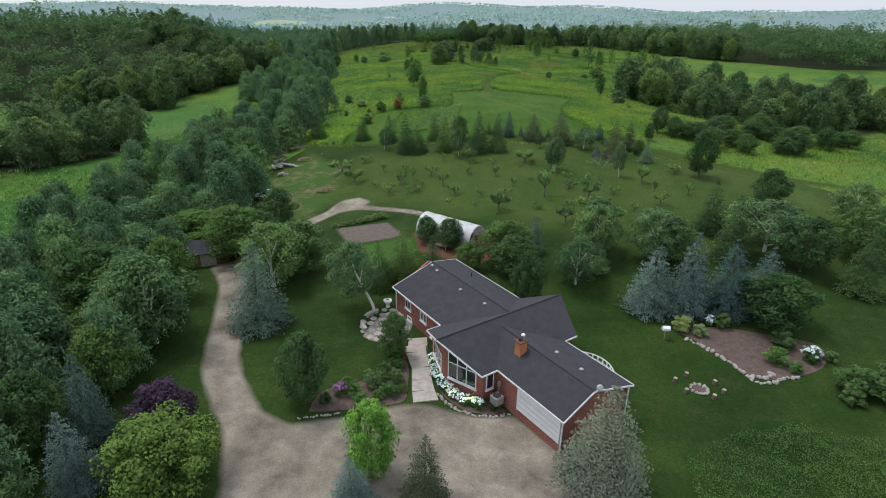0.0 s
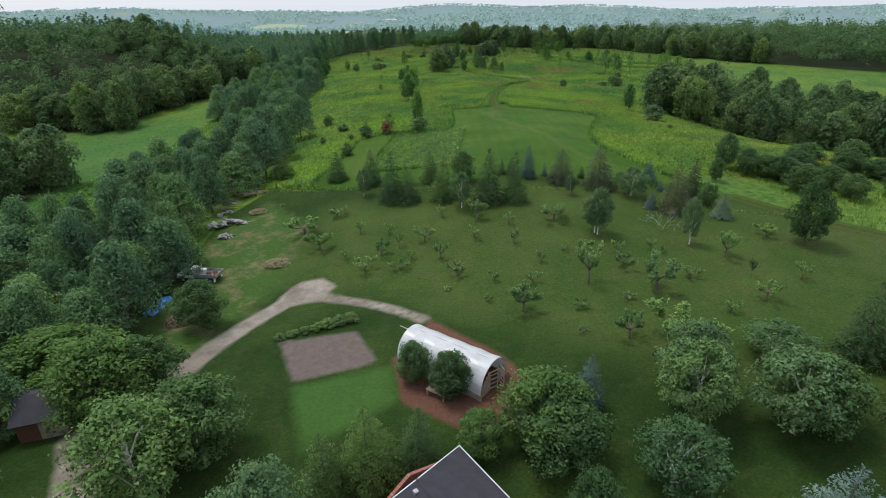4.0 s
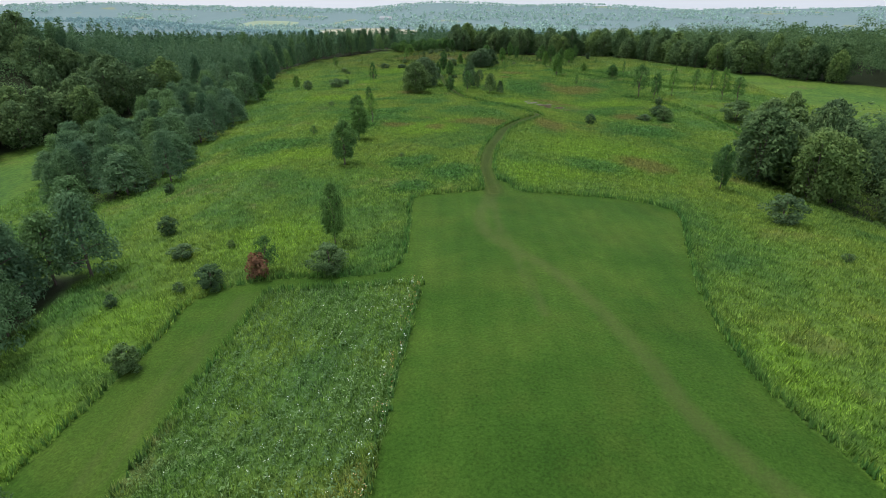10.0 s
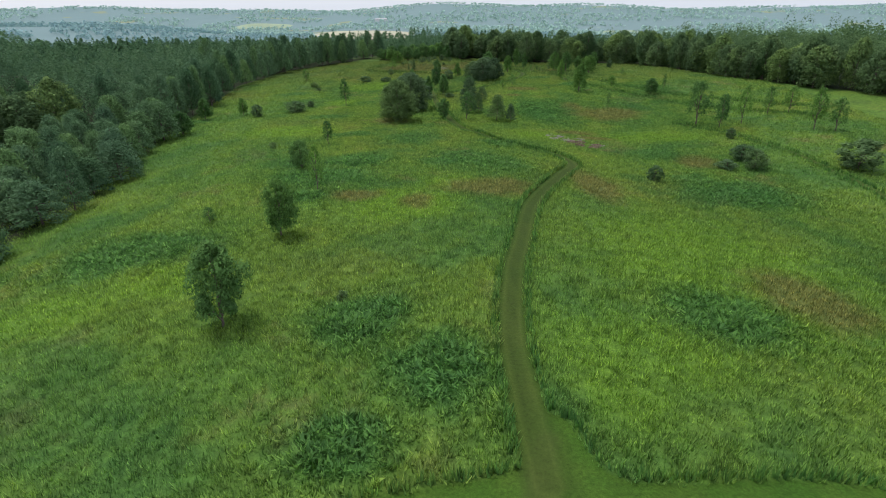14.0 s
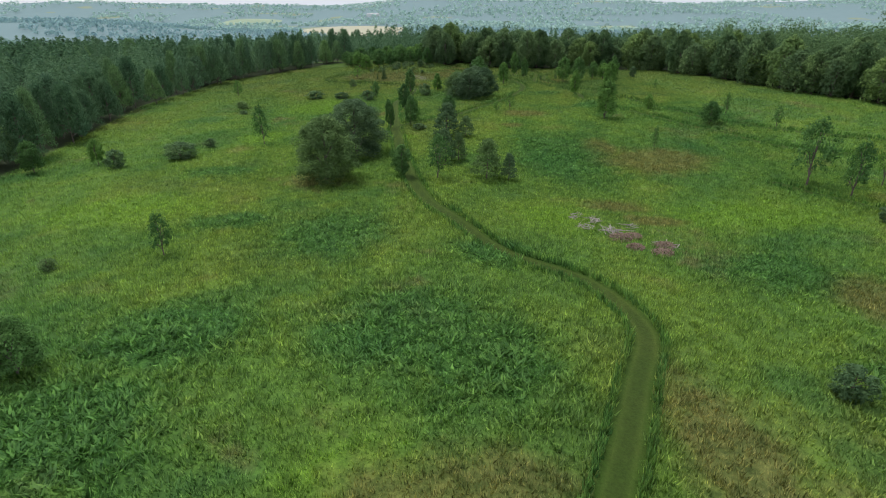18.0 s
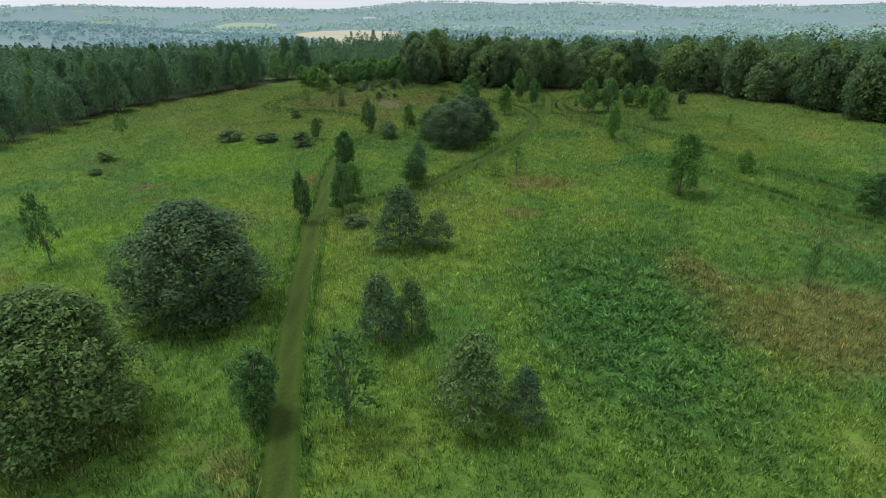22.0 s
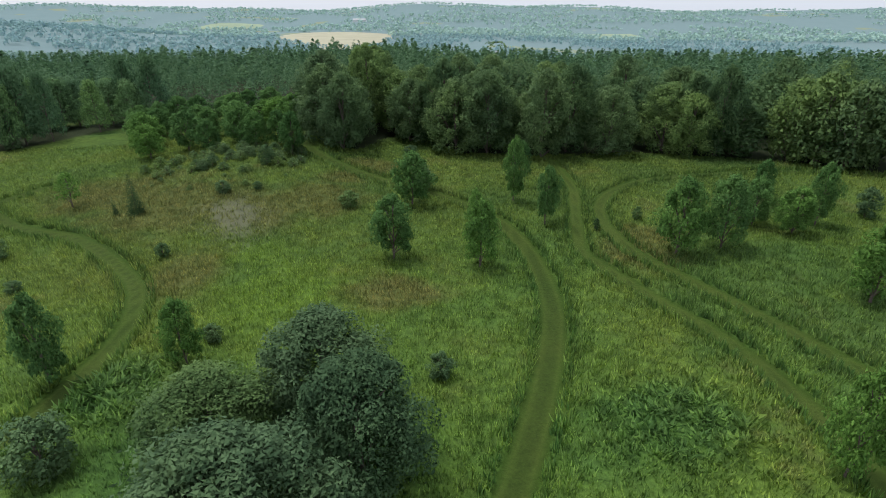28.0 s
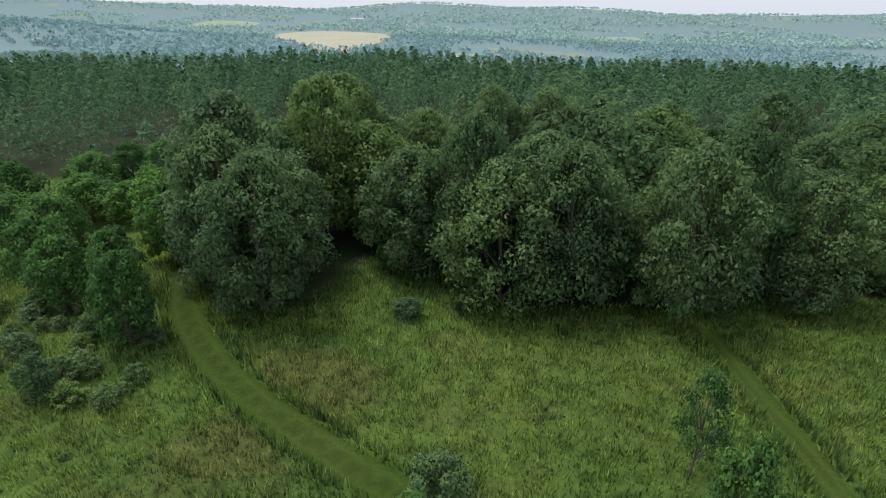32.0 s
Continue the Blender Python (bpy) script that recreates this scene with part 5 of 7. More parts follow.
def meadow_part(name, x0, x1, y0, y1, density, rng, blades, high, label):
    n = int((x1 - x0) * (y1 - y0) * density)
    x, y = rng.uniform(x0, x1, n), rng.uniform(y0, y1, n)
    d = mown_distance(x, y)
    away = (d > 0.12) & (within(HARDWOOD, x, y) > -3) & (within(PINE_WOOD, x, y) > -2) & (within(PINE_ROW, x, y) > -2)
    away &= (within(BARE, x, y) > -1) | (rng.random(len(x)) < 0.3)
    x, y = x[away], y[away]
    clump = 0.45 * np.sin(1.9 * x + 2.0 * np.sin(0.7 * y)) * np.sin(2.3 * y + 1.7 * np.sin(0.9 * x)) + 0.3 * np.sin(0.6 * x + 1.5 * np.sin(0.31 * y)) * np.sin(0.5 * y + 1.2 * np.sin(0.4 * x))
    edge = 1 + 0.5 * np.exp(-(np.maximum(d[away], 0) / 1.6) ** 2)
    rank = patches(LUSH, x, y)
    v, f, w_ = tufts(x, y, high * edge * (1 + (0.45 + 0.75 * rank) * clump + 0.3 * rank), rng, blades, rank)
    me = mesh_of(name, (v, f, w_), PLANT_MAT)
    meadow_zones(me, v[:, 0], v[:, 1])
    tagged(new(name, me), label, "tall grass", kind="stuff")


def shaded_meadow_edge(x0, x1, y0, y1, density, high, rng, label):
    """The upright face that tall grass shows along mown grass, its shade painted into the blades."""
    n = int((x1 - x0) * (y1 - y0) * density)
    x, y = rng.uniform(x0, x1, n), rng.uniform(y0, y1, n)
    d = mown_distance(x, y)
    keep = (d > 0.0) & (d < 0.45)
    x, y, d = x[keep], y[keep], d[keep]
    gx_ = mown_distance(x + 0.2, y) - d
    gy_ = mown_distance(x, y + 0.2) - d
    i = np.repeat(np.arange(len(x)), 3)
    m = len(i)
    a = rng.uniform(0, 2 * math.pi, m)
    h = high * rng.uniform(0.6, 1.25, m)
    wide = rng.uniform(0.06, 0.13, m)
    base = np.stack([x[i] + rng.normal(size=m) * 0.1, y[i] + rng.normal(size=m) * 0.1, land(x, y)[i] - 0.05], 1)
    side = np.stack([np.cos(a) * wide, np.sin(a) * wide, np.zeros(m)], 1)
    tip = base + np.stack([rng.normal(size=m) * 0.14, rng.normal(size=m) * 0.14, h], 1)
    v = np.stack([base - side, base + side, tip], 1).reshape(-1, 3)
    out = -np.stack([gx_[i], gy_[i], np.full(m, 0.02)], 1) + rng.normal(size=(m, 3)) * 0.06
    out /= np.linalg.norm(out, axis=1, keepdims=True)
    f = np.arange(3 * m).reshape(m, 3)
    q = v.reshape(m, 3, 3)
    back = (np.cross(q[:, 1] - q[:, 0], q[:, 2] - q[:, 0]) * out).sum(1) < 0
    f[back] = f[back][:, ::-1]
    me = mesh_of("shaded_meadow_edge", (v, f, np.repeat(out, 3, axis=0)), PLANT_MAT)
    # all edge blades take the darker lush colour as the shade of this face
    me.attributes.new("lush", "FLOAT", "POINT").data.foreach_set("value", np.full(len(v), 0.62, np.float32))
    tagged(new("shaded_meadow_edge", me), label, "tall grass", kind="stuff")


def grass_strip(line, half, density, high, rng, label):
    """A strip of grass left standing between two mown places."""
    x0, x1, y0, y1 = min(p[0] for p in line), max(p[0] for p in line), min(p[1] for p in line), max(p[1] for p in line)
    n = int((x1 - x0 + 2) * (y1 - y0 + 2) * density)
    x, y = rng.uniform(x0 - 1, x1 + 1, n), rng.uniform(y0 - 1, y1 + 1, n)
    keep = along(line, x, y) < half
    x, y = x[keep], y[keep]
    v, f, w_ = tufts(x, y, high * rng.uniform(0.7, 1.3, len(x)), rng, 5)
    me = mesh_of("grass_strip", (v, f, w_), PLANT_MAT)
    meadow_zones(me, v[:, 0], v[:, 1])
    tagged(new("grass_strip", me), label, "tall grass", kind="stuff")


grass_strip(soft_line([(-28.7, 126.8), (-21.1, 125.6), (-13.2, 124.1), (0, 120.6), (14.6, 117.0), (23.7, 115.8), (34, 112), (44.2, 107.9), (49.0, 106.9), (58.5, 104.4)]), 0.35, 9, 0.36, RNG, "strip of tall grass left between orchard and field")
shaded_meadow_edge(-32, 72, 116, 300, 12, 0.85, RNG, "upright edge of tall grass along the mown lawn")
shaded_meadow_edge(-30, 126, 240, 480, 12, 0.85, RNG, "upright edge of tall grass along the mown paths")
meadow_part("meadow_grass", -24, 76, 122, 300, 5.2, RNG, 9, 0.44, "tall meadow grass and goldenrod with mown paths")
meadow_part("meadow_grass", -24, 90, 300, 484, 5.2, RNG, 9, 0.44, "tall meadow grass and milkweed with dry brown stems")
meadow_part("meadow_grass", -115, -38, 40, 125, 1.2, RNG, 4, 0.6, "tall grass of the side field beyond the pines")
meadow_part("meadow_grass", 52, 130, 70, 122, 1.6, RNG, 4, 0.55, "tall meadow grass beyond the orchard")
meadow_part("meadow_grass", -42, -24, 125, 480, 4.2, RNG, 7, 0.44, "tall meadow grass on the upper slope below the pines")
meadow_part("meadow_grass", -80, -42, 125, 480, 2.4, RNG, 6, 0.5, "tall meadow grass on the slope below the pines")
meadow_part("meadow_grass", 76, 130, 110, 480, 2.6, RNG, 6, 0.5, "tall meadow grass beside the hardwood forest")


# ---- built things ----
ROOF = plain("roof_shingles", (0.036, 0.034, 0.04), 0.95, 0.16, 1.2)
WHITE = plain("white_paint", (0.72, 0.72, 0.7), 0.5, 0.05, 2)
CONCRETE = plain("concrete", (0.38, 0.34, 0.29), 0.9, 0.15, 1.5)
STONE = plain("field_stone", (0.33, 0.3, 0.27), 0.9, 0.22, 2.5)
SLATE = plain("slate_slab", (0.27, 0.255, 0.25), 0.85, 0.2, 2.0)
WOOD = plain("weathered_wood", (0.3, 0.25, 0.19), 0.85, 0.2, 3)
STICK = plain("dry_branch", (0.36, 0.31, 0.26), 0.9, 0.2, 4)
GRIT = plain("stone_grit", (0.2, 0.175, 0.145), 0.95, 0.2, 2)
DRY_GRASS = plain("dry_grass", (0.26, 0.22, 0.12), 0.95, 0.25, 4)
STRAW = plain("dead_weeds", (0.23, 0.16, 0.11), 0.95, 0.3, 4)
BLACK = plain("black_rubber", (0.02, 0.02, 0.02), 0.7, 0.15, 4)
METAL = plain("galvanised_metal", (0.42, 0.42, 0.41), 0.4, 0.12, 4, 0.7)
BLUE = plain("blue_tarp", (0.05, 0.2, 0.55), 0.4, 0.2, 2)
RUST = plain("rusty_iron", (0.12, 0.055, 0.03), 0.85, 0.25, 5)
ORANGE = plain("orange_brick", (0.42, 0.16, 0.07), 0.85, 0.15, 3)
BED_EARTH = plain("bed_earth", (0.1, 0.07, 0.055), 0.95, 0.25, 2)
FLOWER_WHITE = foliage("white_blossom", (0.5, 0.52, 0.45), (0.75, 0.76, 0.7))
FLOWER_ORANGE = foliage("orange_blossom", (0.3, 0.13, 0.05), (0.5, 0.26, 0.12))
FLOWER_PINK = foliage("pink_blossom", (0.25, 0.05, 0.22), (0.5, 0.15, 0.42))


def brick_material():
    m, n, k, b = material("red_brick")
    t = n.new("ShaderNodeTexBrick")
    co = n.new("ShaderNodeTexCoord").outputs["UV"]
    k.new(co, t.inputs["Vector"])
    t.inputs["Color1"].default_value, t.inputs["Color2"].default_value, t.inputs["Mortar"].default_value = (0.3, 0.075, 0.04, 1), (0.2, 0.05, 0.032, 1), (0.3, 0.22, 0.18, 1)
    t.inputs["Scale"].default_value, t.inputs["Mortar Size"].default_value, t.inputs["Brick Width"].default_value, t.inputs["Row Height"].default_value = 1.0, 0.008, 0.215, 0.075
    k.new(t.outputs["Color"], b.inputs["Base Color"])
    b.inputs["Roughness"].default_value = 0.85
    return m


def glass_material(name, tint=(0.02, 0.025, 0.03)):
    m, n, k, b = material(name)
    b.inputs["Base Color"].default_value = (*tint, 1)
    b.inputs["Roughness"].default_value, b.inputs["Specular IOR Level"].default_value, b.inputs["Coat Weight"].default_value = 0.05, 0.8, 0.6
    return m


def film_material():
    m, n, k, b = material("greenhouse_film")
    pos = n.new("ShaderNodeTexCoord").outputs["Object"]
    k.new(ramp(n, k, noise_of(n, k, 1.2, 4, 0.6, pos), ((0.3, (0.62, 0.63, 0.62)), (0.7, (0.78, 0.79, 0.78)))), b.inputs["Base Color"])
    b.inputs["Roughness"].default_value = 0.3
    t = n.new("ShaderNodeBsdfTranslucent")
    t.inputs[0].default_value = (0.8, 0.8, 0.78, 1)
    s = n.new("ShaderNodeMixShader")
    s.inputs[0].default_value = 0.35
    k.new(b.outputs[0], s.inputs[1])
    k.new(t.outputs[0], s.inputs[2])
    k.new(s.outputs[0], n["Material Output"].inputs[0])
    return m


BRICK, GLASS, FILM = brick_material(), glass_material("window_glass"), film_material()


def part(name, bm, mat, parent, label=""):
    me = bpy.data.meshes.new(name)
    bm.to_mesh(me)
    bm.free()
    me.materials.append(mat)
    o = new(name, me)
    o.parent = parent
    if label:
        o["label"] = label
    return o


def box(lo, hi, bevel=0.0, bm=None, m=None):
    bm = bm or bmesh.new()
    c = [(a + b) / 2 for a, b in zip(lo, hi)]
    s = [abs(b - a) for a, b in zip(lo, hi)]
    v = bmesh.ops.create_cube(bm, size=1)["verts"]
    bmesh.ops.transform(bm, verts=v, matrix=(m or Matrix()) @ Matrix.Translation(c) @ Matrix.Diagonal((*s, 1)))
    if bevel:
        e = list({x for q in v for x in q.link_edges})
        bmesh.ops.bevel(bm, geom=e, offset=bevel, segments=1, affect="EDGES")
    return bm


def slab(points, thick, bm=None):
    """A flat plate with its top face on the points."""
    bm = bm or bmesh.new()
    pts = [Vector(p) for p in points]
    n = (pts[1] - pts[0]).cross(pts[2] - pts[0]).normalized()
    if n.z < -1e-4:
        pts, n = pts[::-1], -n
    top = [bm.verts.new(p) for p in pts]
    low = [bm.verts.new(p - n * thick) for p in pts]
    bm.faces.new(top)
    bm.faces.new(low[::-1])
    k = len(pts)
    for i in range(k):
        bm.faces.new((top[i], low[i], low[(i + 1) % k], top[(i + 1) % k]))
    bmesh.ops.recalc_face_normals(bm, faces=bm.faces)
    return bm


def rod(a, b, r, bm=None, sides=8, r2=None):
    bm = bm or bmesh.new()
    v, f = tube([a, b], [r, r if r2 is None else r2], sides)
    vs = [bm.verts.new(p) for p in v]
    for q in f:
        bm.faces.new([vs[i] for i in q])
    bm.faces.new(vs[:sides][::-1])
    bm.faces.new(vs[-sides:])
    return bm


def lump(size, rng, bm=None, at=(0, 0, 0), flat=0.7):
    """An uneven stone."""
    bm = bm or bmesh.new()
    v = bmesh.ops.create_icosphere(bm, subdivisions=1, radius=0.5)["verts"]
    for q in v:
        q.co *= 1 + rng.uniform(-0.22, 0.22)
    m = Matrix.Translation(at) @ Euler(rng.uniform(0, 6, 3) * np.array([0.08, 0.08, 1])).to_matrix().to_4x4() @ Matrix.Diagonal((size * rng.uniform(0.8, 1.4), size * rng.uniform(0.7, 1.1), size * flat, 1))
    bmesh.ops.transform(bm, verts=v, matrix=m)
    return bm


def wall(a, b, z0, tops, thick=0.24):
    """A brick wall from a to b, its outer face on the line; tops: (share of the length, height) along its upper edge."""
    bm = bmesh.new()
    uv = bm.loops.layers.uv.new("UVMap")
    a, b = Vector((*a, 0)), Vector((*b, 0))
    way = (b - a).normalized()
    inn = Vector((-way.y, way.x, 0)) * thick
    length = (b - a).length
    outline = [(0, z0), (1, z0)] + [(t, z) for t, z in tops[::-1]]
    outer = [bm.verts.new(a + (b - a) * t + Vector((0, 0, z))) for t, z in outline]
    inner = [bm.verts.new(a + (b - a) * t + inn + Vector((0, 0, z))) for t, z in outline]
    faces = [bm.faces.new(outer), bm.faces.new(inner[::-1])]
    k = len(outline)
    for i in range(k):
        faces.append(bm.faces.new((outer[i], inner[i], inner[(i + 1) % k], outer[(i + 1) % k])))
    for f in bm.faces:
        for l in f.loops:
            l[uv].uv = ((l.vert.co - a).dot(way), l.vert.co.z)
    return bm, length


house = tagged(new("brick_house"), "red brick bungalow with dark grey shingled gable roofs", "house")
house.matrix_world = pose(0, 40, 0, 0, 0, 34.33)
EAVE = 2.6
ROOFS = (
    [(2.47, -2.57, EAVE), (14.23, -2.57, EAVE), (16.2, 1.89, 4.6), (0.65, 1.89, 4.6)],
    [(2.47, 6.35, EAVE), (0.65, 1.89, 4.6), (16.2, 1.89, 4.6), (14.23, 6.35, EAVE)],
    [(4.2, -10.6, EAVE), (7.5, -10.6, 4.2), (7.5, 0.99, 4.2), (4.2, -2.57, EAVE)],
    [(12.6, -10.6, EAVE), (12.6, -2.57, EAVE), (7.5, 0.99, 4.2), (7.5, -10.6, 4.2)],
    [(4.13, 16.2, EAVE), (4.13, 6.35, EAVE), (9.4, 2.0, 4.55), (9.4, 15.9, 4.55)],
    [(14.5, 18.4, EAVE), (9.4, 15.9, 4.55), (9.4, 2.0, 4.55), (14.5, 6.35, EAVE)],
)
for corners in ROOFS:
    part("roof", slab(corners, 0.16), ROOF, house, "dark grey asphalt shingles")


def strip_along(a, b, drop=0.13, thick=0.03):
    """A white fascia or gutter board along an edge."""
    a, b = Vector(a), Vector(b)
    way = (b - a).normalized()
    out = Vector((way.y, -way.x, 0)).normalized() * thick
    bm = bmesh.new()
    ends = []
    for p in (a, b):
        ends.append([bm.verts.new(p + q) for q in (out + Vector((0, 0, 0.03)), -out + Vector((0, 0, 0.03)), -out - Vector((0, 0, drop)), out - Vector((0, 0, drop)))])
    for i in range(4):
        j = (i + 1) % 4
        bm.faces.new((ends[0][i], ends[0][j], ends[1][j], ends[1][i]))
    bm.faces.new(ends[0][::-1])
    bm.faces.new(ends[1])
    return bm


for a, b in (
    ((4.13, 16.2, EAVE), (4.13, 6.35, EAVE)), ((4.13, 6.35, EAVE), (2.47, 6.35, EAVE)), ((2.47, 6.35, EAVE), (0.65, 1.89, 4.6)), ((0.65, 1.89, 4.6), (2.47, -2.57, EAVE)),
    ((2.47, -2.57, EAVE), (4.2, -2.57, EAVE)), ((4.2, -2.57, EAVE), (4.2, -10.6, EAVE)), ((4.2, -10.6, EAVE), (7.5, -10.6, 4.2)), ((7.5, -10.6, 4.2), (12.6, -10.6, EAVE)),
    ((12.6, -10.6, EAVE), (12.6, -2.57, EAVE)), ((12.6, -2.57, EAVE), (14.23, -2.57, EAVE)), ((14.5, 6.35, EAVE), (14.5, 18.4, EAVE)), ((4.13, 16.2, EAVE), (9.4, 15.9, 4.55)), ((9.4, 15.9, 4.55), (14.5, 18.4, EAVE)),
):
    part("fascia", strip_along(a, b), WHITE, house, "white gutter board")
for a, b in (((0.65, 1.89, 4.6), (16.2, 1.89, 4.6)), ((7.5, -10.6, 4.2), (7.5, 0.9, 4.2)), ((9.4, 15.9, 4.55), (9.4, 2.2, 4.55))):
    part("ridge_cap", rod((a[0], a[1], a[2] + 0.0), (b[0], b[1], b[2]), 0.09, None, 6), ROOF, house)
E2 = ((0, 2.5), (1, 2.5))
for a, b, tops in (
    ((4.5, 15.8), (4.5, 6.0), E2), ((4.5, 6.0), (2.9, 6.0), E2), ((2.9, 6.0), (1.45, 1.89), ((0, 2.5), (1, 4.42))), ((1.45, 1.89), (2.9, -2.15), ((0, 4.42), (1, 2.5))),
    ((2.9, -2.15), (4.5, -2.15), E2), ((4.5, -2.15), (4.5, -10.25), E2), ((4.5, -10.25), (12.25, -10.25), ((0, 2.5), (0.387, 4.05), (1, 2.5))), ((12.25, -10.25), (12.25, -2.15), E2),
    ((12.25, -2.15), (13.9, -2.15), E2), ((13.9, -2.15), (13.9, 6.0), ((0, 2.5), (0.5, 4.42), (1, 2.5))), ((13.9, 6.0), (14.1, 17.9), E2), ((14.1, 17.9), (4.5, 15.8), ((0, 2.5), (0.5, 4.3), (1, 2.5))),
):
    bm, _ = wall(a, b, -2.6, tops)
    part("wall", bm, BRICK, house, "red brick wall")


def window(at, turn, wide, high, panes=1, slope=0.0, label="white framed window"):
    """A framed window on a wall; slope: how much higher its left top corner is."""
    m = pose(*at, 0, 0, turn)
    f = part("window", box((-wide / 2, -0.03, 0), (wide / 2, 0.03, high), 0, None, m), GLASS, house, "dark glass")
    bar = 0.085
    for i in range(panes + 1):
        x = -wide / 2 + wide * i / panes
        top = high + slope * (1 - i / panes)
        part("window_frame", box((x - bar / 2, -0.07, 0), (x + bar / 2, 0.06, top), 0, None, m), WHITE, f, "white frame bar")
    part("window_frame", box((-wide / 2, -0.075, -0.04), (wide / 2, 0.055, bar), 0, None, m), WHITE, f)
    part("window_frame", box((-wide / 2, -0.075, high - bar), (wide / 2, 0.055, high), 0, None, m), WHITE, f)
    part("window_sill", box((-wide / 2 - 0.1, -0.14, -0.16), (wide / 2 + 0.1, 0.04, -0.045), 0, None, m), WHITE, f)
    if slope:
        tri = [Vector((-wide / 2, -0.02, high)), Vector((wide / 2, -0.02, high)), Vector((-wide / 2, -0.02, high + slope))]
        part("pane", slab([m @ p for p in tri], 0.03), GLASS, f)
        part("window_frame", rod(m @ Vector((-wide / 2, -0.04, high + slope)), m @ Vector((wide / 2, -0.04, high + 0.02)), 0.06, None, 5), WHITE, f)
    return f


turn_r = math.degrees(math.atan2(-2.15 - 1.89, 2.9 - 1.45))
turn_l = math.degrees(math.atan2(1.89 - 6.0, 1.45 - 2.9))
window((2.15, -0.1, 0.55), turn_r, 3.0, 1.75, 3, 1.1, "tall white framed gable window")
window((2.12, 3.85, 0.55), turn_l, 3.0, 1.75, 3, 0.0)
window((4.47, 13.3, 1.0), -90, 1.1, 1.1, 2)
window((4.47, 10.1, 1.0), -90, 1.1, 1.1, 2)
window((4.47, 8.3, -0.1), -90, 0.8, 0.45, 1)
window((4.47, 13.0, -0.3), -90, 0.8, 0.45, 1)
window((3.7, -2.18, 0.6), 0, 0.75, 1.6, 1)
door = part("garage_door", box((4.4, -10.05, 0.02), (4.5, -5.2, 2.12), 0.01), WHITE, house, "white sectional double garage door")
for z in (0.54, 1.07, 1.6):
    part("panel_joint", box((4.385, -10.0, z - 0.012), (4.4, -5.25, z + 0.012)), METAL, door)
for y in (-10.1, -5.15):
    part("door_frame", box((4.37, y - 0.06, 0), (4.52, y + 0.06, 2.2)), WHITE, house)
part("door_frame", box((4.37, -10.16, 2.12), (4.52, -5.09, 2.24)), WHITE, house)
chimney = part("chimney", box((6.15, -3.2, 3.2), (6.95, -2.45, 4.9), 0.02), ORANGE, house, "orange brick chimney")
part("chimney_cap", box((6.08, -3.27, 4.9), (7.02, -2.38, 5.02), 0.015), RUST, chimney, "rusty cap slab")
part("flue", rod((6.4, -2.8, 5.0), (6.4, -2.8, 5.32), 0.13), BLACK, chimney)
part("flue", rod((6.72, -2.85, 5.0), (6.72, -2.85, 5.5), 0.12), METAL, chimney)
part("flue_cap", rod((6.72, -2.85, 5.5), (6.72, -2.85, 5.6), 0.2, None, 10, 0.16), WHITE, chimney, "white flue cap")
for x, y in ((9.3, -4.6), (9.2, -7.6), (8.7, 13.9), (8.4, 8.9), (8.6, 5.0), (8.9, 15.2)):
    z = (4.2 - (x - 7.5) * 0.314) if y < 0 else (4.55 - (9.4 - x) * 0.37)
    part("roof_vent", box((x - 0.16, y - 0.16, z - 0.1), (x + 0.16, y + 0.16, z + 0.18), 0.03), METAL, house, "small metal roof vent")
part("vent_pipe", rod((12.2, 12.0, 3.2), (12.2, 12.0, 4.0), 0.07), BLACK, house)
dish = part("satellite_dish", rod((8.0, -10.55, 3.9), (8.0, -10.62, 4.25), 0.03), METAL, house, "small grey satellite dish")
part("dish_bowl", rod((8.0, -10.62, 4.3), (7.95, -10.72, 4.36), 0.3, None, 14, 0.22), METAL, dish)
for x, y in ((4.42, 15.9), (4.42, 6.15), (12.3, -10.35), (4.42, -10.35)):
    part("downpipe", box((x - 0.05, y - 0.05, -1.5), (x + 0.05, y + 0.05, 2.5)), WHITE, house)

ac = tagged(new("air_conditioner"), "grey outdoor air conditioner unit beside the house wall", "air conditioner")
ac.matrix_world = house.matrix_world @ pose(3.5, -3.5, -0.02)
part("body", box((-0.45, -0.45, 0), (0.45, 0.45, 0.8), 0.04), METAL, ac)
part("fan_grille", rod((0, 0, 0.8), (0, 0, 0.84), 0.36, None, 16), BLACK, ac)
meter = tagged(new("electric_meter"), "grey electric meter on a pole by the wall", "meter")
meter.matrix_world = house.matrix_world @ pose(4.2, -2.9, 0)
part("post", rod((0, 0, -0.1), (0, 0, 1.2), 0.05), METAL, meter)
part("box", box((-0.15, -0.1, 1.1), (0.15, 0.1, 1.6), 0.02), METAL, meter)

# rear terrace with a curved rail
TERRACE_HEDGE = []
deck = tagged(new("terrace"), "round rear terrace with a white curved railing", "terrace")
deck.matrix_world = house.matrix_world @ pose(12.6, -5.0, -1.6)
bm = bmesh.new()
arc = [(2.9 * math.cos(a), 2.9 * math.sin(a)) for a in np.linspace(-1.35, 1.35, 15)]
part("floor", slab([(0, -2.85, 1.5)] + [(x, y, 1.5) for x, y in arc] + [(0, 2.85, 1.5)], 1.9), CONCRETE, deck)
for (x, y), (u, v) in zip(arc, arc[1:]):
    part("post", box((x - 0.05, y - 0.05, 1.5), (x + 0.05, y + 0.05, 2.45)), WHITE, deck)
    part("rail", rod((x, y, 2.42), (u, v, 2.42), 0.045, None, 6), WHITE, deck)
    part("rail", rod((x, y, 1.95), (u, v, 1.95), 0.03, None, 6), WHITE, deck)

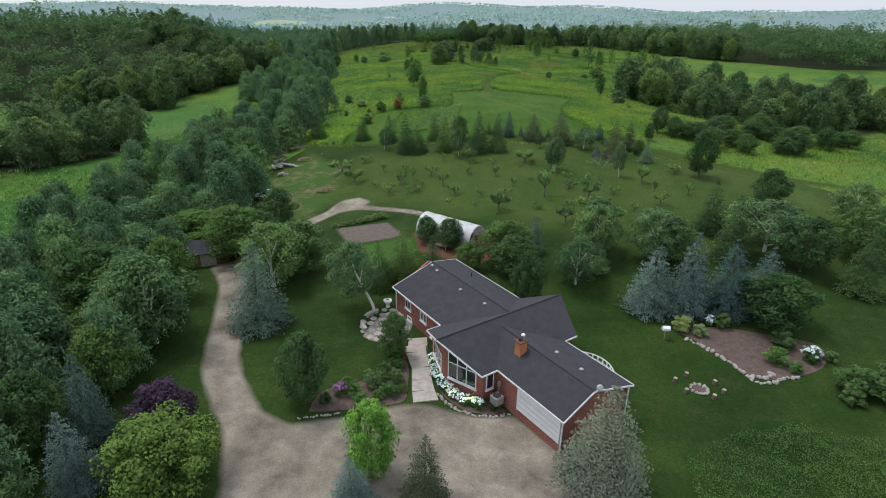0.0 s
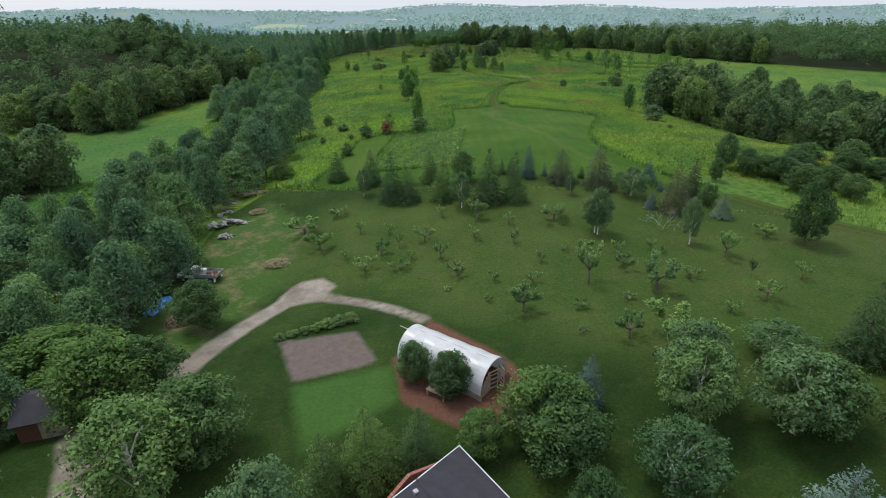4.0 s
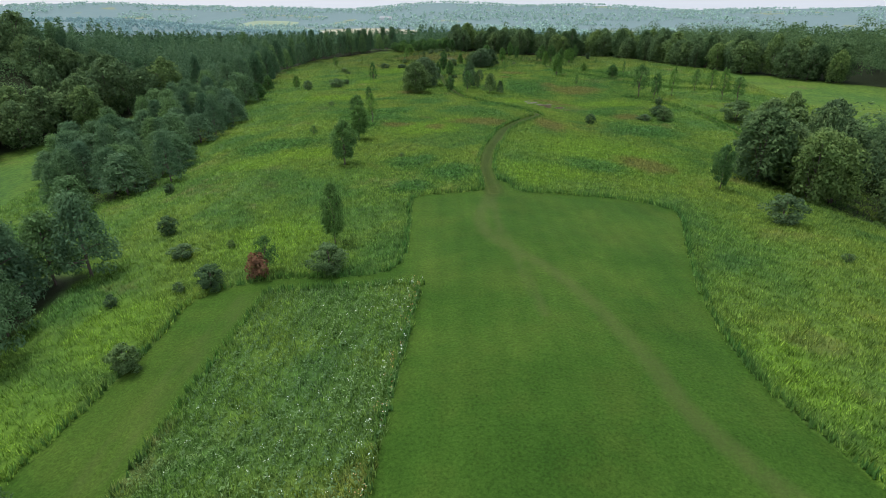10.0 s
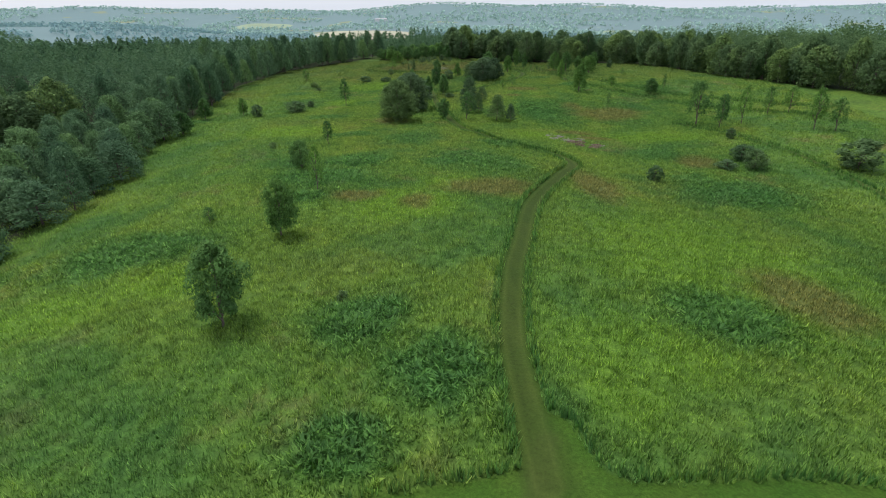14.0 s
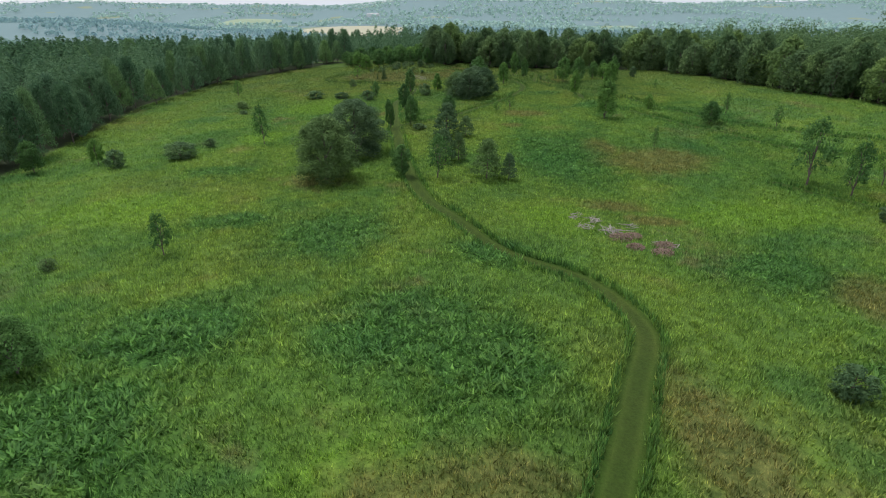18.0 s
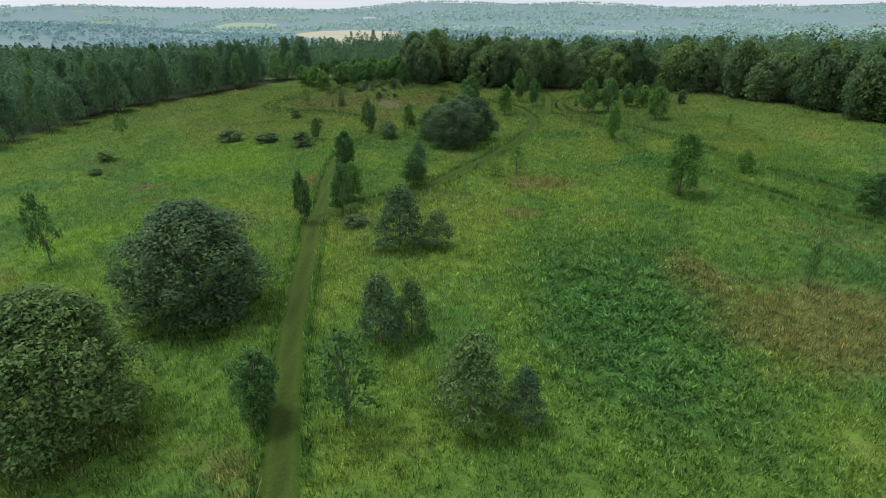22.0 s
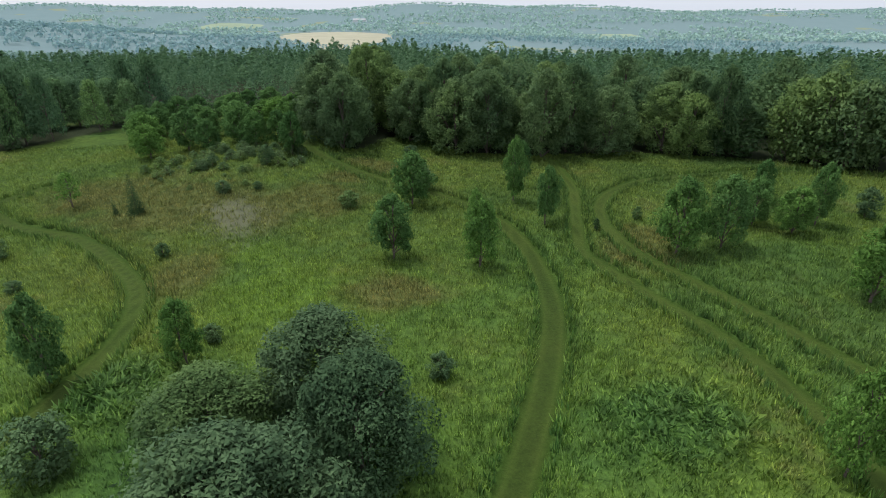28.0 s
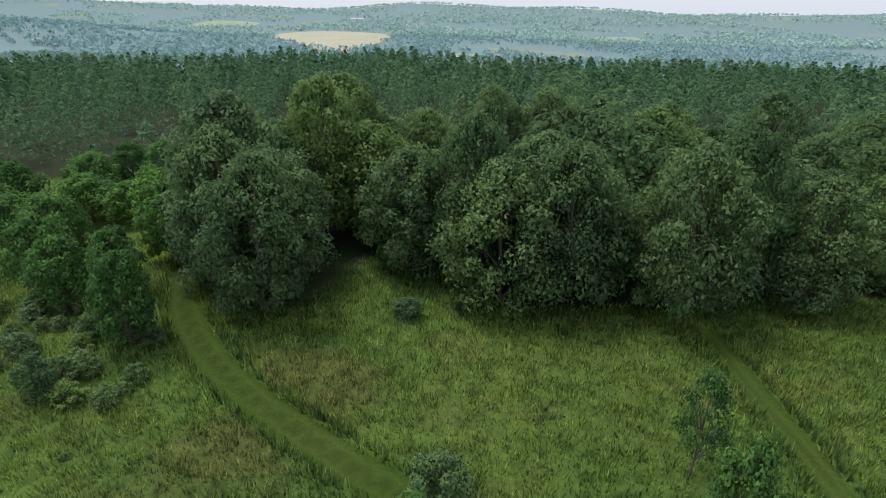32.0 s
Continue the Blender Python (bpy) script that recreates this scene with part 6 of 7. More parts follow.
for a in np.linspace(-1.3, 1.3, 12):
    x_, y_ = 12.6 + 3.35 * math.cos(a), -5.0 + 3.35 * math.sin(a)
    q_ = house.matrix_world @ Vector((x_, y_, 0))
    TERRACE_HEDGE.append((q_.x, q_.y))
tea = tagged(new("garden_table"), "round white garden table on the rear terrace", "table")
tea.matrix_world = house.matrix_world @ pose(14.2, -5.0, -0.1)
part("tabletop", rod((0, 0, 0.7), (0, 0, 0.74), 0.5, None, 18), WHITE, tea)
part("post", rod((0, 0, 0.04), (0, 0, 0.7), 0.05, None, 8), WHITE, tea)
part("foot", rod((0, 0, 0), (0, 0, 0.05), 0.28, None, 12, 0.2), WHITE, tea)

# front walk and patio
WALK = [(-2.9, 50.0, 1.3), (-2.6, 47.5, 1.1), (-2.0, 45.0, 0.95), (-1.9, 43.0, 0.95), (-1.7, 41.4, 1.05), (-1.4, 39.9, 1.15)]
walk_thing = tagged(new("front_walk"), "curved pale concrete garden walk of poured slabs", "walk", kind="structure")
for (x, y, w), (u, v, q) in zip(WALK, WALK[1:]):
    way = Vector((u - x, v - y, 0)).normalized()
    s = Vector((way.y, -way.x, 0))
    pts = [Vector((x, y, land1(x, y) + 0.1)) + s * w + way * 0.02, Vector((x, y, land1(x, y) + 0.1)) - s * w + way * 0.02, Vector((u, v, land1(u, v) + 0.1)) - s * q - way * 0.02, Vector((u, v, land1(u, v) + 0.1)) + s * q - way * 0.02]
    part("paving_slab", slab(pts, 0.2), CONCRETE, walk_thing)
patio = tagged(new("patio"), "round patio of irregular flagstones beside the house", "patio", kind="structure")
part("bedding", slab([(-6.3 + 3.0 * math.cos(-0.26 * q), 52.6 + 3.6 * math.sin(-0.26 * q), land1(-6.3, 52.6) + 0.035) for q in range(24)], 0.2), GRIT, patio)
rng = np.random.default_rng(3)
for ring, count in ((0.0, 1), (0.85, 6), (1.7, 11), (2.5, 16)):
    for j in range(count):
        a = 2 * math.pi * (j + 0.5 * (ring > 1)) / count + rng.uniform(-0.1, 0.1)
        x, y = -6.3 + ring * math.cos(a), 52.6 + 1.25 * ring * math.sin(a)
        n_ = rng.integers(5, 8)
        t0 = rng.uniform(0, 6)
        pts = [(x + 0.44 * rng.uniform(0.8, 1.1) * math.cos(t0 - 2 * math.pi * i / n_), y + 0.46 * rng.uniform(0.8, 1.1) * math.sin(t0 - 2 * math.pi * i / n_), land1(-6.3, 52.6) + 0.06) for i in range(n_)]
        part("flagstone", slab(pts, 0.25), CONCRETE if j % 3 else SLATE, patio)
for k_, (a0, a1) in enumerate(((2.0, 2.75), (3.1, 3.8))):
    bench = tagged(new("curved_bench"), "curved pale stone bench on the patio edge", "bench", "patio benches")
    z = land1(-6.3, 52.6) + 0.05
    seg = np.linspace(a0, a1, 6)
    top = [(-6.3 + 2.75 * math.cos(a), 52.6 + 2.9 * math.sin(a), z + 0.46) for a in seg] + [(-6.3 + 2.3 * math.cos(a), 52.6 + 2.45 * math.sin(a), z + 0.46) for a in seg[::-1]]
    part("seat", slab(top, 0.1), CONCRETE, bench)
    for a in (seg[1], seg[-2]):
        x, y = -6.3 + 2.5 * math.cos(a), 52.6 + 2.65 * math.sin(a)
        part("leg", box((x - 0.15, y - 0.15, z - 0.1), (x + 0.15, y + 0.15, z + 0.37), 0.02), CONCRETE, bench)
urn = tagged(new("planter_urn"), "white pedestal urn planter with a spiky plant", "planter")
urn.matrix_world = pose(-6.4, 56.4, land1(-6.4, 56.4) - 0.02)
part("foot", rod((0, 0, 0), (0, 0, 0.35), 0.3, None, 12, 0.14), WHITE, urn)
part("bowl", rod((0, 0, 0.33), (0, 0, 0.85), 0.2, None, 14, 0.48), WHITE, urn)
part("rim", rod((0, 0, 0.83), (0, 0, 0.92), 0.52, None, 14), WHITE, urn)
bm = bmesh.new()
for j in range(9):
    rod((0, 0, 0.85), (0.4 * math.cos(j * 0.7), 0.4 * math.sin(j * 0.7), 1.4), 0.03, bm, 4, 0.004)
part("plant", bm, LEAF, urn)


def bed_plant(name, x, y, high, wide, mat, label, flowers=None, count=420):
    """A rounded garden plant, with blossoms where it flowers."""
    r = np.random.default_rng(int(abs(x) * 97 + abs(y) * 31))
    e = tagged(new(name), label, "plant", "garden plants")
    e.matrix_world = pose(x, y, land1(x, y) - 0.05, 0, 0, r.uniform(0, 360)) @ Matrix.Diagonal((wide, wide, high, 1))
    c, t = leafy_mesh(r, count * 4, 0.036, 0.02, 16, 0.55, 1.25, 0.55, 0.85)
    o = new("leaves", mesh_of("leaves", c, mat))
    o.parent = e
    o = new("stem", mesh_of("stem", t, BARK))
    o.parent = e
    if flowers is not None:
        n_ = 26
        d = r.normal(size=(n_, 3))
        d[:, 2] = np.abs(d[:, 2]) + 0.4
        d /= np.linalg.norm(d, axis=1, keepdims=True)
        p_ = np.array([0, 0, 0.5]) + d * np.array([0.46, 0.46, 0.46])
        rep = np.repeat(np.arange(n_), 7)
        v, f, w = leaves(p_[rep] + r.normal(size=(len(rep), 3)) * 0.03, np.full(len(rep), 0.06), r.normal(size=(len(rep), 3)) + d[rep] * 1.5, r, 0.9, d[rep])
        o = new("blossom", mesh_of("blossom", (v, f, w), flowers))
        o.parent = e
    return e


def bed(name, line, label, mat=BED_EARTH):
    """A low mound of earth inside an outline."""
    line = soft_line(line + [line[0]], 4)[:-1]
    cx_, cy_ = np.mean([p[0] for p in line]), np.mean([p[1] for p in line])
    verts = [(cx_, cy_, land1(cx_, cy_) + 0.16)] + [(x, y, land1(x, y) + 0.05) for x, y in line] + [(x, y, land1(x, y) - 0.3) for x, y in line]
    n_ = len(line)
    bm = bmesh.new()
    vs = [bm.verts.new(v) for v in verts]
    for i in range(n_):
        j = (i + 1) % n_
        bm.faces.new((vs[0], vs[1 + i], vs[1 + j]))
        bm.faces.new((vs[1 + i], vs[1 + n_ + i], vs[1 + n_ + j], vs[1 + j]))
    bmesh.ops.recalc_face_normals(bm, faces=bm.faces)
    me = bpy.data.meshes.new(name)
    bm.to_mesh(me)
    me.materials.append(mat)
    return tagged(new(name, me), label, "flower bed", kind="structure")


def stone_edge(name, line, size, label, seed):
    """A row of single stones along a bed."""
    r = np.random.default_rng(seed)
    e = tagged(new(name), label, "stone edging")
    pts = soft_line(line, 8)
    run = 0.0
    shapes = []
    for q in range(4):
        me = bpy.data.meshes.new("stone")
        bm = lump(1.0, r)
        bm.to_mesh(me)
        bm.free()
        me.materials.append(STONE)
        shapes.append(me)
    for (x, y), (u, v) in zip(pts, pts[1:]):
        step = math.hypot(u - x, v - y)
        while run < step:
            t = run / step
            px_, py_ = x + (u - x) * t, y + (v - y) * t
            s = size * r.uniform(0.7, 1.3)
            o = new("stone", shapes[r.integers(4)])
            o.parent = e
            o.matrix_world = pose(px_ + r.uniform(-0.1, 0.1), py_ + r.uniform(-0.1, 0.1), land1(px_, py_) + s * 0.12, 0, 0, r.uniform(0, 360)) @ Matrix.Diagonal((s, s, s, 1))
            run += s * 0.85
        run -= step
    return e


bed("front_bed", [(-0.7, 45.8), (-0.6, 43.0), (0.2, 40.8), (1.8, 39.1), (3.8, 38.5), (5.7, 38.7), (4.6, 40.6), (2.6, 41.4), (0.8, 43.6)], "dark earth flower bed under the front windows")
stone_edge("stone_edging", [(-0.3, 40.9), (0.9, 39.4), (2.6, 38.4), (4.4, 38.2), (5.9, 38.6)], 0.36, "pale field stone edging of the front bed", 5)
rng = np.random.default_rng(12)
for t in np.linspace(0, 1, 13):
    x = np.interp(t, [0, 0.35, 0.7, 1], [-0.9, -0.35, 1.1, 3.2]) + rng.uniform(-0.15, 0.15)
    y = np.interp(t, [0, 0.35, 0.7, 1], [46.0, 42.8, 40.6, 39.3]) + rng.uniform(-0.15, 0.15)
    bed_plant("hydrangea", x, y, rng.uniform(0.9, 1.25), rng.uniform(1.1, 1.5), LEAF, "hydrangea with round white flower heads", FLOWER_WHITE)
for x, y in ((3.3, 40.3), (3.9, 40.1), (4.5, 39.0), (5.2, 39.3)):
    bed_plant("yew", x, y, 1.0, 0.7, LEAF_DARK, "small upright dark yew in the front bed")
bed_plant("cypress", -1.4, 46.9, 1.9, 0.6, LEAF_DARK, "slim dark upright cypress by the house corner")
bed("side_bed", [(-11.5, 37.9), (-9.0, 38.2), (-5.5, 39.0), (-3.4, 39.8), (-3.2, 42.0), (-3.4, 45.5), (-4.8, 46.8), (-6.0, 43.6), (-8.5, 42.0), (-11.0, 40.6)], "dark earth shrub bed beside the front walk")
stone_edge("stone_edging", [(-12.2, 37.0), (-10.5, 37.4), (-8.6, 37.9)], 0.3, "pale field stone edging by the driveway", 8)
for x, y, h, w, mat in ((-7.8, 40.3, 1.4, 1.6, LEAF), (-6.4, 41.6, 1.7, 2.0, LEAF_DARK), (-5.0, 40.6, 1.5, 1.9, LEAF), (-4.2, 42.6, 1.6, 1.7, LEAF), (-4.1, 44.6, 1.3, 1.5, LEAF_BIRCH), (-5.4, 43.4, 1.8, 2.0, LEAF), (-6.9, 42.9, 1.2, 1.4, LEAF_BIRCH), (-3.9, 46.4, 1.0, 1.2, LEAF_RED), (-10.3, 39.2, 1.2, 1.6, LEAF_YARD), (-7.2, 39.2, 1.3, 1.7, LEAF), (-5.8, 39.8, 1.1, 1.5, LEAF_OLIVE), (-4.4, 40.6, 1.2, 1.5, LEAF), (-8.6, 41.2, 1.5, 1.8, LEAF_YARD), (-5.6, 42.2, 1.6, 1.8, LEAF_YARD), (-4.6, 45.4, 1.3, 1.5, LEAF), (-3.7, 41.2, 0.9, 1.2, LEAF_OLIVE)):
    bed_plant("garden_shrub", x, y, h, w, mat, "leafy mixed garden shrub in the side bed")
bed_plant("phlox", -9.2, 40.4, 1.3, 1.5, LEAF, "phlox clump with bright pink purple flowers", FLOWER_PINK)
for x, y in TERRACE_HEDGE:
    bed_plant("hedge_shrub", x, y, 0.95, 0.95, LEAF_YARD, "clipped dark green shrub along the terrace rail", None, 220)
# the rockery beyond the rear lawn
bed("rockery_bed", [(25.6, 52.2), (28.2, 48.8), (30.0, 44.6), (32.6, 43.8), (37.8, 45.4), (39.6, 49.0), (35.5, 51.0), (30.5, 52.6)], "bare brown earth rockery bed with shrubs")
stone_edge("rockery_stones", [(26.4, 50.6), (28.2, 48.4), (29.6, 45.6), (30.2, 43.6), (31.6, 43.2), (33.0, 43.8), (34.6, 44.0)], 0.5, "line of pale field stones edging the rockery", 21)
stone_edge("rockery_stones", [(30.4, 44.2), (31.6, 44.0), (32.4, 44.6)], 0.55, "heap of pale field stones in the rockery", 22)
for x, y, h, w, mat, fl in ((26.4, 52.2, 1.9, 2.6, LEAF_PALE, None), (28.0, 51.2, 1.4, 2.0, LEAF_PALE, None), (31.0, 52.6, 1.9, 2.2, LEAF_DARK, None), (33.6, 46.4, 2.0, 2.6, LEAF, None), (35.6, 48.8, 2.2, 2.8, LEAF_DARK, None), (37.2, 46.6, 1.8, 2.2, LEAF, FLOWER_WHITE), (34.8, 44.9, 1.2, 1.6, LEAF, None), (39.3, 46.6, 1.2, 1.8, LEAF_SAGE, None), (29.8, 53.0, 1.4, 1.2, LEAF_APPLE, FLOWER_WHITE), (38.2, 41.6, 3.0, 4.2, LEAF_YARD, None), (40.6, 40.2, 3.2, 4.6, LEAF_YARD, None), (37.2, 40.2, 1.6, 2.4, LEAF_YARD, None), (42.8, 42.4, 3.2, 4.4, LEAF_OLIVE, None)):
    bed_plant("garden_shrub", x, y, h, w, mat, "full green garden shrub by the rockery", fl, 700)
def weeds(name, corners, density, high, mat, label, seed):
    """A patch of rank weeds."""
    r = np.random.default_rng(seed)
    xs_, ys_ = [c[0] for c in corners], [c[1] for c in corners]
    n_ = int((max(xs_) - min(xs_)) * (max(ys_) - min(ys_)) * density)
    x, y = r.uniform(min(xs_), max(xs_), n_), r.uniform(min(ys_), max(ys_), n_)
    ok = within(corners, x, y) < 0
    x, y = x[ok], y[ok]
    stand = 0.5 * np.sin(0.9 * x + 1.7 * np.sin(0.6 * y)) * np.sin(1.1 * y + 1.3 * np.sin(0.8 * x))
    ok = stand > -0.35 + 0.5 * (r.random(len(x)) - 0.5)
    x, y, stand = x[ok], y[ok], stand[ok]
    z_ = land(x, y) + high * (0.8 + stand) * r.random(len(x))
    v, f, w = leaves(np.stack([x, y, z_], 1), r.uniform(0.04, 0.1, len(x)), r.normal(size=(len(x), 3)) * 0.9 + np.array([0, 0, 1.0]), r, 0.5)
    tagged(new(name, mesh_of(name, (v, f, w), mat)), label, "weeds", kind="stuff")


weeds("weed_patch", [(17.5, 24), (19.5, 33.5), (24.5, 36.2), (31, 36.8), (36, 34.2), (40, 26)], 130, 0.9, LEAF_YARD, "rank green weeds in the rough corner of the yard", 71)
weeds("weed_patch", [(30, 36), (37, 35), (50, 38), (54, 30), (40, 26)], 80, 0.8, LEAF_OLIVE, "rank yellowish weeds in the rough corner of the yard", 72)


def garden_rows(seed):
    """Overgrown garden rows, lower and thinner towards the mown strip, with flowers along the far row."""
    r = np.random.default_rng(seed)
    n_ = 22000
    x, y = r.uniform(-15, 5.2, n_), r.uniform(129.5, 159.5, n_)
    ok = within(GARDEN, x, y) < 0
    x, y = x[ok], y[ok]
    across = x - (y - 130) * 0.09 - 2.4
    ridge = 0.5 + 0.5 * np.cos(across * 2 * math.pi / 1.15 + 0.5 * np.sin(0.35 * y))
    ok = r.random(len(x)) < 0.18 + 0.82 * ridge
    x, y, across, ridge = x[ok], y[ok], across[ok], ridge[ok]
    high = (0.35 + 0.65 * np.clip((across + 11) / 11, 0, 1)) * (0.55 + 0.45 * ridge)
    z_ = land(x, y) + high * r.random(len(x)) ** 0.7
    v, f, w = leaves(np.stack([x, y, z_], 1), r.uniform(0.08, 0.19, len(x)), r.normal(size=(len(x), 3)) * 0.9 + np.array([0, 0, 1.0]), r, 0.42)
    tagged(new("garden_rows", mesh_of("garden_rows", (v, f, w), LEAF_APPLE)), "rows of pale flowering weeds in the overgrown garden", "weeds", kind="stuff")
    for mat, count, label, lo, hi in ((FLOWER_WHITE, 150, "white blossoms among the garden rows", -16, 0), (FLOWER_ORANGE, 60, "orange flowers along the garden edge", -1.0, -0.1)):
        i = r.choice(np.flatnonzero((across > lo) & (across < hi) & (r.random(len(x)) < np.exp(across / 5))), count)
        rep_ = np.repeat(i, 3)
        c = np.stack([x[rep_], y[rep_], land(x[rep_], y[rep_]) + high[rep_] + 0.05], 1) + r.normal(size=(len(rep_), 3)) * np.array([0.1, 0.1, 0.05])
        v, f, w = leaves(c, r.uniform(0.025, 0.05, len(rep_)), r.normal(size=(len(rep_), 3)) * 0.4 + np.array([0, 0, 1.0]), r, 0.8)
        tagged(new("blossoms", mesh_of("blossoms", (v, f, w), mat)), label, "flowers", kind="stuff")


garden_rows(73)
fire = tagged(new("fire_pit"), "round fire pit ringed with pale stones", "fire pit")
r = np.random.default_rng(4)
for j in range(11):
    a = 2 * math.pi * j / 11
    bm = lump(0.42, r)
    o = part("stone", bm, STONE, fire)
    o.location = (24.4 + 0.75 * math.cos(a), 42.5 + 0.75 * math.sin(a), land1(24.4, 42.5) + 0.08)
o = part("ash", rod((24.4, 42.5, land1(24.4, 42.5) - 0.1), (24.4, 42.5, land1(24.4, 42.5) + 0.04), 0.62, None, 14), BED_EARTH, fire)
for j, (x, y) in enumerate(((22.6, 43.8), (24.0, 44.6), (26.2, 43.3), (26.4, 41.9), (25.2, 41.2), (23.0, 42.1))):
    stump = tagged(new("log_stool"), "sawn log stool standing on the lawn", "stool", "stools round the fire pit")
    z = land1(x, y)
    part("log", rod((x, y, z - 0.05), (x + 0.02, y, z + 0.42), 0.22, None, 10, 0.2), BARK, stump)
    part("cut_face", rod((x + 0.02, y, z + 0.42), (x + 0.02, y, z + 0.435), 0.19, None, 10), WOOD, stump)
feeder = tagged(new("bird_table"), "white bird table on a thin post", "bird table")
z = land1(24.0, 50.7)
part("post", rod((24.0, 50.7, z - 0.05), (24.0, 50.7, z + 1.2), 0.04), WOOD, feeder)
part("tray", box((23.6, 50.4, z + 1.2), (24.4, 51.0, z + 1.27)), WHITE, feeder)
part("roof", slab([(23.6, 50.35, z + 1.45), (24.4, 50.35, z + 1.45), (24.4, 50.7, z + 1.65), (23.6, 50.7, z + 1.65)], 0.04), WHITE, feeder)
part("roof", slab([(23.6, 51.05, z + 1.45), (23.6, 50.7, z + 1.65), (24.4, 50.7, z + 1.65), (24.4, 51.05, z + 1.45)], 0.04), WHITE, feeder)
for x in (23.65, 24.35):
    part("upright", rod((x, 50.7, z + 1.25), (x, 50.7, z + 1.62), 0.025, None, 6), WOOD, feeder)

# shed at the end of the drive
shed = tagged(new("shed"), "low dark brown shed with a grey roof among trees", "shed")
shed.matrix_world = pose(-33.0, 70.5, land1(-33, 70.5) - 0.1, 0, 0, 20)
for lo, hi in (((-2.6, -2.2, 0), (2.6, -2.05, 2.3)), ((-2.6, 2.05, 0), (2.6, 2.2, 2.3)), ((-2.6, -2.05, 0), (-2.45, 2.05, 2.3)), ((2.45, -2.05, 0), (2.6, 2.05, 2.3))):
    part("wall", box(lo, hi), RUST, shed)
part("roof", slab([(-2.9, -2.6, 2.2), (2.9, -2.6, 2.2), (2.9, 0, 3.4), (-2.9, 0, 3.4)], 0.12), ROOF, shed)
part("roof", slab([(-2.9, 2.6, 2.2), (-2.9, 0, 3.4), (2.9, 0, 3.4), (2.9, 2.6, 2.2)], 0.12), ROOF, shed)
part("door", box((-1.0, -2.24, 0.05), (1.0, -2.18, 2.0)), WOOD, shed)

# hoop greenhouse
hoop = tagged(new("hoop_greenhouse"), "white film hoop greenhouse with open wooden doors", "greenhouse")
hoop.matrix_world = pose(4.9, 72.7, land1(3, 75), 0, 0, 143.8)
span, crest, long_ = 2.2, 2.55, 9.5
arcs = [(span * math.cos(a), crest * math.sin(a) ** 0.85) for a in np.linspace(0, math.pi, 19)]
bm = bmesh.new()
rows_ = []
for xx in np.linspace(0, long_, 9):
    sag = 0.0 if round(xx / long_ * 8) % 2 == 0 else 0.03
    rows_.append([bm.verts.new((xx, y * (1 - sag * 0.6), z * (1 - sag) + 0.25)) for y, z in arcs])
for p_, q_ in zip(rows_, rows_[1:]):
    for i in range(len(p_) - 1):
        bm.faces.new((p_[i], p_[i + 1], q_[i + 1], q_[i]))
cover = part("film", bm, FILM, hoop, "translucent white plastic film")
cover.modifiers.new("thick", "SOLIDIFY").thickness = 0.02
for xx in np.linspace(0, long_, 5):
    bm = bmesh.new()
    for (y, z), (u, v) in zip(arcs, arcs[1:]):
        rod((xx, y * 0.985, z * 0.985 + 0.24), (xx, u * 0.985, v * 0.985 + 0.24), 0.03, bm, 6)
    part("hoop", bm, METAL, hoop)
for y in (-span, span):
    part("base_board", box((-0.1, y - 0.06, -0.5), (long_ + 0.1, y + 0.06, 0.32)), WOOD, hoop)
part("brace", rod((long_ - 0.05, 0.4, crest + 0.1), (long_ + 0.7, 0.8, crest + 0.45), 0.03, None, 6), WHITE, hoop)
part("purlin", rod((0, 0, crest + 0.2), (long_, 0, crest + 0.2), 0.03, None, 6), METAL, hoop)
for y0, y1 in ((-2.1, -0.75), (0.75, 2.1)):
    for j in range(4):
        part("end_board", box((-0.04, y0 + j * 0.34, 0.0), (0.0, y0 + j * 0.34 + 0.32, 1.2 + 0.28 * (j if y0 < 0 else 3 - j))), WOOD, hoop)
for y, turn, s in ((-0.8, 150, 1), (0.8, -110, 1)):
    leaf = part("door", box((0, -0.03, 0.15), (1.0, 0.03, 0.27), 0, None, pose(0, y, 0, 0, 0, turn)), WOOD, hoop, "open slatted wooden door")
    for z in (0.6, 1.05, 1.5, 1.85):
        part("slat", box((0, -0.03, z), (1.0, 0.03, z + 0.11), 0, None, pose(0, y, 0, 0, 0, turn)), WOOD, leaf)
    for x in (0.0, 0.9):
        part("stile", box((x, -0.04, 0.1), (x + 0.1, 0.04, 2.0), 0, None, pose(0, y, 0, 0, 0, turn)), WOOD, leaf)
table = tagged(new("slatted_table"), "grey slatted wooden potting table on bark mulch", "table")
table.matrix_world = pose(-0.1, 71.9, land1(-0.1, 71.9), 0, 0, -33)
for j in range(12):
    part("slat", box((-0.95 + j * 0.16, -0.5, 0.62), (-0.95 + j * 0.16 + 0.135, 0.5, 0.66)), WOOD, table)
for x in (-0.85, 0.85):
    for y in (-0.42, 0.42):
        part("leg", box((x - 0.05, y - 0.05, -0.08), (x + 0.05, y + 0.05, 0.62)), WOOD, table)
for y in (-0.45, 0.45):
    part("apron", box((-0.95, y - 0.025, 0.5), (0.97, y + 0.025, 0.62)), WOOD, table)
# low hedge by the vegetable bed
for j, (x, y, w) in enumerate(((-17.4, 83.0, 1.6), (-16.1, 83.5, 1.6), (-14.9, 83.9, 1.5), (-13.6, 84.2, 1.8), (-12.4, 84.7, 2.2), (-11.2, 85.1, 2.3), (-10.0, 85.4, 2.1))):
    bed_plant("hedge_shrub", x, y, 0.75 + 0.07 * j, w, LEAF_DARK, "dark leafy low shrub beside the tilled bed", None, 520)

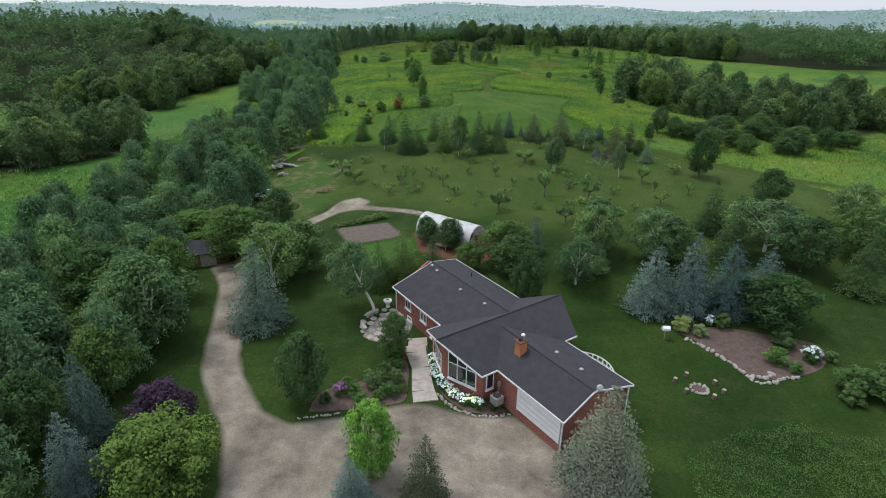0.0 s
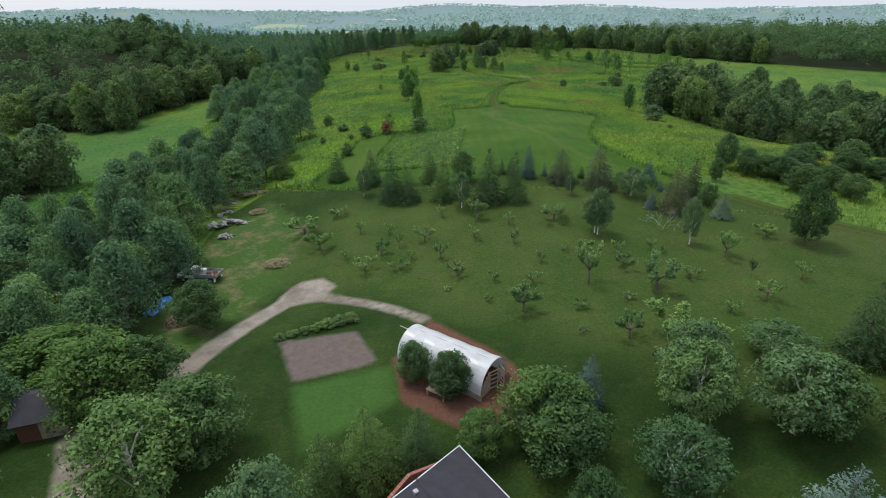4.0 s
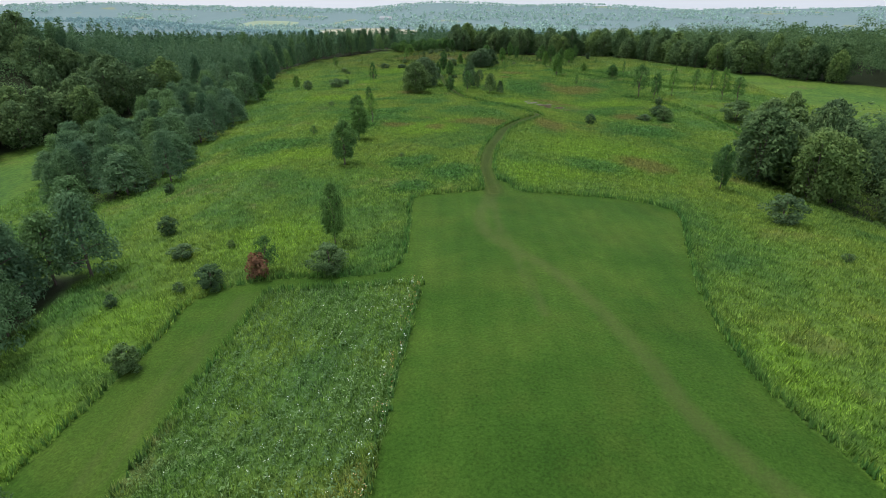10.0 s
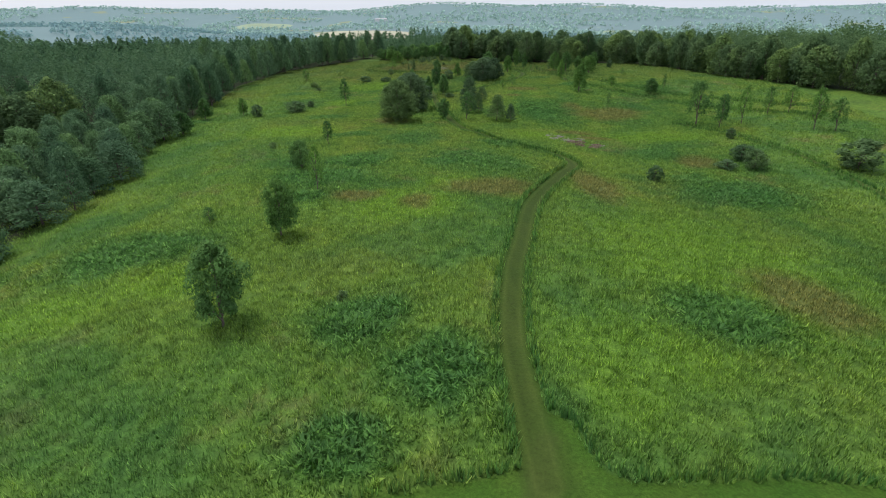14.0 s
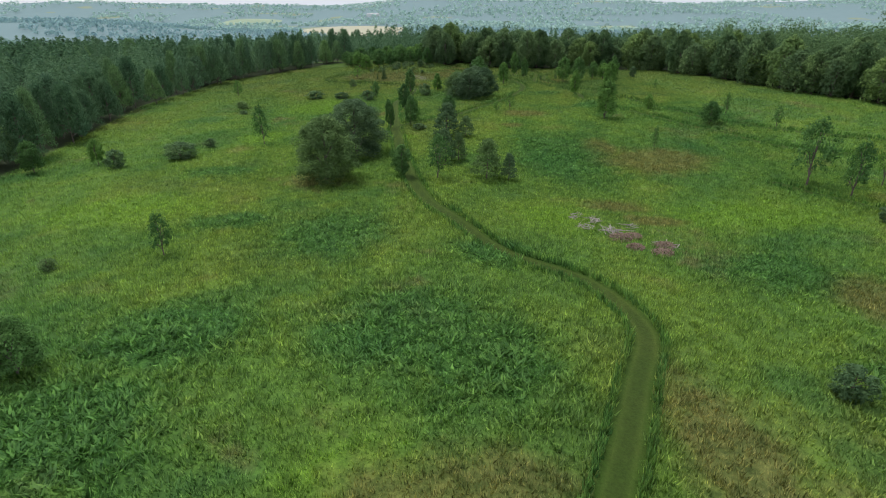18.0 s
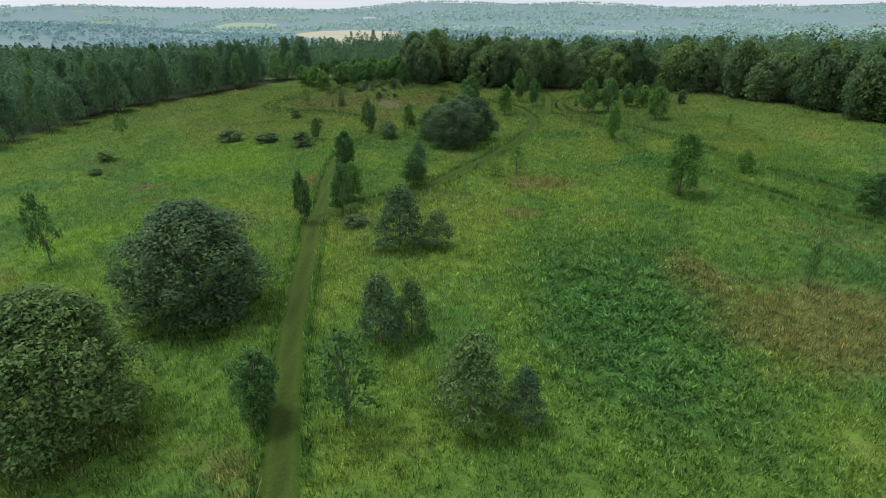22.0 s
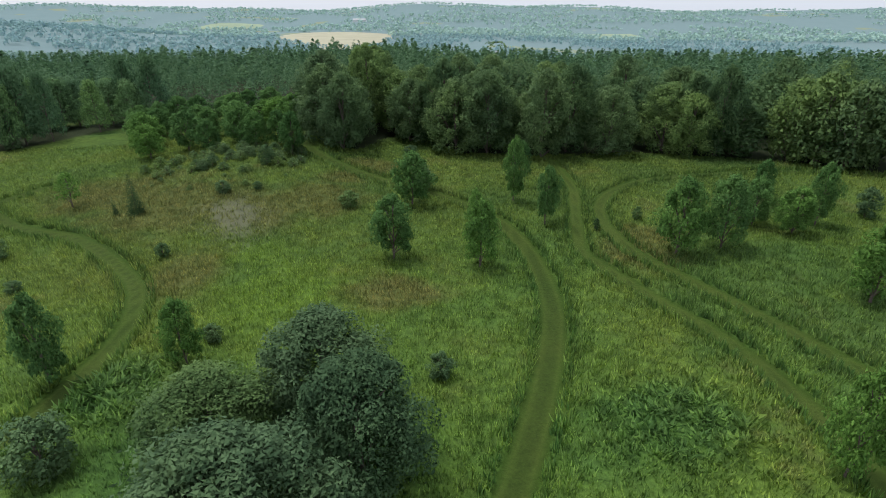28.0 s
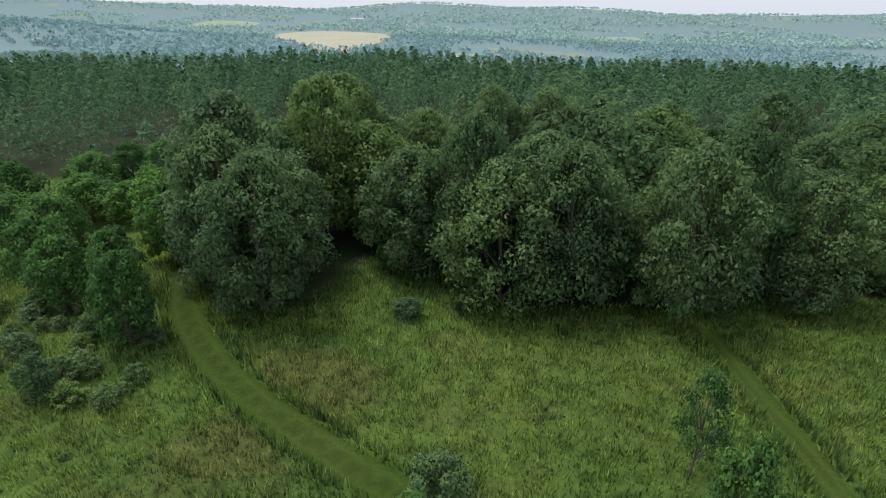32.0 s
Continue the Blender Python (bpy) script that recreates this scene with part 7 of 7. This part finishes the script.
# flatbed truck
truck = tagged(new("flatbed_truck"), "white flatbed pickup truck with a loaded tipping bed", "truck")
truck.matrix_world = pose(-32.4, 98.3, land1(-32.4, 98.3) + 0.02, 1, 1, 171)
body = box((0.35, -0.95, 0.55), (2.85, 0.95, 1.12), 0.12)
part("body", body, WHITE, truck, "white painted cab body")
bm = bmesh.new()
lowr = [(0.4, -0.85, 1.08), (1.75, -0.85, 1.08), (1.75, 0.85, 1.08), (0.4, 0.85, 1.08)]
topr = [(0.45, -0.7, 1.75), (1.15, -0.7, 1.75), (1.15, 0.7, 1.75), (0.45, 0.7, 1.75)]
vv = [bm.verts.new(p) for p in lowr + topr]
for q in ((4, 5, 6, 7), (0, 1, 5, 4), (1, 2, 6, 5), (2, 3, 7, 6), (3, 0, 4, 7)):
    bm.faces.new([vv[i] for i in q])
cab = part("cab", bm, GLASS, truck, "dark cab windows")
part("cab_roof", box((0.42, -0.72, 1.73), (1.17, 0.72, 1.8), 0.03), WHITE, cab)
for y in (-0.78, 0.78):
    part("pillar", rod((1.72, y * 1.05, 1.08), (1.15, y * 0.92, 1.75), 0.045, None, 6), WHITE, cab)
    part("pillar", rod((0.42, y * 1.05, 1.08), (0.46, y * 0.92, 1.75), 0.05, None, 6), WHITE, cab)
    part("door_mirror", box((1.5, y * 1.3 - 0.06, 1.1), (1.6, y * 1.3 + 0.06, 1.3), 0.02), BLACK, truck)
part("bumper", box((2.8, -0.9, 0.45), (2.95, 0.9, 0.65), 0.03), METAL, truck)
for y in (-0.7, 0.7):
    part("headlight", box((2.83, y - 0.15, 0.78), (2.88, y + 0.15, 0.95), 0.02), GLASS, truck)
part("bed_floor", box((-2.9, -1.05, 0.85), (0.2, 1.05, 0.95)), METAL, truck)
for lo, hi in (((-2.9, -1.08, 0.9), (0.2, -1.02, 1.35)), ((-2.9, 1.02, 0.9), (0.2, 1.08, 1.35)), ((-2.95, -1.08, 0.9), (-2.88, 1.08, 1.35))):
    part("bed_side", box(lo, hi, 0.015), METAL, truck, "grey metal bed side")
part("headboard", box((0.2, -1.08, 0.9), (0.27, 1.08, 1.85), 0.015), METAL, truck)
part("chassis", box((-2.7, -0.4, 0.5), (2.6, 0.4, 0.85)), BLACK, truck)
for x in (-2.0, 1.9):
    for y in (-0.85, 0.85):
        w_ = part("wheel", rod((x, y - 0.13, 0.37), (x, y + 0.13, 0.37), 0.38, None, 16), BLACK, truck, "black rubber tyre")
        part("rim", rod((x, y - 0.14, 0.37), (x, y + 0.14, 0.37), 0.2, None, 12), METAL, w_)
for y in (-0.85, 0.85):
    part("mudflap", box((-2.6, y - 0.2, 0.25), (-2.57, y + 0.2, 0.85)), WHITE, truck)
for k_, (x, y, s, mat, label) in enumerate(((-0.4, -0.4, 0.5, WHITE, "white tool box on the truck bed"), (-1.7, 0.5, 0.4, ORANGE, "yellowish wooden crate on the truck bed"), (-2.4, 0.1, 0.42, ORANGE, "yellowish wooden crate on the truck bed"), (-1.2, -0.5, 0.45, METAL, "grey metal box on the truck bed"))):
    crate = tagged(new("crate"), label, "crate")
    crate.matrix_world = truck.matrix_world @ pose(x, y, 0.955, 0, 0, 13 * k_)
    part("box", box((-s * 0.7, -s * 0.5, 0), (s * 0.7, s * 0.5, s), 0.02), mat, crate)
    part("lid", box((-s * 0.72, -s * 0.52, s), (s * 0.72, s * 0.52, s + 0.03)), mat if mat is WHITE else BLACK, crate)

# blue tarp over timber
tarp = tagged(new("blue_tarp"), "crumpled blue tarp over a low timber stack", "tarp")
xs_, ys_ = np.linspace(-0.9, 0.9, 10), np.linspace(-2.2, 2.2, 18)
bm = bmesh.new()
g_ = [[bm.verts.new((x, y, 0.55 - 0.5 * abs(x / 0.9) ** 3 - 0.3 * abs(y / 2.2) ** 6 + 0.05 * math.sin(y * 7 + x * 4) + 0.04 * math.sin(x * 11))) for x in xs_] for y in ys_]
for p_, q_ in zip(g_, g_[1:]):
    for i in range(len(p_) - 1):
        bm.faces.new((p_[i], p_[i + 1], q_[i + 1], q_[i]))
me = bpy.data.meshes.new("blue_tarp")
bm.to_mesh(me)
bm.free()
me.materials.append(BLUE)
tarp.matrix_world = pose(-35.2, 92.0, land1(-35.2, 92.0), 0, 0, -12)
o = new("sheet", me)
o.parent = tarp
o.modifiers.new("thick", "SOLIDIFY").thickness = 0.015
part("timber", box((-0.8, -2.1, -0.1), (0.8, 2.1, 0.02)), WOOD, tarp)


def rock_pile(x, y, long_, wide, count, size, label, mat, seed, turn=0, flat=0.5):
    r = np.random.default_rng(seed)
    e = tagged(new("stone_pile"), label, "stone pile", "stone piles by the pines")
    e.matrix_world = pose(x, y, land1(x, y), 0, 0, turn)
    for j in range(count):
        a, q = r.uniform(0, 6.28), math.sqrt(r.random())
        h = (1 - q) * 0.5 * min(long_, wide)
        o = part("stone", lump(size * r.uniform(0.7, 1.3), r, None, (0, 0, 0), flat), mat, e)
        o.location = (long_ / 2 * q * math.cos(a), wide / 2 * q * math.sin(a), size * flat * 0.25 + h * 0.7)
        o.rotation_euler = (r.uniform(-0.5, 0.5), r.uniform(-0.5, 0.5), r.uniform(0, 6))
    return e


rock_pile(-34.2, 114.4, 6.4, 2.6, 46, 0.85, "heap of pale grey quarry slabs by the pines", SLATE, 1, 12, 0.35)
rock_pile(-33.4, 110.2, 2.8, 1.6, 18, 0.6, "small heap of grey slabs on a pallet", SLATE, 2, 5, 0.4)
rock_pile(-36.4, 119.0, 2.6, 1.4, 9, 0.9, "small heap of flat grey slabs by the pines", SLATE, 3, 25, 0.3)
rock_pile(-30.6, 94.9, 2.6, 1.6, 34, 0.42, "heap of round tan field stones in the grass", STONE, 4, 15, 0.8)


def stick_pile(name, x, y, long_, count, radius, label, seed, turn, mat, high=0.3, spread_=0.35, wide=0.8):
    r = np.random.default_rng(seed)
    e = tagged(new(name), label, "brush pile" if mat is STICK else "timber", "piles of wood")
    e.matrix_world = pose(x, y, land1(x, y), 0, 0, turn)
    for j in range(count):
        a = r.normal() * spread_
        l = long_ * r.uniform(0.5, 1.0) / 2
        cx_, cy_, cz_ = r.normal() * wide * 0.35, r.normal() * wide * 0.5, radius + high * r.random()
        part("branch" if mat is STICK else "plank", rod((cx_ - l * math.cos(a), cy_ - l * math.sin(a), cz_ + r.uniform(-0.05, 0.08)), (cx_ + l * math.cos(a), cy_ + l * math.sin(a), cz_ + r.uniform(-0.05, 0.15)), radius * r.uniform(0.6, 1.2), None, 5, radius * 0.5), mat, e)


stick_pile("lumber_stack", -34.0, 126.8, 4.6, 14, 0.09, "loose stack of weathered grey boards", 5, 25, WOOD, 0.5, 0.25, 1.6)
stick_pile("lumber_stack", -38.0, 125.6, 3.6, 8, 0.08, "loose stack of weathered grey boards", 6, 5, WOOD, 0.3, 0.2, 1.2)
stick_pile("lumber_stack", -36.6, 122.2, 3.4, 10, 0.09, "scattered weathered planks in the grass", 7, 10, WOOD, 0.3, 0.5, 2.0)
for j, (x, y, l, c) in enumerate(((35.4, 299.3, 1.6, 14), (37.9, 297.6, 2.2, 22), (35.9, 294.6, 2.0, 18), (39.2, 294.2, 3.0, 26), (43.0, 296.8, 1.8, 8), (45.0, 290.0, 2.6, 12))):
    stick_pile("brush_pile", x, y, l, c, 0.05, "pile of bleached cut branches in the meadow", 30 + j, 40 * j, STICK, 0.45, 0.9, 1.4)


def weed_mound(x, y, wide, high, label, seed, mat=STRAW):
    """A heap of dead brown weeds."""
    r = np.random.default_rng(seed)
    n_ = 700
    a, q = r.uniform(0, 6.28, n_), np.sqrt(r.random(n_))
    p_ = np.stack([wide / 2 * q * np.cos(a), wide / 2 * 0.8 * q * np.sin(a), high * (1 - q ** 2) + 0.06], 1)
    v, f, w = leaves(p_, r.uniform(0.12, 0.3, n_), r.normal(size=(n_, 3)) * 0.5 + np.array([0, 0, 1]), r, 0.25)
    me = mesh_of("brush_mound", (v, f, w), mat)
    e = tagged(new("brush_mound", me), label, "brush mound", "brush mounds")
    e.matrix_world = pose(x, y, land1(x, y), 0, 0, 20)


for j, (x, y, w, h) in enumerate(((39.6, 291.6, 3.6, 0.5), (41.6, 292.6, 3.0, 0.45), (44.8, 289.6, 3.2, 0.5), (40.6, 288.4, 2.6, 0.4), (43.6, 287.0, 3.2, 0.4))):
    weed_mound(x, y, w, h, "mound of dead brown brush in the meadow", 50 + j)
weed_mound(-30.7, 118.6, 3.2, 0.4, "mound of dry tan brush by the stone piles", 60, DRY_GRASS)
weed_mound(-30.6, 88.0, 3.6, 0.9, "mound of dead reddish brush under a tree", 61)
weed_mound(-22.8, 101.5, 4.0, 0.3, "patch of dry tan straw beside the track", 62, DRY_GRASS)
barrel = tagged(new("rusty_barrel"), "rusty brown iron barrel in the grass", "barrel")
z = land1(-31.2, 92.8)
part("shell", rod((-31.2, 92.8, z - 0.05), (-31.2, 92.8, z + 0.85), 0.29, None, 14), RUST, barrel)
part("rim", rod((-31.2, 92.8, z + 0.83), (-31.2, 92.8, z + 0.88), 0.31, None, 14), RUST, barrel)

# farm buildings far down the valley
for x, y, w, h, turn in ((-934, 2439, 46, 9, 8), (-283, 3085, 60, 12, -4), (160, 1500, 16, 7, 20), (560, 1420, 18, 6, -15)):
    farm = tagged(new("farm_building"), "distant white farm building on the valley side", "farm building", "distant farms")
    farm.matrix_world = pose(x, y, land1(x, y) + 3, 0, 0, turn)
    part("wall", box((-w / 2, -w / 6, -6), (w / 2, w / 6, h * 0.6)), WHITE, farm)
    part("roof", slab([(-w / 2, -w / 5, h * 0.55), (w / 2, -w / 5, h * 0.55), (w / 2, 0, h), (-w / 2, 0, h)], 0.4), METAL, farm)
    part("roof", slab([(-w / 2, w / 5, h * 0.55), (-w / 2, 0, h), (w / 2, 0, h), (w / 2, w / 5, h * 0.55)], 0.4), METAL, farm)
